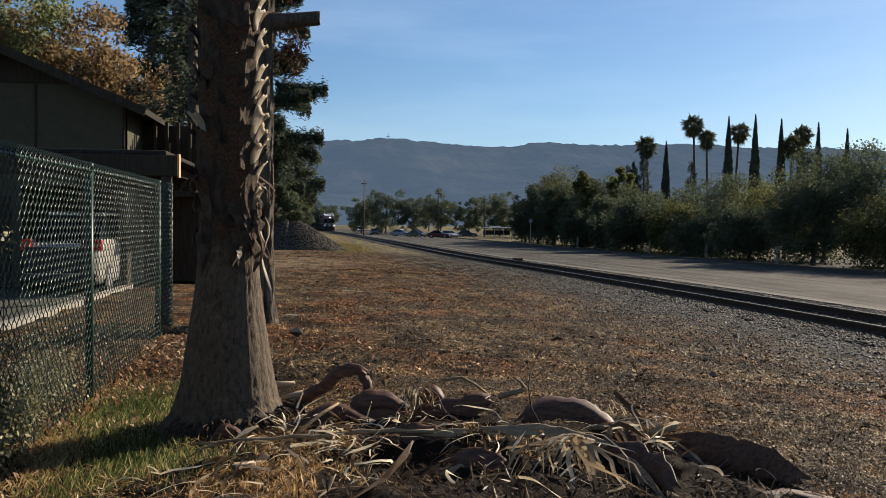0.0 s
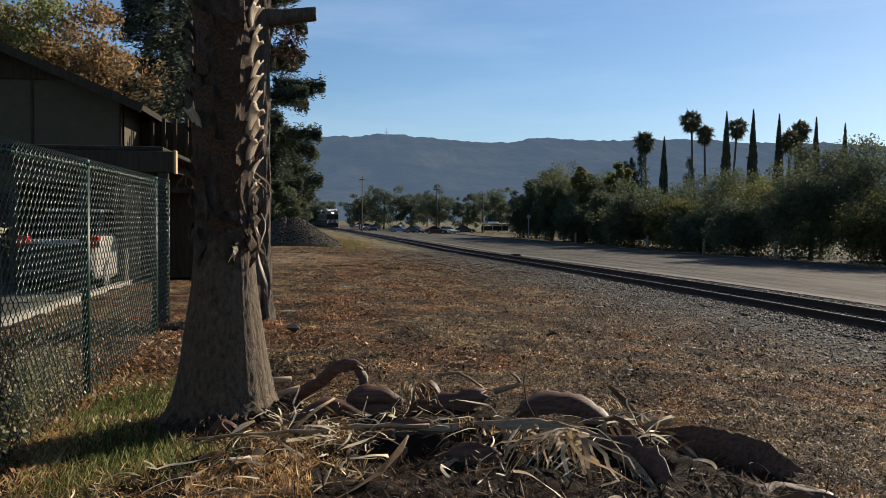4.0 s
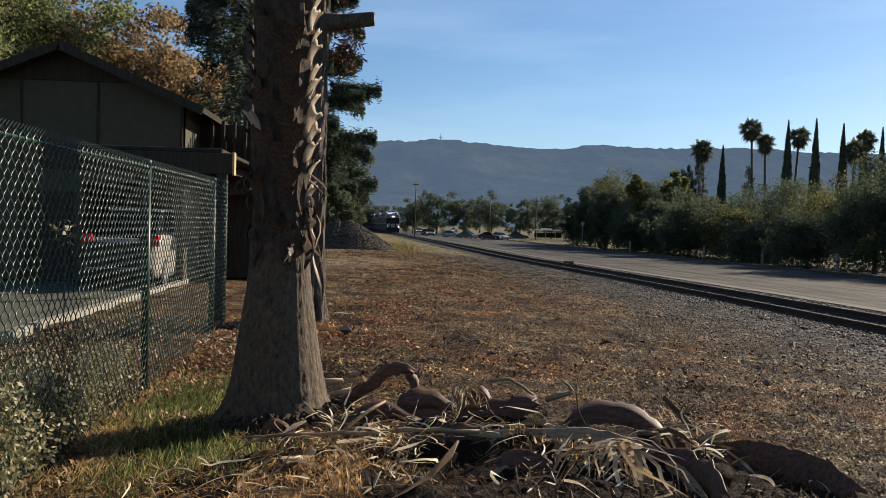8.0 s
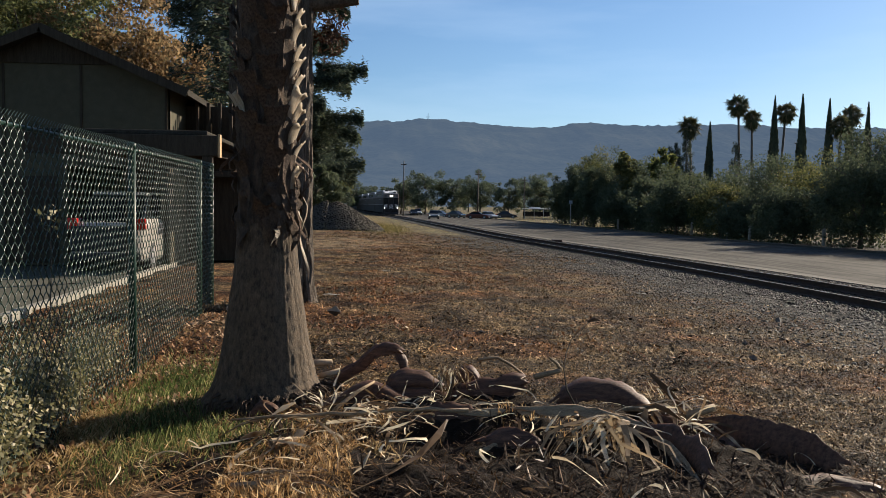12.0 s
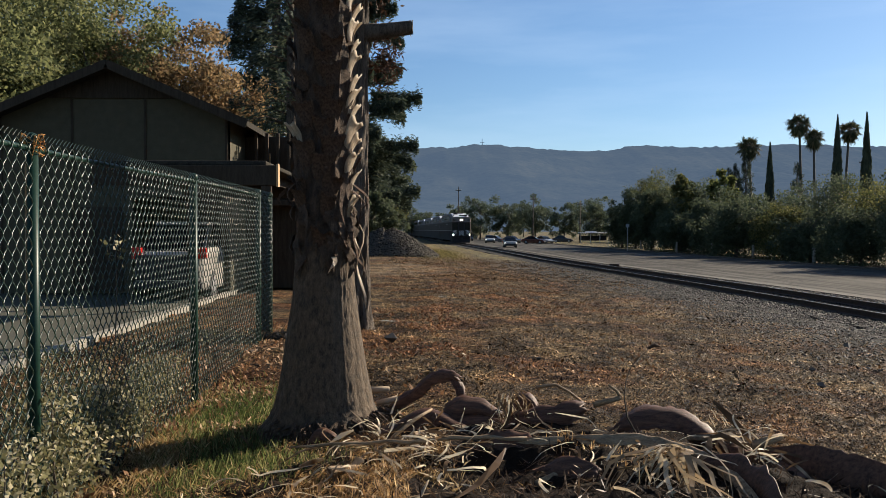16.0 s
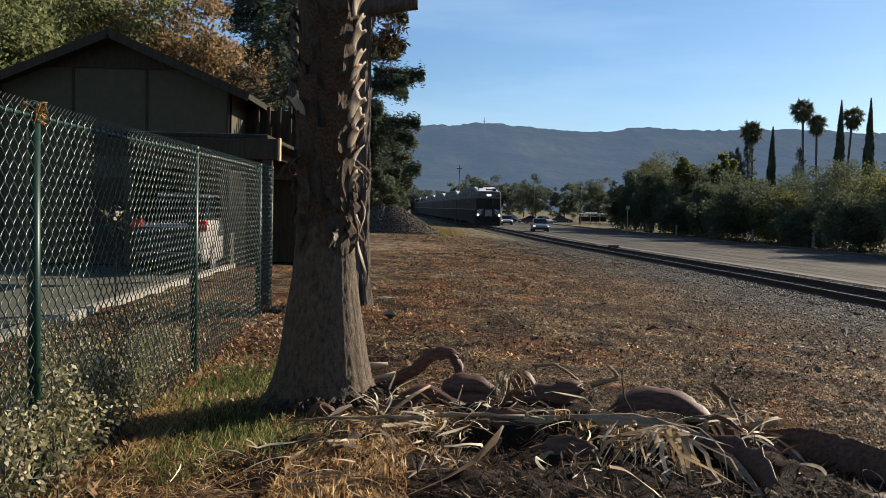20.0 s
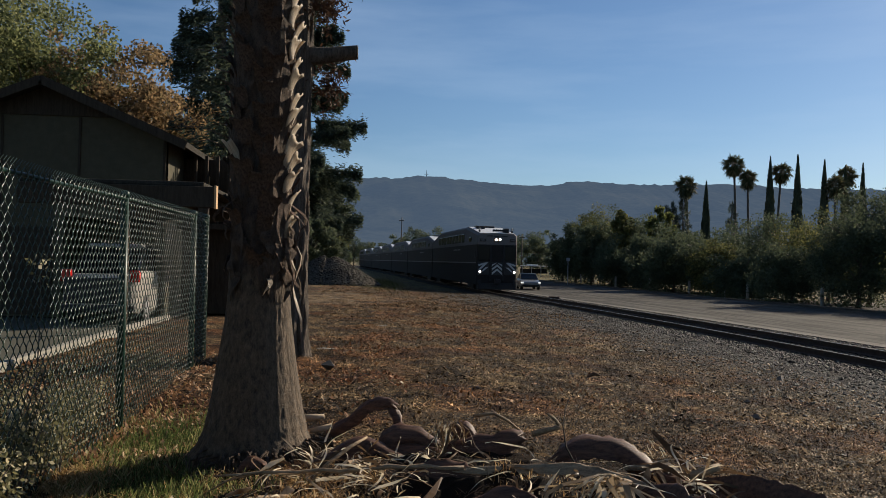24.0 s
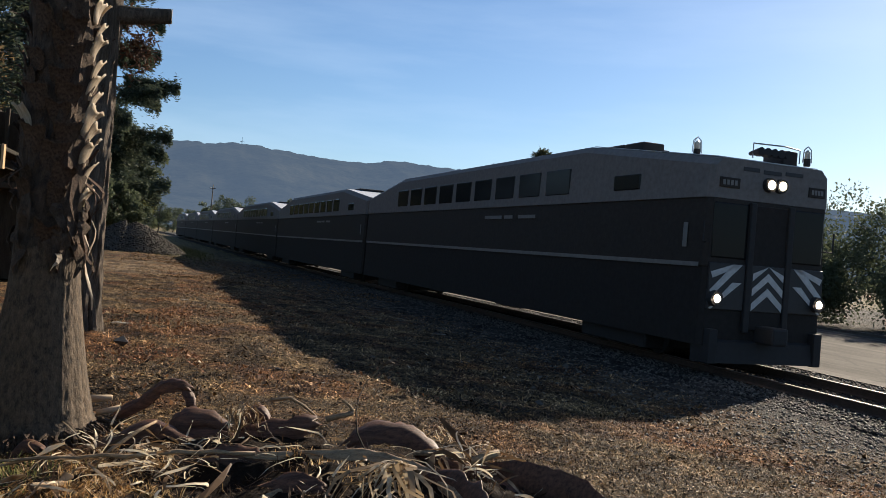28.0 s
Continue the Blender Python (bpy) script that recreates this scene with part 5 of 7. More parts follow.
# ---- cars ----
def loft(sections):
    """Closed sections of equal length joined into a skin, with end caps."""
    n = len(sections[0])
    V = [p for s in sections for p in s]
    F = [(i * n + k, i * n + (k + 1) % n, (i + 1) * n + (k + 1) % n, (i + 1) * n + k) for i in range(len(sections) - 1) for k in range(n)]
    return V, F + [tuple(range(n - 1, -1, -1)), tuple((len(sections) - 1) * n + k for k in range(n))]


M_HEADLAMP = glow("headlamp_glass", (1.0, 0.93, 0.8), 0.6)
M_TAIL = plain("red_lamp_glass", (0.45, 0.015, 0.01), 0.2)


def car(name, label, colour, m, lit=False, group="", tall=1.0):
    """A saloon; its front looks along -y, its base is the road."""
    c = thing(name, label, "car", m, group)
    paint = plain("car_paint", colour, 0.25, 0.1, 0.6)
    body = []
    for y, zb, zt, w in ((-2.2, 0.35, 0.62, 0.72), (-2.05, 0.25, 0.72, 0.84), (-1.2, 0.22, 0.86, 0.89), (-0.7, 0.2, 0.93, 0.9), (0.9, 0.2, 0.96, 0.9), (1.7, 0.22, 0.97, 0.88), (2.1, 0.28, 0.9, 0.83), (2.22, 0.38, 0.8, 0.74)):
        zt, w, y = zt * tall * 0.95, w * 0.92, y * 0.93
        body.append([(-w, y, zb + 0.1), (-w * 0.92, y, zb), (w * 0.92, y, zb), (w, y, zb + 0.1), (w, y, zt - 0.12), (w * 0.93, y, zt), (-w * 0.93, y, zt), (-w, y, zt - 0.12)])
    part("body", loft(body), paint, c, "", False)
    cab = []
    for y, zb, zt, w in ((-0.95, 0.88, 0.92, 0.78), (-0.25, 0.92, 1.36, 0.70), (0.35, 0.93, 1.43, 0.70), (1.0, 0.94, 1.38, 0.68), (1.75, 0.93, 0.98, 0.74)):
        zt, zb, w, y = zt * tall * 0.95, zb * tall * 0.95, w * 0.92, y * 0.93
        cab.append([(-w - 0.06, y, zb), (w + 0.06, y, zb), (w, y, zt), (-w, y, zt)])
    part("window_glass", loft(cab), M_GLASS, c, "dark window band")
    part("roof", rbox(-0.61, 0.61, -0.2, 0.9, 1.325 * tall, 1.385 * tall, 0.025), paint, c)
    for x in (-0.72, 0.72):
        for y in (-1.26, 1.26):
            wheel = part("wheel", tube([(x - 0.1, y, 0.32), (x + 0.1, y, 0.32)], 0.32, 16), M_BLACK, c)
            part("rim", tube([(x - 0.105, y, 0.32), (x + 0.105, y, 0.32)], 0.19, 10), M_STEEL, wheel)
        part("headlamp", rbox(x - 0.15, x + 0.08, -2.04, -1.86, 0.54, 0.66, 0.03), M_HEADLAMP if lit else M_STEEL, c)
        part("tail_lamp", rbox(x - 0.13, x + 0.08, 1.95, 2.08, 0.6 * tall ** 1.8, 0.76 * tall ** 1.8, 0.02), M_TAIL, c)
    part("bumper", rbox(-0.74, 0.74, -2.12, -1.96, 0.3, 0.46, 0.04), M_BLACK, c)
    return c


DARK = (0.02, 0.022, 0.026)
for x, y, col, yaw, lab in ((8.4, 148, DARK, 3, "dark parked car"), (13.4, 124, DARK, 40, "dark parked car"), (15.6, 117, (0.10, 0.03, 0.02), 75, "dark red parked car"), (10.6, 172, DARK, 5, "dark parked car"), (17.4, 119, (0.35, 0.36, 0.38), 30, "silver parked car"), (11.6, 131, (0.2, 0.22, 0.25), 60, "grey parked car"), (21.5, 128, DARK, 80, "dark parked car")):
    car("parked_car", lab + " at the far end of the street", col, pose(x * 1.2, y * 1.2, ROAD_Z + 0.04 - sag(y * 1.2), 0, 0, yaw) @ Matrix.Scale(0.92, 4), group="cars parked down the street")
white_car = car("moving_car", "silver-grey car driving along the street with lamps lit", (0.20, 0.21, 0.22), pose(12, 120, ROAD_Z + 0.05), True)
silver_car = car("moving_car", "silver car driving along the street with lamps lit", (0.4, 0.41, 0.43), pose(12, 170, ROAD_Z + 0.05), True)


drive_car = car("parked_car", "pale car parked nose-in behind the fence, rear blackened as shade", (0.36, 0.35, 0.31), pose(-5.62, 21.0, -0.085, 0, 0, 180), tall=1.28)
# black panel over the pale rear paints the shade it stands in
part("rear_shade_panel", rbox(-0.58, 0.72, 2.0, 2.10, 0.46, 1.02, 0.03), M_BLACK, drive_car, "black panel standing for shade on the rear")
part("rear_window", ([(-0.6, 2.0, 1.04), (0.6, 2.0, 1.04), (0.5, 1.1, 1.66), (-0.5, 1.1, 1.66), (-0.6, 1.96, 1.02), (0.6, 1.96, 1.02), (0.5, 1.06, 1.64), (-0.5, 1.06, 1.64)], [(0, 1, 2, 3), (7, 6, 5, 4), (0, 4, 5, 1), (1, 5, 6, 2), (2, 6, 7, 3), (3, 7, 4, 0)]), M_GLASS, drive_car)
part("rear_bumper", rbox(-0.76, 0.76, 2.0, 2.14, 0.26, 0.44, 0.04), M_BLACK, drive_car)


# ---- the train ----
CAR_L, HALF = 25.7, 1.5
M_UPPER = plain("grey_car_paint", (0.185, 0.170, 0.158), 0.7, spec=0.08)
M_BAND = plain("dark_brown_paint", (0.040, 0.035, 0.031), 0.6, spec=0.1)
M_LOWER = plain("dark_blue_grey_paint", (0.030, 0.027, 0.025), 0.7, spec=0.1)
M_STRIPE = plain("pale_stripe", (0.17, 0.165, 0.155), 0.5)
M_ROOF = plain("silver_roof", (0.62, 0.63, 0.64), 0.5)
M_UNDER = plain("black_running_gear", (0.020, 0.019, 0.019), 0.8)
M_TINTED = material("tinted_train_glass", 0.15, 0, 0.14)[0]
M_TINTED.node_tree.nodes["Principled BSDF"].inputs["Base Color"].default_value = (0.010, 0.011, 0.012, 1)
M_BEAM = glow("train_headlight", (1.0, 0.74, 0.48), 40.0)
M_AMBER = plain("clear_beacon_glass", (0.50, 0.46, 0.38), 0.3)
M_CHEV = plain("white_chevron", (0.48, 0.48, 0.47), 0.45)
M_CHEVK = plain("black_chevron", (0.018, 0.018, 0.02), 0.5)


def side_skin(z0, z1, top=None):
    """Both long sides, both ends and, with top, a roof that slopes down over the last five metres."""
    L, w = CAR_L, HALF
    V, F = [], []
    stations = [0.0, 0.12, 5.1, 5.3, L - 5.3, L - 5.1, L - 0.12, L]
    for y in stations:
        q = w if 0.05 < y < L - 0.05 else w - 0.07
        if top is None:
            zt = z1
        else:
            s = min(1, min(y, L - y) / 5.1)
            zt = z1 + (top - z1) * s
        V += [(-q, y, z0), (q, y, z0), (q * 0.975, y, zt), (-q * 0.975, y, zt)] if top is None else [(-q, y, z0), (q, y, z0), (q * 0.97, y, zt - 0.16), (q * 0.86, y, zt), (-q * 0.86, y, zt), (-q * 0.97, y, zt - 0.16)]
    n = 4 if top is None else 6
    for i in range(len(stations) - 1):
        F += [(i * n + k, i * n + (k + 1) % n, (i + 1) * n + (k + 1) % n, (i + 1) * n + k) for k in range(n)]
    F += [tuple(range(n - 1, -1, -1)), tuple((len(stations) - 1) * n + k for k in range(n))]
    return V, F


def coach(name, label, cab):
    """A double-deck coach; its front end is at y = 0 and looks along -y, z = 0 is the rail."""
    c = thing(name, label, "train car", None, "cars of the train")
    w, L = HALF, CAR_L
    part("lower_body", side_skin(0.46, 2.02), M_LOWER, c, "dark lower sides")
    part("middle_body", side_skin(2.025, 3.38), M_BAND, c, "dark brown middle band")
    part("upper_body", side_skin(3.385, 4.18, 4.82), M_UPPER, c, "grey upper deck sides")
    for s in (-1, 1):
        part("stripe", rbox(min(s * w, s * (w + 0.008)), max(s * w, s * (w + 0.008)), 0.2, L - 0.2, 2.0, 2.09, 0.002), M_STRIPE, c)
        for k in range(9):
            y = 5.75 + 1.72 * k
            win = part("window", rbox(min(s * (w - 0.06), s * (w + 0.004)), max(s * (w - 0.06), s * (w + 0.004)), y, y + 1.36, 3.62, 4.30, 0.03), M_TINTED, c)
        part("end_window", rbox(min(s * (w - 0.06), s * (w + 0.004)), max(s * (w - 0.06), s * (w + 0.004)), 2.5, 3.6, 3.62, 3.98, 0.03), M_TINTED, c)
        for y0, y1 in ((7.6, 8.7), (9.1, 9.7), (9.9, 11.2)):
            part("lettering_bar", rbox(min(s * w, s * (w + 0.010)), max(s * w, s * (w + 0.010)), y0, y1, 3.02, 3.12, 0.002), M_STRIPE, c)
        part("grab_plate", rbox(min(s * w, s * (w + 0.012)), max(s * w, s * (w + 0.012)), 0.62, 0.76, 2.38, 2.88, 0.004), M_STRIPE, c, "pale door edge strip")
    # silver sheets over the sloping roof ends
    for ya, yb, za, zb in ((0.15, 5.0, 4.205, 4.815), (L - 5.0, L - 0.15, 4.815, 4.205)):
        V = [(x * w * 0.84, y, z + d) for d in (0.006, 0.022) for x, y, z in ((-1, ya, za), (1, ya, za), (1, yb, zb), (-1, yb, zb))]
        part("roof_end", (V, [(3, 2, 1, 0), (4, 5, 6, 7), (0, 1, 5, 4), (1, 2, 6, 5), (2, 3, 7, 6), (3, 0, 4, 7)]), M_ROOF, c, "silver sloping roof end")
    # running gear
    for y0 in (2.1, L - 4.9):
        bogie = part("bogie", rbox(-1.32, 1.32, y0, y0 + 2.8, 0.12, 0.62, 0.05), M_UNDER, c)
        for y in (y0 + 0.2, y0 + 2.5):
            for x in (-0.76, 0.76):
                part("wheel", tube([(x - 0.07, y, 0.42), (x + 0.07, y, 0.42)], 0.42, 18), M_UNDER, bogie)
    part("underfloor", rbox(-1.2, 1.2, 0.4, L - 0.4, 0.44, 0.5, 0.03), M_UNDER, c)
    for y0, y1 in ((8.6, 10.4), (15.2, 16.6)):
        part("underfloor_box", rbox(-1.3, 1.3, y0, y1, 0.40, 0.6, 0.04), M_UNDER, c)
    for y0 in (4.6, 11.4, 17.6):
        part("roof_unit", rbox(-0.7, 0.7, y0, y0 + 1.7, 4.80, 4.92, 0.05), M_ROOF if y0 > 5 else M_UNDER, c)
    part("coupler", rbox(-0.2, 0.2, -0.3 if not cab else -0.55, 0.3, 0.55, 0.9, 0.05), M_UNDER, c)
    if not cab:
        part("gangway", rbox(-0.65, 0.65, -0.14, 0.1, 0.8, 2.9, 0.04), M_UNDER, c)
        return c
    # the driving end
    part("windscreen", rbox(-1.38, 1.38, -0.03, 0.03, 2.20, 3.30, 0.03), M_TINTED, c, "wide dark windscreen")
    for x in (-0.48, 0.48):
        part("door_post", rbox(x - 0.07, x + 0.07, -0.10, 0.0, 0.75, 3.34, 0.02), M_UNDER, c)
    part("end_door", rbox(-0.41, 0.41, -0.05, 0.0, 0.8, 3.3, 0.02), M_LOWER, c, "dark end door")
    for x0, x1 in ((-1.42, -0.56), (0.56, 1.42)):
        panel = part("striped_panel", rbox(x0, x1, -0.06, -0.005, 1.18, 2.10, 0.015), M_CHEVK, c, "black and white warning stripes")
        s = 1 if x0 < 0 else -1
        for k in range(3):
            xa, za = (x0 if s > 0 else x1), 1.20 + 0.36 * k
            pts = [(xa + s * 0.03, -0.068, za), (xa + s * 0.56, -0.068, za + 0.53), (xa + s * 0.78, -0.068, za + 0.53), (xa + s * 0.03 + s * 0.05, -0.068, za - 0.12)]
            pts = [(min(max(x, x0 + 0.01), x1 - 0.01), y, min(max(z, 1.19), 2.09)) for x, y, z in pts]
            part("white_stripe", (pts + [(x, y + 0.006, z) for x, y, z in pts], [(0, 1, 2, 3), (7, 6, 5, 4), (0, 4, 5, 1), (1, 5, 6, 2), (2, 6, 7, 3), (3, 7, 4, 0)]), M_CHEV, panel)
    panel = part("striped_panel", rbox(-0.40, 0.40, -0.075, -0.052, 1.18, 2.10, 0.008), M_CHEVK, c, "black and white chevrons")
    for k in range(3):
        z = 1.24 + 0.30 * k
        for s in (-1, 1):
            pts = [(0, -0.083, z + 0.26), (s * 0.38, -0.083, z - 0.05), (s * 0.38, -0.083, z + 0.10), (0, -0.083, z + 0.42)]
            pts = [(x, y, min(max(q, 1.19), 2.09)) for x, y, q in pts]
            part("white_stripe", (pts + [(x, y + 0.006, q) for x, y, q in pts], [(0, 1, 2, 3), (7, 6, 5, 4), (0, 4, 5, 1), (1, 5, 6, 2), (2, 6, 7, 3), (3, 7, 4, 0)]), M_CHEV, panel)
    for x in (-1.27, 1.27):
        lamp = part("ditch_lamp", tube([(x, -0.16, 1.40), (x, -0.02, 1.40)], [0.15, 0.17], 16), M_UNDER, c)
        part("lens", tube([(x, -0.175, 1.40), (x, -0.15, 1.40)], [0.070, 0.078], 16), M_BEAM, lamp, "lit headlamp")
    for x in (-0.11, 0.17):
        lamp = part("headlight", tube([(x, -0.10, 3.74), (x, 0.02, 3.74)], [0.14, 0.15], 16), M_UNDER, c)
        part("lens", tube([(x, -0.115, 3.74), (x, -0.09, 3.74)], [0.080, 0.088], 16), M_BEAM, lamp, "lit headlight")
    for x0, x1 in ((-1.30, -0.82), (0.92, 1.34)):
        board = part("number_board", rbox(x0, x1, -0.03, 0.02, 3.60, 3.80, 0.01), M_BAND, c)
        for k in range(4):
            xa = x0 + 0.06 + k * (x1 - x0 - 0.1) / 4
            part("number_bar", rbox(xa, xa + 0.06, -0.036, -0.029, 3.65, 3.75, 0.002), M_STRIPE, board)
    for x0, x1, z in ((-0.75, -0.35, 4.02), (-0.25, 0.2, 4.0), (0.3, 0.75, 4.02)):
        part("badge_bar", rbox(x0, x1, -0.012, 0.05, z - 0.05, z + 0.03, 0.004), M_CHEVK, c)
    part("pilot", loft([[(-1.3, -0.16, 0.14), (1.3, -0.16, 0.14), (1.36, -0.08, 0.55), (-1.36, -0.08, 0.55)], [(-1.46, 0.3, 0.12), (1.46, 0.3, 0.12), (1.46, 0.3, 0.75), (-1.46, 0.3, 0.75)]]), M_UNDER, c, "black pilot plough")
    for x in (-1.3, 1.3):
        part("corner_step", rbox(x - 0.10, x + 0.10, -0.18, 0.2, 0.12, 0.8, 0.02), M_UNDER, c)
        part("mirror_arm", tube([(x * 1.08, 0.15, 2.5), (x * 1.25, -0.05, 2.5), (x * 1.25, -0.05, 2.9)], 0.02, 6), M_UNDER, c)
    # horns, beacons and aerials on the front roof
    for x, y in ((-1.15, 1.0), (1.15, 0.35)):
        b = part("beacon", tube([(x, y, 4.28), (x, y, 4.44)], 0.07, 12), M_UNDER, c)
        part("beacon_lens", tube([(x, y, 4.44), (x, y, 4.58), (x, y, 4.62)], [0.060, 0.055, 0.02], 12), M_AMBER, b, "pale beacon dome")
        for k in range(4):
            a = k * math.pi / 2
            part("guard_bar", tube([(x + 0.12 * math.cos(a), y + 0.12 * math.sin(a), 4.36), (x + 0.10 * math.cos(a), y + 0.10 * math.sin(a), 4.62), (x, y, 4.70)], 0.008, 4), M_STEEL, b)
    for k in range(5):
        part("horn", tube([(-0.25 + 0.17 * k, 0.45, 4.40), (-0.25 + 0.17 * k, 0.1, 4.42)], [0.04, 0.09], 10), M_UNDER, c)
    part("roof_box", rbox(0.55, 0.95, 0.4, 1.0, 4.22, 4.56, 0.03), M_UNDER, c)
    part("roof_rail", tube([(-0.3, 0.3, 4.3), (-0.3, 0.3, 4.6), (0.5, 0.3, 4.62), (0.9, 0.3, 4.58), (0.9, 0.3, 4.3)], 0.015, 6), M_STEEL, c)
    part("roof_vent", rbox(-0.9, -0.3, 3.4, 4.2, 4.6, 4.86, 0.04), M_UNDER, c)
    return c


TRAIN = [coach("train_car", "leading double-deck cab car with lit headlights and striped nose", True), coach("train_car", "double-deck passenger coach with a grey upper deck and silver roof ends", False)]
for k in range(5):
    TRAIN.append(copy_thing(TRAIN[1], pose(0, 0, 0)))


# ---- fallen fronds and litter round the palm ----
def gz(x, y):
    return ground_z(x, y)


def sheath(points, width, depth, tilt=0.0, mat=None, name="palm_sheath", lab="brown curved palm leaf sheath lying on the ground"):
    """A dry leaf base: a torn, trough-shaped plate bent along points; tilt turns it on its edge."""
    pts = [Vector(p) for p in points]
    fine = []
    for i in range(len(pts) - 1):
        p0, p1, p2, p3 = pts[max(i - 1, 0)], pts[i], pts[i + 1], pts[min(i + 2, len(pts) - 1)]
        for q in range(5):
            t = q / 5
            fine.append(0.5 * ((2 * p1) + (p2 - p0) * t + (2 * p0 - 5 * p1 + 4 * p2 - p3) * t * t + (3 * p1 - p0 - 3 * p2 + p3) * t ** 3))
    fine.append(pts[-1])
    n, m = len(fine), 9
    seed = width * 37 + pts[0].x * 5
    V = []
    for layer in (0, 1):
        for i, p in enumerate(fine):
            d = (fine[min(i + 1, n - 1)] - fine[max(i - 1, 0)]).normalized()
            s = d.cross(Vector((0, 0, 1)))
            s = s.normalized() if s.length > 0.05 else Vector((1, 0, 0))
            up = s.cross(d)
            c, e = math.cos(tilt), math.sin(tilt)
            s, up = s * c + up * e, up * c - s * e
            t = i / (n - 1)
            w = width * (0.30 + 0.62 * math.sin(math.pi * (0.08 + 0.82 * t ** 0.8)))
            p = p.copy()
            p.z = max(p.z, gz(p.x, p.y) + 0.42 * w * abs(e))
            for k in range(m):
                a = (k / (m - 1) - 0.5) * 2
                rag = 1 + (0.24 * noise.noise((i * 0.5, (k > 4) * 7.0, seed)) + 0.22 * noise.noise((i * 1.7, (k > 4) * 9.0, seed + 4))) * abs(a)
                end = 0.16 * noise.noise((k * 1.3, seed, 3)) * max(0, abs(2 * t - 1) - 0.7) / 0.3
                V.append(p + s * a * w * rag / 2 + d * end + up * (-0.75 * depth * abs(a) ** 1.6 - 0.006 * layer + 0.010 * noise.noise((i * 0.35, k * 1.6, seed)) + 0.006 * noise.noise((i * 1.1, k * 2.3, seed))))
    F = []
    for layer in (0, 1):
        o = layer * n * m
        for i in range(n - 1):
            for k in range(m - 1):
                q = (o + i * m + k, o + i * m + k + 1, o + (i + 1) * m + k + 1, o + (i + 1) * m + k)
                F.append(q if layer == 0 else q[::-1])
    for i in range(n - 1):
        for k in (0, m - 1):
            F.append((i * m + k, (i + 1) * m + k, n * m + (i + 1) * m + k, n * m + i * m + k))
    for k in range(m - 1):
        F += [(k, k + 1, n * m + k + 1, n * m + k), ((n - 1) * m + k, (n - 1) * m + k + 1, n * m + (n - 1) * m + k + 1, n * m + (n - 1) * m + k)]
    base = pts[0].copy()
    base.z = gz(base.x, base.y)
    V = [tuple(v - base) for v in V]
    ob = make(name, (V, F), mat or M_HUSK, None, "", True)
    ob.matrix_basis = Matrix.Translation(base)
    return tagged(ob, lab, "palm debris", "fallen palm sheaths")


def at(x, y, h):
    return (x, y, gz(x, y) + h)


sheath([at(-0.26, 7.80, 0.03), at(-0.06, 7.80, 0.15), at(0.11, 7.75, 0.29), at(0.25, 7.70, 0.32), at(0.36, 7.65, 0.28)], 0.16, 0.05, -0.90)
sheath([at(0.32, 7.70, 0.30), at(0.37, 7.65, 0.21), at(0.39, 7.60, 0.08)], 0.11, 0.03, -0.30)
sheath([at(0.15, 6.97, 0.08), at(0.28, 6.92, 0.17), at(0.46, 6.92, 0.18), at(0.66, 6.87, 0.09)], 0.22, 0.07, -1.00)
sheath([at(0.28, 6.83, 0.02), at(0.48, 6.83, 0.05), at(0.71, 6.78, 0.01)], 0.16, 0.05, -1.10)
sheath([at(-0.31, 6.73, 0.01), at(-0.12, 6.83, 0.10), at(0.07, 6.83, 0.16), at(0.27, 6.73, 0.07), at(0.46, 6.58, 0.01)], 0.17, 0.07, -0.80)
sheath([at(0.72, 6.68, 0.04), at(0.96, 6.73, 0.10), at(1.19, 6.73, 0.16), at(1.36, 6.78, 0.20)], 0.24, 0.05, -1.20)
sheath([at(0.80, 7.12, 0.09), at(0.89, 7.12, 0.21), at(1.01, 7.07, 0.11)], 0.16, 0.06, -0.80)
sheath([at(1.55, 6.53, 0.10), at(1.66, 6.53, 0.18), at(1.85, 6.53, 0.23), at(2.02, 6.48, 0.22), at(2.16, 6.34, 0.14), at(2.27, 6.19, 0.04)], 0.24, 0.08, -0.75)
sheath([at(2.44, 5.95, 0.08), at(2.61, 5.70, 0.05), at(2.75, 5.46, 0.05), at(2.89, 5.27, 0.04), at(2.97, 5.09, 0.03), at(3.03, 5.02, 0.01)], 0.30, 0.02, -1.28)
sheath([at(2.17, 6.04, 0.12), at(2.31, 5.95, 0.09), at(2.45, 5.80, 0.02), at(2.51, 5.46, 0.01), at(2.53, 5.17, 0.01)], 0.16, 0.05, -0.90)
sheath([at(1.86, 5.41, 0.01), at(1.97, 5.36, 0.03), at(2.04, 5.07, 0.01), at(2.03, 4.78, 0.01)], 0.30, 0.05, -1.25)
sheath([at(0.43, 6.00, 0.03), at(0.55, 5.95, 0.08), at(0.71, 5.95, 0.06), at(0.83, 5.90, 0.01)], 0.24, 0.05, -1.25)
sheath([at(0.82, 5.41, 0.01), at(1.00, 5.36, 0.03), at(1.17, 5.27, 0.03)], 0.20, 0.05, -1.10)
sheath([at(-0.90, 6.73, 0.04), at(-0.79, 6.73, 0.13), at(-0.65, 6.68, 0.05)], 0.15, 0.05, -0.50)
sheath([at(2.53, 4.68, 0.01), at(2.80, 4.83, 0.04), at(3.03, 4.78, 0.04), at(3.17, 4.73, 0.02)], 0.14, 0.02, -0.60)


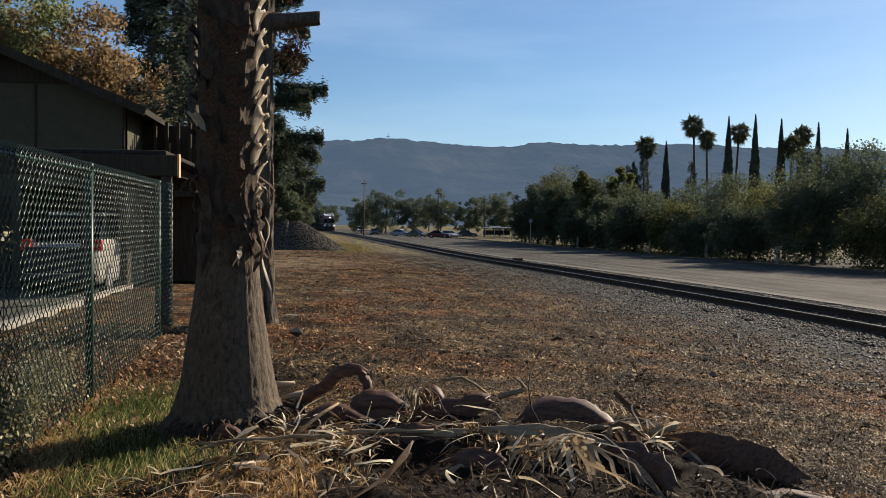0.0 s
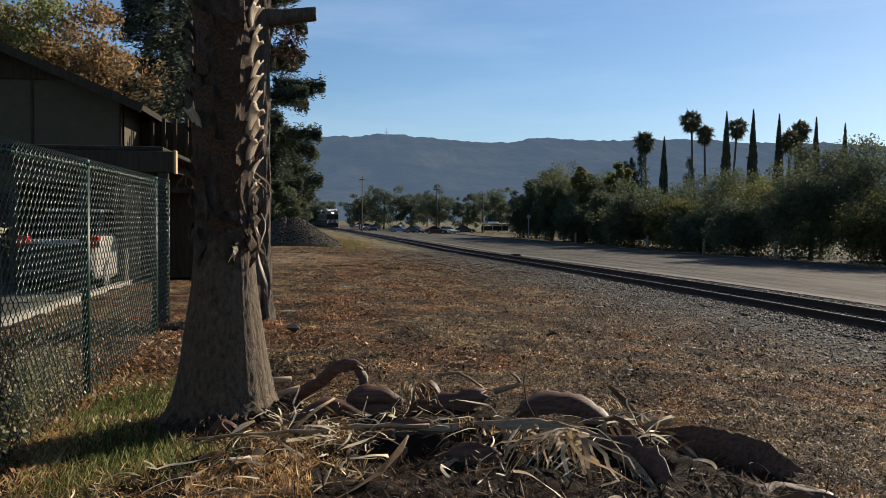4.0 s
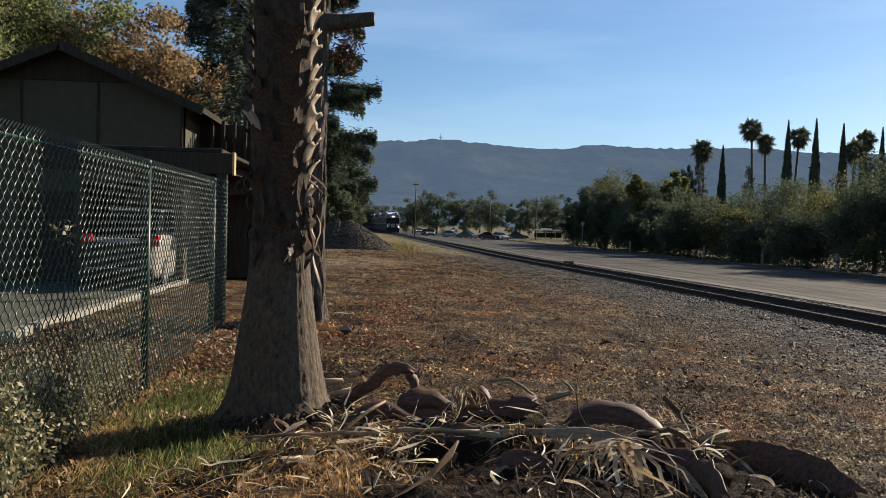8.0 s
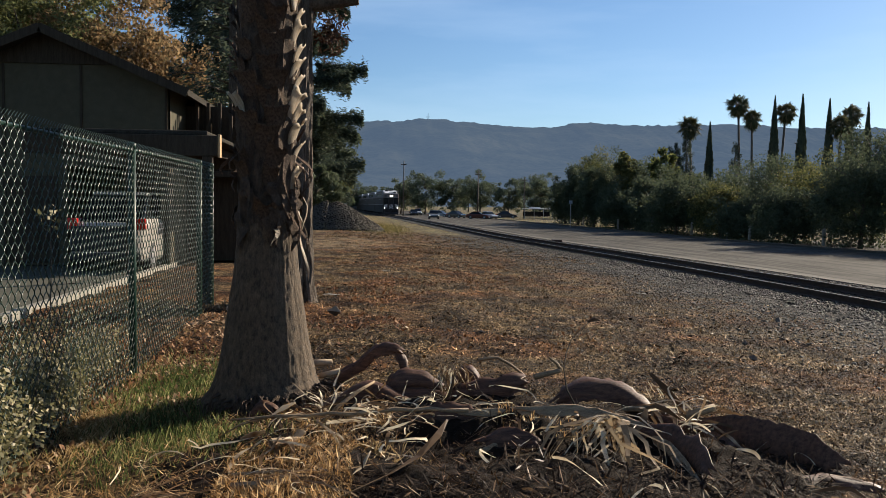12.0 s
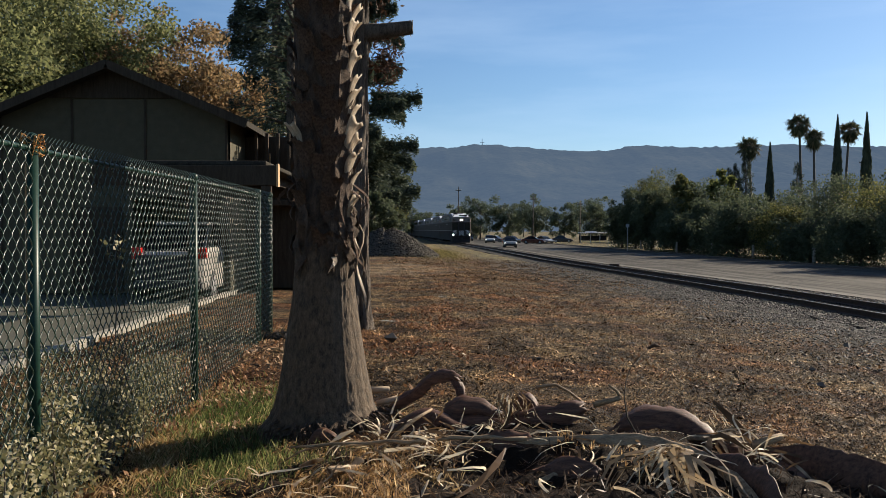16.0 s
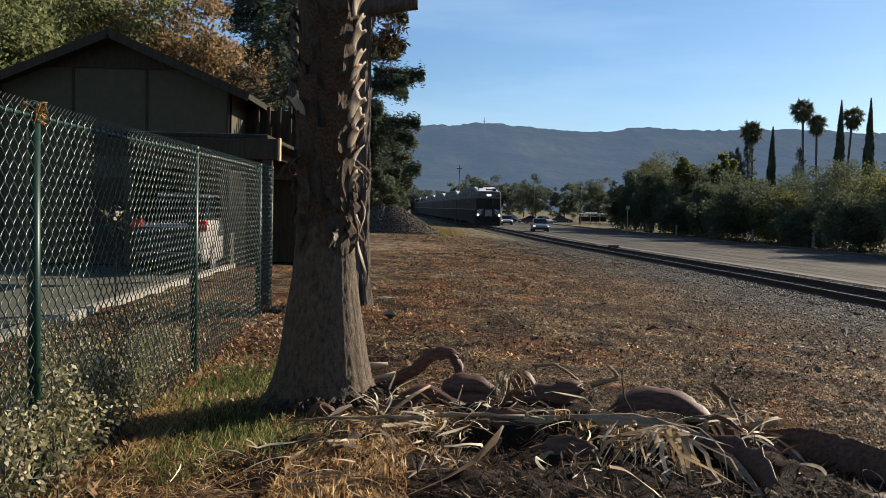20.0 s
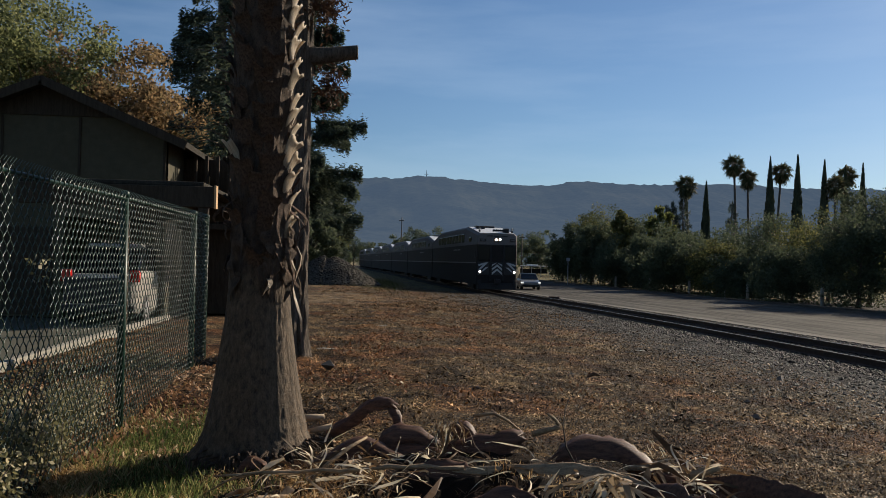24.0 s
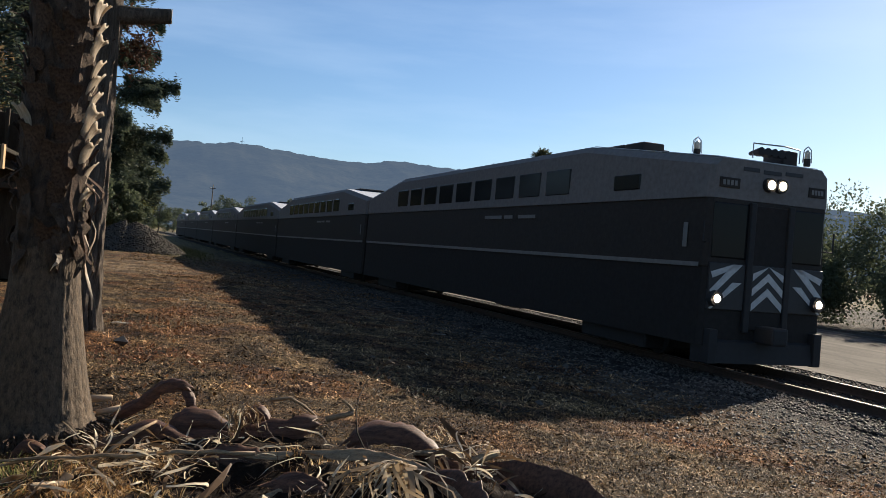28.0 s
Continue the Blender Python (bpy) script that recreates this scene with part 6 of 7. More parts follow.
def frond_stem(points, r, name="fallen_frond", lab="long dry bent palm frond stem across the heap", mat=None):
    pts = [Vector(p) for p in points]
    base = Vector((pts[0].x, pts[0].y, gz(pts[0].x, pts[0].y)))
    ob = make(name, tube([tuple(p - base) for p in pts], r, 8), mat or M_STEM, None, "", True)
    ob.matrix_basis = Matrix.Translation(base)
    return tagged(ob, lab, "palm debris", "fallen frond stems")


frond_stem([at(-0.94, 6.00, 0.19), at(-0.78, 6.01, 0.178), at(-0.60, 5.99, 0.182), at(-0.40, 6.00, 0.155), at(-0.22, 6.01, 0.158), at(-0.08, 6.00, 0.135), at(0.10, 5.99, 0.146), at(0.25, 6.00, 0.150), at(0.36, 6.01, 0.134), at(0.49, 6.00, 0.142), at(0.62, 5.97, 0.128), at(0.77, 5.95, 0.13)], [0.006, 0.011, 0.012, 0.015, 0.013, 0.018, 0.015, 0.019, 0.015, 0.018, 0.014, 0.018])
frond_stem([at(-1.02, 6.10, 0.05), at(-0.86, 6.08, 0.13), at(-0.66, 6.04, 0.17), at(-0.44, 6.02, 0.17)], [0.004, 0.008, 0.009, 0.006])
frond_stem([at(-0.30, 6.22, 0.02), at(-0.18, 6.34, 0.12), at(-0.02, 6.48, 0.20), at(0.10, 6.58, 0.24)], [0.013, 0.015, 0.014, 0.009])
frond_stem([at(-0.78, 5.10, 0.07), at(-0.47, 5.10, 0.05), at(-0.27, 5.06, 0.03), at(-0.13, 5.01, 0.02)], [0.008, 0.012, 0.013, 0.010])
frond_stem([at(1.00, 7.18, 0.27), at(1.17, 7.18, 0.30), at(1.29, 7.18, 0.24), at(1.40, 7.18, 0.16)], [0.016, 0.014, 0.012, 0.010])
frond_stem([at(1.40, 6.71, 0.23), at(1.52, 6.71, 0.27), at(1.62, 6.71, 0.30)], [0.026, 0.024, 0.022])
frond_stem([at(1.62, 6.71, 0.30), at(1.59, 6.71, 0.35), at(1.52, 6.71, 0.40)], [0.018, 0.012, 0.008])
frond_stem([at(2.35, 5.86, 0.16), at(2.46, 5.86, 0.20), at(2.57, 5.86, 0.24)], [0.030, 0.034, 0.026])
frond_stem([at(0.75, 5.29, 0.01), at(0.98, 5.48, 0.04), at(1.19, 5.67, 0.08)], [0.022, 0.024, 0.020])
frond_stem([at(-0.52, 8.13, 0.15), at(-0.42, 8.13, 0.14), at(-0.29, 8.13, 0.14)], [0.030, 0.034, 0.024], "wood_offcut", "short pale piece of split palm stem", M_CUT)
frond_stem([at(-0.39, 7.65, 0.11), at(-0.29, 7.65, 0.12), at(-0.20, 7.65, 0.14)], [0.024, 0.028, 0.024], "wood_offcut", "short pale piece of split palm stem", M_CUT)
frond_stem([at(0.04, 5.29, 0.07), at(0.21, 5.10, 0.03), at(0.36, 4.91, 0.01), at(0.51, 4.68, 0.01)], [0.004, 0.005, 0.005, 0.004], "twig", "thin dark dead twig lying over the heap", M_BROWN)
frond_stem([at(0.42, 4.58, 0.01), at(0.70, 4.77, 0.03), at(0.99, 4.91, 0.03)], [0.006, 0.006, 0.003], "twig", "thin dark dead twig lying over the heap", M_BROWN)
frond_stem([at(1.65, 5.76, 0.07), at(1.54, 5.86, 0.19), at(1.50, 6.00, 0.29), at(1.51, 6.14, 0.41), at(1.57, 6.33, 0.50), at(1.66, 6.52, 0.59), at(1.83, 6.61, 0.73)], [0.006, 0.006, 0.006, 0.005, 0.005, 0.004, 0.003], "twig", "thin dark twig curving up out of the heap", M_BROWN)
frond_stem([at(1.81, 6.61, 0.72), at(1.86, 6.61, 0.75), at(1.91, 6.61, 0.74)], [0.010, 0.018, 0.006], "dry_pod", "small dry seed head on a twig", M_SHEATH)
sheath([at(0.71, 5.95, 0.12), at(0.97, 5.91, 0.13), at(1.25, 5.86, 0.16), at(1.51, 5.81, 0.19), at(1.70, 5.76, 0.17), at(1.84, 5.62, 0.15), at(1.94, 5.43, 0.13), at(1.99, 5.15, 0.09), at(1.98, 4.82, 0.05), at(1.94, 4.49, 0.01)], 0.10, 0.012, -0.85, M_STEM, "fallen_frond", "long flat pale palm leaf stalk arching across the heap")



def build_strips():
    """Shredded frond blades: loose curling ribbons over the heap."""
    rnd = random.Random(21)
    pieces = []

    def curl(x, y, h, L, heading, rise, w, bend):
        pts, p, a, up = [], Vector(at(x, y, h)), heading, rise
        for k in range(8):
            pts.append(p.copy())
            p = p + Vector((math.cos(a) * math.cos(up), math.sin(a) * math.cos(up), math.sin(up))) * L / 7
            p.z = max(p.z, gz(p.x, p.y) + 0.01)
            a += bend * rnd.uniform(0.3, 1.4) / 7
            up -= rnd.uniform(-0.05, 0.28)
        ws = [w * (0.5 + 0.5 * math.sin(math.pi * (k + 1) / 9)) for k in range(8)]
        pieces.append(ribbon(pts, ws, (-math.sin(heading), math.cos(heading), rnd.uniform(-0.6, 0.6)), rnd.uniform(-2.2, 2.2)))
    for k in range(340):
        x, y, sx, sy = ((0.05, 6.15, 0.35, 0.35), (0.05, 6.15, 0.35, 0.35), (1.0, 5.95, 0.40, 0.25), (1.6, 5.2, 0.45, 0.40), (2.3, 5.75, 0.35, 0.35), (-0.4, 5.6, 0.5, 0.5), (0.7, 5.6, 1.1, 0.7))[k % 7]
        x, y = rnd.gauss(x, sx), rnd.gauss(y, sy)
        if y < 4.2 or x < -1.7 or x > 3.2:
            continue
        if math.hypot(x - 0.62, y - 5.45) < 0.42 or math.hypot(x - 2.0, y - 5.1) < 0.40:
            continue
        h = rnd.uniform(0.02, 0.15) * (1 if y > 5 else 0.5)
        curl(x, y, h, rnd.uniform(0.10, 0.46), rnd.uniform(0, 6.3), rnd.uniform(-0.2, 0.5), 0.004 + 0.024 * rnd.random() ** 2.2, rnd.uniform(-2.4, 2.4))
    for k in range(64):
        x, y = ((rnd.gauss(0.08, 0.17), rnd.gauss(5.75, 0.28)), (rnd.gauss(-0.35, 0.22), rnd.gauss(6.5, 0.3)), (rnd.gauss(1.25, 0.15), rnd.gauss(5.75, 0.2)))[k % 3 if k % 4 else 0]
        curl(x, y, rnd.uniform(0.05, 0.17), rnd.uniform(0.10, 0.26), rnd.uniform(0, 6.3), rnd.uniform(-0.3, 0.9), rnd.uniform(0.008, 0.022), rnd.uniform(-6, 6))
    for x, y, n in ((2.4, 5.9, 24), (-0.2, 6.2, 16), (2.6, 6.9, 10)):
        for k in range(n):
            curl(x + rnd.gauss(0, 0.16), y + rnd.gauss(0, 0.12), rnd.uniform(0.03, 0.16), rnd.uniform(0.15, 0.42), rnd.uniform(0, 6.3), rnd.uniform(-0.6, 1.2), rnd.uniform(0.005, 0.022), rnd.uniform(-2, 2))
    return tagged(make("shredded_fronds", join(*pieces), M_STRIP), "bleached shredded palm frond strips in a tangled heap", "palm debris", "", "stuff")


build_strips()

def loose_blade(pts, w, twist):
    """A single pale blade that sticks out of the heap."""
    o = Vector((pts[0][0], pts[0][1], gz(pts[0][0], pts[0][1])))
    s = make("dry_frond", ribbon([tuple(Vector(p) - o) for p in pts], [w * 0.5] + [w] * (len(pts) - 2) + [w * 0.3], (0.8, 0.2, 0.5), twist, 0.004), M_STRIP)
    s.matrix_basis = Matrix.Translation(o)
    return tagged(s, "pale curled palm frond blade sticking out of the heap", "palm debris", "loose frond blades")


loose_blade([at(-0.12, 4.46, 0.07), at(0.17, 4.77, 0.08), at(0.35, 5.01, 0.10), at(0.49, 5.24, 0.16), at(0.57, 5.48, 0.19)], 0.045, 1.2)
loose_blade([at(2.26, 6.38, 0.37), at(2.37, 6.33, 0.26), at(2.45, 6.28, 0.17), at(2.51, 6.24, 0.13)], 0.050, 1.0)
loose_blade([at(1.83, 5.48, 0.04), at(1.92, 5.62, 0.10), at(1.98, 5.67, 0.19), at(2.01, 5.72, 0.24)], 0.055, 0.8)
loose_blade([at(1.99, 5.67, 0.25), at(2.06, 5.67, 0.27), at(2.13, 5.62, 0.25), at(2.21, 5.58, 0.20)], 0.035, 1.0)
loose_blade([at(2.11, 5.62, 0.16), at(2.15, 5.48, 0.10), at(2.14, 5.29, 0.07)], 0.030, 0.6)
loose_blade([at(2.40, 5.58, 0.11), at(2.43, 5.34, 0.07), at(2.47, 5.20, 0.05), at(2.57, 5.10, 0.07)], 0.034, 1.4)
loose_blade([at(2.48, 5.67, 0.15), at(2.53, 5.48, 0.11), at(2.54, 5.29, 0.07)], 0.022, 1.0)
loose_blade([at(2.56, 4.49, 0.08), at(2.74, 4.54, 0.09), at(2.81, 4.49, 0.10), at(2.86, 4.39, 0.07)], 0.024, 0.8)
loose_blade([at(2.38, 4.82, 0.05), at(2.37, 4.68, 0.02), at(2.36, 4.58, 0.01)], 0.040, 0.8)
loose_blade([at(-0.28, 6.33, 0.07), at(-0.19, 6.38, 0.13), at(-0.10, 6.43, 0.19)], 0.040, 0.8)
loose_blade([at(-0.66, 6.14, 0.15), at(-0.57, 6.14, 0.20), at(-0.48, 6.14, 0.23)], 0.045, 0.9)
loose_blade([at(-0.58, 6.19, 0.22), at(-0.45, 6.14, 0.19), at(-0.36, 6.05, 0.13)], 0.018, 0.9)
loose_blade([at(-0.81, 5.67, 0.13), at(-0.73, 5.72, 0.14), at(-0.65, 5.72, 0.15)], 0.050, 0.9)
loose_blade([at(-0.45, 5.67, 0.11), at(-0.42, 5.67, 0.13), at(-0.37, 5.67, 0.12)], 0.060, 0.6)
loose_blade([at(-0.31, 5.86, 0.15), at(-0.19, 5.67, 0.10), at(-0.14, 5.48, 0.06), at(-0.18, 5.39, 0.03)], 0.022, 1.2)
loose_blade([at(-0.06, 4.82, 0.07), at(0.01, 4.91, 0.09), at(0.06, 5.01, 0.15)], 0.025, 1.0)
loose_blade([at(1.68, 5.76, 0.16), at(1.73, 5.67, 0.11), at(1.75, 5.48, 0.06)], 0.015, 0.6)
loose_blade([at(0.58, 6.33, 0.07), at(0.67, 6.38, 0.14), at(0.73, 6.47, 0.32)], 0.022, 0.7)


def dead_fan(x, y, h, heading, spread, reach, count, seed, width=0.04, mat=None, lab="withered pale palm frond with limp torn blades", crumple=0.012):
    """A withered fan frond: a short stalk and a mop of limp blades, each a part."""
    rnd = random.Random(seed)
    f = thing("dead_frond", lab, "palm debris", pose(x, y, gz(x, y)), "withered fan fronds")
    part("stalk", tube([(-math.cos(heading) * 0.3, -math.sin(heading) * 0.3, h * 0.6), (0, 0, h)], [0.02, 0.03], 6), M_STEM, f)
    for k in range(count):
        a = heading + spread * (2 * k / max(count - 1, 1) - 1) + rnd.gauss(0, 0.42)
        L = reach * rnd.uniform(0.35, 1.1)
        d = Vector((math.cos(a), math.sin(a), 0))
        pts, sag, lift, sway = [], rnd.uniform(0.7, 1.3), rnd.uniform(-0.03, 0.09), rnd.uniform(-0.5, 0.5)
        root = Vector((rnd.gauss(0, 0.05), rnd.gauss(0, 0.05), rnd.gauss(0, 0.02)))
        for q in range(7):
            t = q / 6
            z = h + lift * math.sin(math.pi * min(t * 1.1, 1)) - h * sag * t ** 1.4
            pts.append(root + d * L * t + Vector((-d.y, d.x, 0)) * sway * math.sin(2.5 * t) * L + Vector((rnd.gauss(0, crumple * t), rnd.gauss(0, crumple * t), max(z + rnd.gauss(0, crumple * t), 0.015))))
        w = width * rnd.uniform(0.3, 1.0)
        part("blade", ribbon([tuple(p) for p in pts], [w * 0.5, w, w, w * 0.9, w * 0.75, w * 0.5, 0.006], (-d.y, d.x, 0.3), rnd.uniform(-1.6, 1.6)), mat or M_STRIP, f)
    return f


dead_fan(1.70, 5.45, 0.20, 4.0, 0.48, 0.75, 46, 1, 0.042, M_FAN, "withered pale palm frond with limp torn blades", 0.035)
dead_fan(0.73, 6.80, 0.28, 4.5, 1.5, 0.19, 40, 2, 0.018, crumple=0.045)
dead_fan(2.25, 6.15, 0.14, 5.4, 0.6, 0.75, 16, 3, 0.04)
dead_fan(-0.05, 6.3, 0.11, 4.4, 1.2, 0.5, 13, 4, 0.034)
dead_fan(-0.6, 5.6, 0.10, 4.0, 1.4, 0.45, 18, 6, 0.03)


for q, (x, y, a) in enumerate(((-1.3, 4.72, 0.12), (-0.45, 4.85, -0.1))):
    dead_fan(x, y, 0.06, a, 0.16, 1.05, 60, 20 + q, 0.015, M_DRYBLADE, "flattened brown palm frond lying in the litter")


# mound of old fronds under the strips, near black to paint the shade
def tangle_at(x, y):
    """A matted lump of shredded fronds on the sunny side of the pit."""
    a, b = 0.6 * (x - 1.16) - 0.8 * (y - 5.78), 0.8 * (x - 1.16) + 0.6 * (y - 5.78)
    return 0.10 * math.exp(-(a / 0.42) ** 4 - (b / (0.13 if b < 0 else 0.26)) ** 2) * (1 + 0.3 * noise.noise((x * 6, y * 6, 8)))


def build_mound():
    V, n = [], 110
    xs, ys = np.linspace(-1.7, 3.3, n), np.linspace(4.2, 7.0, n)
    for y in ys:
        for x in xs:
            r = math.hypot((x - 1.0) / 2.3, (y - 5.5) / 1.45)
            h = 0.07 * max(0, 1 - r) ** 0.7 * (0.75 + 0.6 * noise.noise((x * 2.4, y * 2.4, 0))) + 0.035 * noise.noise((x * 7, y * 7, 1)) * (r < 1) + 0.02 * noise.noise((x * 16, y * 16, 4)) * (r < 1)
            # two steep banks of matted fronds that keep hollows in shade
            for x0, x1, yc, k, top in ((0.25, 1.00, 5.90, -0.05, 0.10), (1.50, 2.55, 5.62, -0.45, 0.11)):
                q = min(max((x - x0) / 0.2, 0), 1) * min(max((x1 - x) / 0.2, 0), 1)
                g = y - yc - k * (x - x0) - 0.06 * noise.noise((x * 4, 2, 7))
                h += top * q * math.exp(-(g / (0.10 if g < 0 else 0.24)) ** 2) * (0.8 + 0.5 * noise.noise((x * 7, y * 3, 2)))
            V.append((x, y, gz(x, y) + lumps_at(x, y) + h + tangle_at(x, y) + 0.012 - (0.09 if r > 1 else 0)))
    F = [(j * n + i, j * n + i + 1, (j + 1) * n + i + 1, (j + 1) * n + i) for j in range(n - 1) for i in range(n - 1)]
    return tagged(make("frond_mound", (V, F), M_FROND_SHADE, None, "", True), "low mound of palm fronds coloured near black for shade", "palm debris")


build_mound()


# ---- ground litter ----
rng1 = np.random.default_rng(77)


def scatter(n, x0, x1, y0, y1, keep=None):
    """Places on the ground, closer together near the path's side of the stretch."""
    x = rng1.uniform(x0, x1, n)
    y = y0 + (y1 - y0) * rng1.uniform(0, 1, n) ** 1.6
    if keep is not None:
        k = keep(x, y)
        x, y = x[k], y[k]
    z = np.array([ground_z(a, b) + lumps_at(a, b) for a, b in zip(x, y)])
    return np.stack([x, y, z], 1)


def flat_chips(P, size, long, tilt, lift=0.006):
    n = len(P)
    a = rng1.uniform(0, 2 * math.pi, n)
    t = rng1.normal(size=n) * tilt
    d = np.stack([np.cos(a) * np.cos(t), np.sin(a) * np.cos(t), np.sin(t)], 1)
    w = np.stack([-np.sin(a), np.cos(a), rng1.normal(size=n) * tilt], 1)
    s = size * rng1.uniform(0.4, 1.6, n)[:, None]
    P = P + [0, 0, lift] + np.stack([0 * t, 0 * t, np.abs(np.sin(t)) * s[:, 0] * long / 2], 1)
    return quads(P, d * s * long / 2, w * s / 2)


def u_of(x, y):
    return x - (12.1 - 0.0362 * y - 0.0000495 * y * y)


def off_heap(x, y):
    """The share of litter that lies free of the heap of fronds."""
    return np.where(((x - 1.15) / 2.0) ** 2 + ((y - 5.0) / 1.35) ** 2 < 1, 0.06, 1.0)


def drifts(x, y):
    """Chips gather in drifts and leave bare dark soil between, further along the verge."""
    q = np.array([noise.noise((a * 1.5, b * 0.9, 6)) + 0.6 * noise.noise((a * 4.2, b * 2.6, 7)) for a, b in zip(x, y)])
    return np.where(y < 8.5, 1.0, np.clip(0.72 + 1.5 * q, 0.10, 1.0))


P = scatter(330000, -2.2, 9.5, 4.0, 40, lambda x, y: rng1.random(len(x)) < off_heap(x, y) * drifts(x, y) * np.clip((-u_of(x, y) - 2.3 - 0.052 * y) / 3.0, 0.03, 1) * np.where(x < -1.2, 0.35, 1))
V, F = flat_chips(P, 0.0062, 4.8, 0.45)
array_part("wood_chips", V, F, M_CHIP, None, "scattered brown wood chips over the dirt verge", "stuff", "wood chips")
P = scatter(52000, 2.0, 7.2, 4.4, 10.5, lambda x, y: rng1.random(len(x)) < off_heap(x, y) * np.clip((-u_of(x, y) - 4.2) / 2.0, 0, 1) * np.clip((10.5 - y) / 2.5, 0, 1))
V, F = flat_chips(P, 0.0068, 4.6, 0.5)
array_part("wood_chips", V, F, M_CHIP, None, "fresh tan wood chips strewn beside the frond heap", "stuff", "wood chips")
P = scatter(42000, 1.0, 11.5, 4.5, 42, lambda x, y: (u_of(x, y) > -9.5) & (u_of(x, y) < -0.85) & (rng1.random(len(x)) < np.clip((u_of(x, y) + 6.3 + 0.052 * y) / 4.0, 0, 1)))
P[:, 2] = np.where(u_of(P[:, 0], P[:, 1]) > -1.95, RAIL_Z - 0.16 - np.vectorize(sag)(P[:, 1]), P[:, 2])
V, F = stones(rng1, P, 0.027)
array_part("loose_gravel", V, F, M_STONE, None, "loose grey crushed stone beside the rails", "stuff", "gravel")
P = scatter(38000, 5.0, 15.0, 4.5, 60, lambda x, y: (u_of(x, y) > -2.05) & (u_of(x, y) < 2.5) & (np.abs(np.abs(u_of(x, y)) - 0.7525) > 0.09))
P[:, 2] = RAIL_Z - 0.155 - 0.008 * (u_of(P[:, 0], P[:, 1]) > 0) - np.vectorize(sag)(P[:, 1])
IN = np.abs(u_of(P[:, 0], P[:, 1])) < 0.75
V, F = stones(rng1, P[IN], 0.03)
array_part("oily_ballast", V, F, M_OILY, None, "oil-darkened stones between the rails", "stuff", "ballast")
V, F = stones(rng1, P[~IN], 0.03)
array_part("track_ballast", V, F, M_STONE, None, "grey crushed-stone ballast filling the track bed", "stuff", "ballast")
P = scatter(42000, -0.9, 8.5, 9.0, 36, lambda x, y: rng1.random(len(x)) < np.clip((-u_of(x, y) - 2.0 - 0.052 * y) / 3.0, 0.03, 1) * np.array([0.5 + 0.9 * noise.noise((a * 0.9, b * 0.5, 8)) for a, b in zip(x, y)]))
V, F = flat_chips(P, 0.0145, 3.6, 0.45, 0.008)
array_part("bark_mulch", V, F, M_CHIP, None, "coarse sunlit bark mulch further along the verge", "stuff", "bark mulch")
P = scatter(4200, -0.9, 8.0, 7.0, 34, lambda x, y: (u_of(x, y) < -3.0) & (np.sin(x * 1.7 + 2) * np.sin(y * 0.9) > -0.2))
V, F = flat_chips(P, 0.032, 2.4, 0.32, 0.014)
array_part("bark_chunks", V, F, M_CLOD, None, "dark bark chunks lying on the mulch", "stuff", "bark")
P = scatter(9000, -2.0, 9.0, 30, 62, lambda x, y: (u_of(x, y) < -2.5) & (((x + 1.0) * 0.42) ** 2 + ((y - 36.0) * 0.16) ** 2 > 1.1))
V, F = stones(rng1, P, 0.032, 0.7)
array_part("far_mulch", V, F, M_CLOD, None, "rough brown mulch further down the verge", "stuff", "mulch")
P = np.concatenate([scatter(4200, -1.2, 0.6, 9.0, 17.0), scatter(5000, 0.2, 4.2, 17.0, 36.0), scatter(900, 1.0, 4.0, 8.0, 13.0)])
P = P[np.array([noise.noise((a * 0.7, b * 0.45, 3.3)) > 0.05 for a, b in P[:, :2]])]
V, F = flat_chips(P, 0.022, 2.6, 0.45, 0.010)
array_part("red_bark_litter", V, F, M_RED_BARK, None, "drifts of red-brown bark and dry leaves on the mulch", "stuff", "bark")
P = scatter(6500, -2.9, 0.4, 7.4, 14.0, lambda x, y: rng1.random(len(x)) < np.where(x < -1.3, 1, 0.12))
Q = scatter(5200, -4.7, -1.9, 4.2, 13.0)
P = np.concatenate([P, Q])
V, F = flat_chips(P, 0.028, 1.7, 0.6)
array_part("fallen_leaves", V, F, M_LITTER, None, "dry orange-brown leaves along the fence", "stuff", "leaf litter")
P = scatter(46000, -0.8, 9.0, 6.2, 30, lambda x, y: rng1.random(len(x)) < np.clip((-u_of(x, y) - 2.5) / 3.0, 0.05, 1))
V, F = stones(rng1, P, 0.0105, 0.8)
array_part("mulch", V, F, M_CLOD, None, "lumpy brown mulch and clods on the verge", "stuff", "mulch")
P = scatter(17000, -1.9, 3.2, 4.2, 6.8, lambda x, y: rng1.random(len(x)) < np.where((x > -0.05) & (y > 4.3), 0.05, 1))
V, F = flat_chips(P, 0.0045, 17.0, 0.4, 0.015)
array_part("straw", V, F, M_STRAW, None, "dry golden straw and shreds round the frond heap", "stuff", "straw")
P = np.concatenate([scatter(8000, -0.85, -0.05, 4.45, 5.75), scatter(1500, -0.5, 0.25, 5.6, 6.3)])
V, F = flat_chips(P, 0.0055, 12.0, 0.55, 0.035)
array_part("golden_straw", V, F, M_STRAW, None, "heaped golden straw beside the palm's foot", "stuff", "straw")
P = scatter(2600, 0.9, 1.75, 5.2, 6.3)
P[:, 2] += [tangle_at(a, b) for a, b in P[:, :2]]
P = P[np.array([tangle_at(a, b) for a, b in P[:, :2]]) > 0.02]
V, F = flat_chips(P, 0.0055, 13.0, 0.7, 0.02)
array_part("frond_shreds", V, F, M_STRAW, None, "straw-coloured shreds matted on the heap", "stuff", "palm debris")
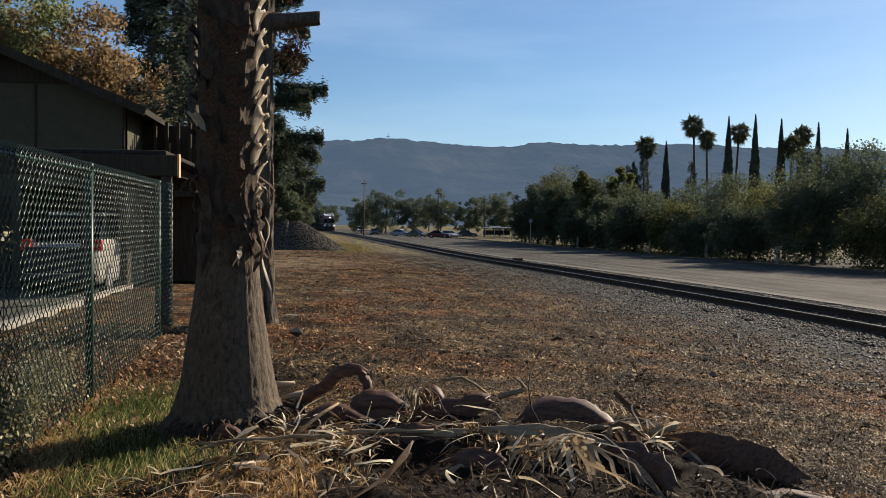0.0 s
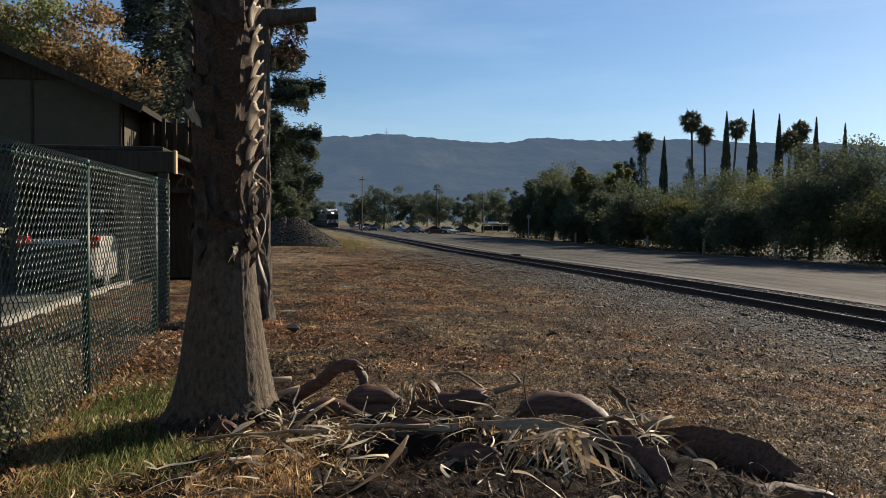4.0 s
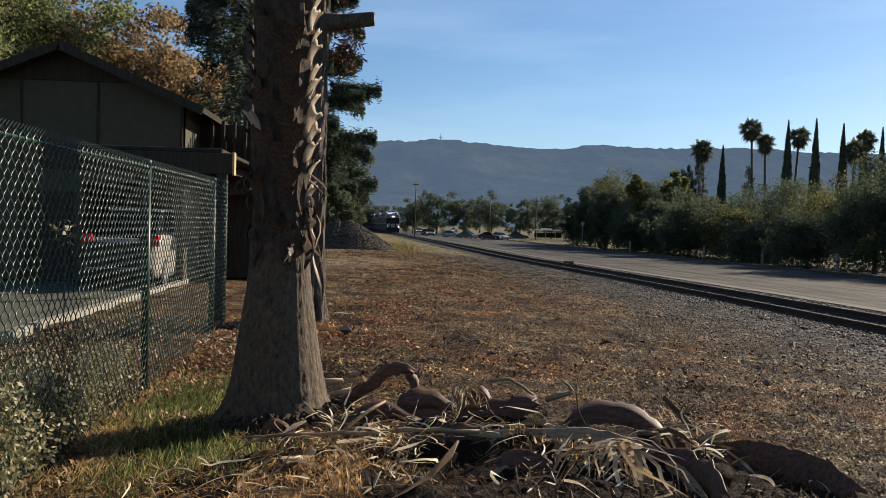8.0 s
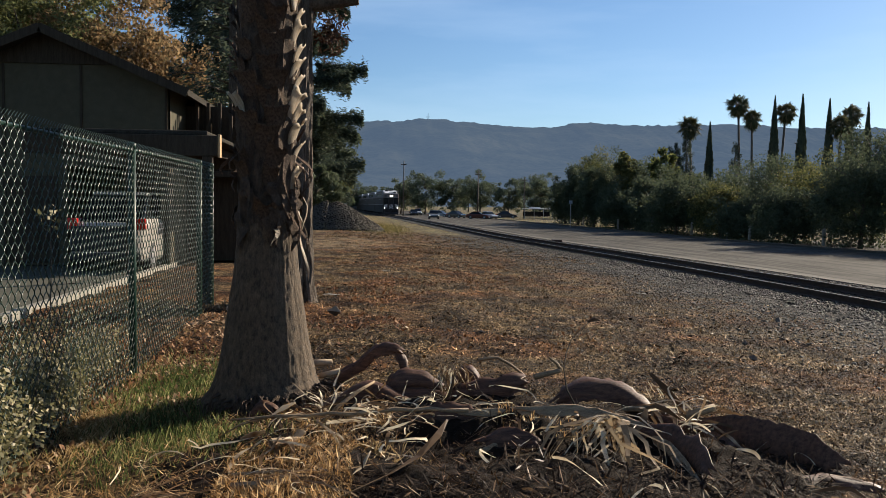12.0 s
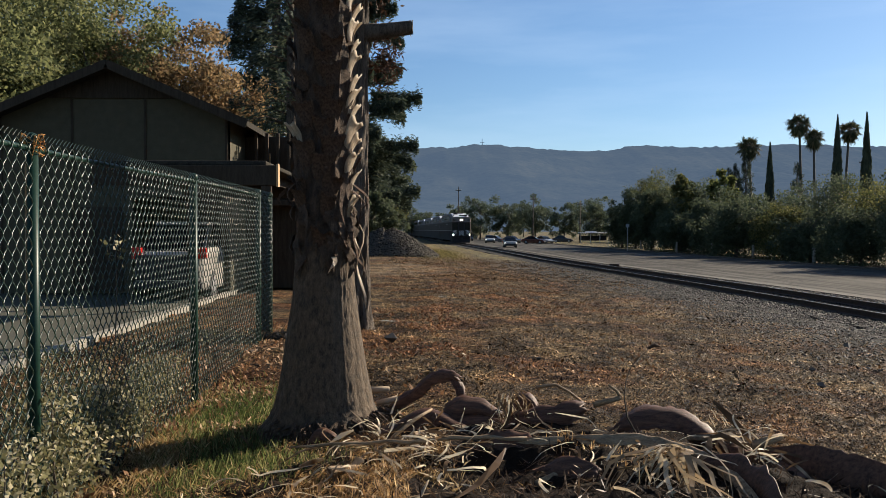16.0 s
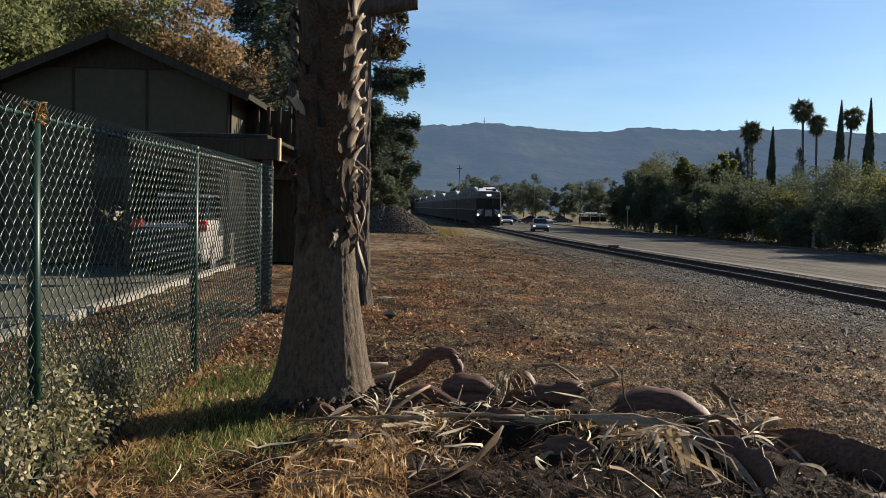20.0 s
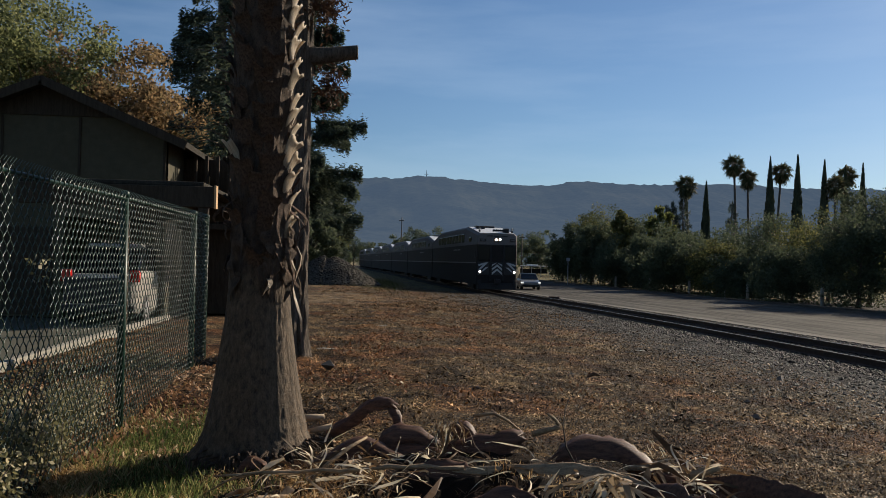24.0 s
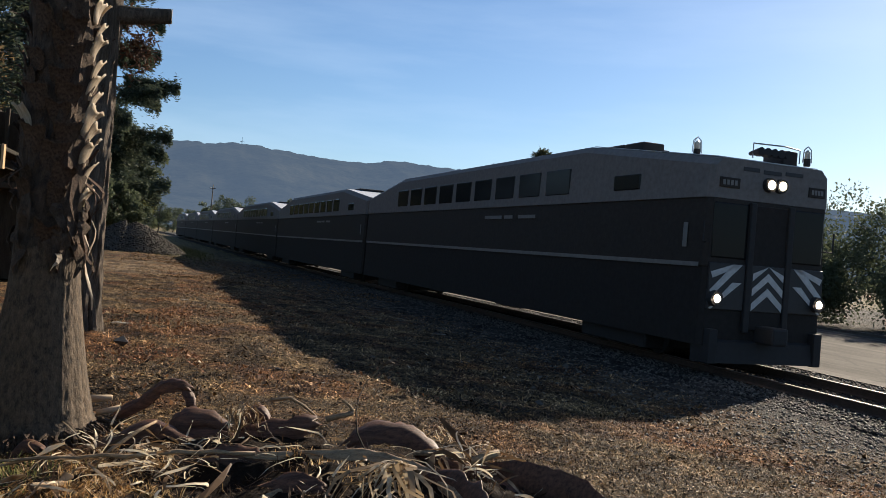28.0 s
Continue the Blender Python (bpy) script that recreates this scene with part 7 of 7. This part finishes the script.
# near-black blades deepen the hollow's shade by colour
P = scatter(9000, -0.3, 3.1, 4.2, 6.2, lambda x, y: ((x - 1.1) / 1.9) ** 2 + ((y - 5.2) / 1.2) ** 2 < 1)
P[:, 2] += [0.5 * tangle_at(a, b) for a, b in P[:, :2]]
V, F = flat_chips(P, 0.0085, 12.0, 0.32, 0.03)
array_part("shade_black_blades", V, F, M_BLADE_SHADE, None, "frond blades coloured near black for shade in the hollow", "stuff", "palm debris")
P = scatter(2200, -1.0, 3.2, 4.3, 6.6)
P[:, 2] += 0.12 * np.maximum(0, 1 - np.hypot((P[:, 0] - 1.0) / 2.3, (P[:, 1] - 5.5) / 1.45)) ** 0.7 * rng1.uniform(0.3, 1.15, len(P))
V, F = flat_chips(P, 0.0065, 14.0, 0.5, 0.0)
array_part("frond_shreds", V, F, M_DRYBLADE, None, "dark brown frond shreds matted over the heap", "stuff", "palm debris")
P = scatter(110, -0.6, 7.0, 6.5, 16)
V, F = flat_chips(P, 0.020, 2.6, 0.5)
array_part("pale_scraps", V, F, M_STRIP, None, "pale scraps of bark and frond on the mulch", "stuff", "litter")


def blades(P, h, w, lean=0.45):
    n = len(P)
    a = rng1.uniform(0, 2 * math.pi, n)
    d = np.stack([np.cos(a), np.sin(a), 0 * a], 1)
    s = np.stack([-np.sin(a), np.cos(a), 0 * a], 1)
    hh = h * rng1.uniform(0.4, 1.3, n)[:, None]
    up = np.array([0, 0, 1.0])
    k = rng1.uniform(0.1, 1, n)[:, None] * lean
    V = np.stack([P - s * w / 2, P + s * w / 2, P + d * hh * k * 0.35 + up * hh * 0.6 + s * w * 0.35, P + d * hh * k + up * hh], 1).reshape(-1, 3)
    return V, np.arange(4 * n).reshape(-1, 4)


def patch(x, y, sx, sy, n):
    p = rng1.normal(size=(n, 2)) * [sx, sy] + [x, y]
    return np.array([(a, b, ground_z(a, b) - 0.005) for a, b in p if math.hypot(a - PALM.x, b - PALM.y) > 0.42])


G1 = np.concatenate([patch(-1.75, 7.9, 0.28, 0.7, 5200), patch(-1.4, 6.4, 0.28, 0.42, 2000), patch(-0.95, 6.0, 0.3, 0.25, 900), patch(-1.6, 5.7, 0.2, 0.25, 500)])
V, F = blades(G1, 0.085, 0.0034)
array_part("grass", V, F, M_GRASS, None, "patch of short green grass round the palm's foot", "stuff", "grass")
G2 = np.concatenate([patch(-2.1, 6.9, 0.13, 0.30, 800), patch(0.0, 5.3, 0.2, 0.15, 300), patch(1.0, 6.0, 0.3, 0.12, 200), patch(-2.0, 6.3, 0.10, 0.3, 900), patch(-1.5, 4.7, 0.4, 0.25, 250), patch(-2.2, 9.0, 0.1, 1.5, 250), patch(-3.2, 7.0, 0.6, 1.6, 1400), patch(-2.4, 5.4, 0.3, 0.6, 700)])
V, F = blades(G2, 0.065, 0.0032, 1.3)
array_part("dry_grass", V, F, M_DRYGRASS, None, "tufts of straw-yellow dry grass", "stuff", "dry grass")
G3 = np.concatenate([patch(1.6, 72, 0.9, 9, 2600), patch(-0.4, 64, 1.6, 3.5, 900)])
V, F = blades(G3, 0.15, 0.025, 1.0)
array_part("verge_grass", V, F, M_VERGE, None, "yellow dry grass along the far verge", "stuff", "dry grass")


def bush(x, y, sx, sy, h, n, leaf, seed, label, mat=None):
    rng = np.random.default_rng(seed)
    b = thing("bush", label, "bush", pose(x, y, ground_z(x, y)))
    stems = []
    tips = []
    for k in range(26):
        p = np.array([rng.normal() * sx * 0.45, rng.normal() * sy * 0.45, 0])
        q = p + np.array([rng.normal() * sx * 0.35, rng.normal() * sy * 0.35, h * rng.uniform(0.45, 1.05)])
        stems.append(tube([p, (p + q) / 2 + rng.normal(size=3) * 0.03, q], [0.008, 0.006, 0.003], 4))
        tips.append((p, q))
    tagged(part("branchwork", join(*stems), M_LIMB, b), kind="stuff")
    k = rng.integers(0, 26, n)
    A, Q = np.array([t[0] for t in tips])[k], np.array([t[1] for t in tips])[k]
    s = rng.uniform(0.15, 1.03, n)[:, None]
    P = A + (Q - A) * s + rng.normal(size=(n, 3)) * [0.07, 0.07, 0.05]
    P[:, 2] = np.maximum(P[:, 2], 0.02)
    V, F = leaf_quads(rng, P, leaf, 1.7)
    array_part("leaves", V, F, mat or M_BUSH, b)
    return b


bush(-2.46, 5.80, 0.34, 0.62, 0.74, 4600, 0.024, 41, "straggling grey-green bush growing through the fence")
bush(-2.50, 6.9, 0.32, 0.7, 0.60, 3600, 0.023, 42, "straggling grey-green bush growing through the fence")
bush(-2.5, 4.8, 0.42, 0.5, 0.60, 3200, 0.024, 43, "straggling grey-green bush growing through the fence")
bush(-2.65, 8.5, 0.30, 0.9, 0.40, 2800, 0.017, 51, "straggling grey-green bush growing through the fence")
for i, (x, y) in enumerate([(-3.2, 6.8), (-3.6, 8.4), (-3.1, 9.8), (-3.7, 11.2), (-4.2, 9.6), (-3.0, 12.2)]):
    bush(x, y, 0.5, 0.8, 0.24, 900, 0.020, 44 + i, "low scrubby ground cover behind the fence", M_BUSH)

def young_tree(x, y, h):
    """A thin sapling with a few pale leaves at its top."""
    s = thing("sapling", "thin sapling with a few pale sunlit leaves behind the fence", "sapling", pose(x, y, ground_z(x, y)))
    part("stem", tube([(0, 0, -0.03), (0.03, 0, h * 0.6), (0.0, 0.02, h)], [0.009, 0.007, 0.004], 6), M_LIMB, s)
    rng = np.random.default_rng(60)
    P = np.array([0, 0, h - 0.1]) + rng.normal(size=(34, 3)) * [0.07, 0.09, 0.10]
    V, F = leaf_quads(rng, P, 0.055, 1.8)
    array_part("leaves", V, F, M_BUSH, s)


young_tree(-3.95, 11.0, 1.45)

# single stones and scraps
for i, (x, y, s) in enumerate([(5.1, 10.8, 0.07), (6.0, 11.1, 0.06), (4.6, 9.5, 0.075), (3.2, 12.6, 0.07), (1.5, 10.6, 0.06), (-0.4, 12.2, 0.10), (7.2, 14.0, 0.06)]):
    V, F = stones(np.random.default_rng(900 + i), np.zeros((1, 3)), s, 0.8)
    r = make("stone", ([tuple(v) for v in V], [tuple(f) for f in F]), M_STONE)
    r.matrix_basis = Matrix.Translation((x, y, ground_z(x, y) + s * 0.5))
    tagged(r, "single dark stone lying on the mulch", "stone", "loose stones")
for x, y, s in ((6.05, 17.9, 0.13), (1.97, 9.85, 0.045), (-0.55, 14.6, 0.16), (0.5, 20.0, 0.12)):
    pts = [(-s, 0, 0.01), (-s * 0.3, s * 0.1, s * 0.12), (s * 0.4, 0, s * 0.06), (s, -s * 0.1, 0.01)]
    o = make("paper_scrap", ribbon(pts, [s * 0.4, s * 0.7, s * 0.6, s * 0.2], (0, 1, 0.0), 0.15, 0.003), M_KERB)
    o.matrix_basis = Matrix.Translation((x, y, ground_z(x, y) + 0.015))
    tagged(o, "crumpled white scrap of paper on the ground", "litter", "paper scraps")


# ---- what moves ----
def train_front(t):
    return -1.12921768e-04 * t ** 4 + 3.97096427e-03 * t ** 3 - 1.40882184e-01 * t * t - 4.515100 * t + 233.0058 + 0.27 * max(0.0, t - 27.0) ** 2


def motions():
    times = [0.5 * k for k in range(57)]
    for i, ob in enumerate(TRAIN):
        rows = []
        for t in times:
            ya = train_front(t) + i * (CAR_L + 0.35)
            yb = ya + CAR_L
            xa, xb = track_x(ya), track_x(yb)
            za, zb = RAIL_Z - sag(ya), RAIL_Z - sag(yb)
            rows.append((t, pose(xa, ya, za, math.degrees(math.atan2(zb - za, CAR_L)), 0, math.degrees(math.atan2(-(xb - xa), yb - ya)))))
        walk(ob, rows)
    for ob, path in ((white_car, ((0, 9.5, 230), (5, 10.0, 190), (10, 10.8, 152), (14.5, 11.4, 120), (17, 12.0, 106), (20, 12.7, 90), (22.5, 13.5, 79), (24, 14.3, 72.5), (26, 15.0, 64), (28, 15.4, 55))),
                     (silver_car, ((0, 9.6, 265), (5, 10.2, 240), (10, 11.2, 205), (14.5, 12.0, 164), (17, 12.4, 142), (20, 12.8, 126), (24, 13.2, 112), (28, 13.6, 100)))):
        rows = []
        for k, (t, x, y) in enumerate(path):
            x2, y2 = path[min(k + 1, len(path) - 1)][1:] if k + 1 < len(path) else (x + 0.2, y - 4)
            rows.append((t, pose(x, y, ROAD_Z + 0.05 - sag(y), 0, 0, math.degrees(0.5 * math.atan2(x2 - x, y - y2) - 0.5 * math.atan2(x, y)))))
        walk(ob, rows)


motions()
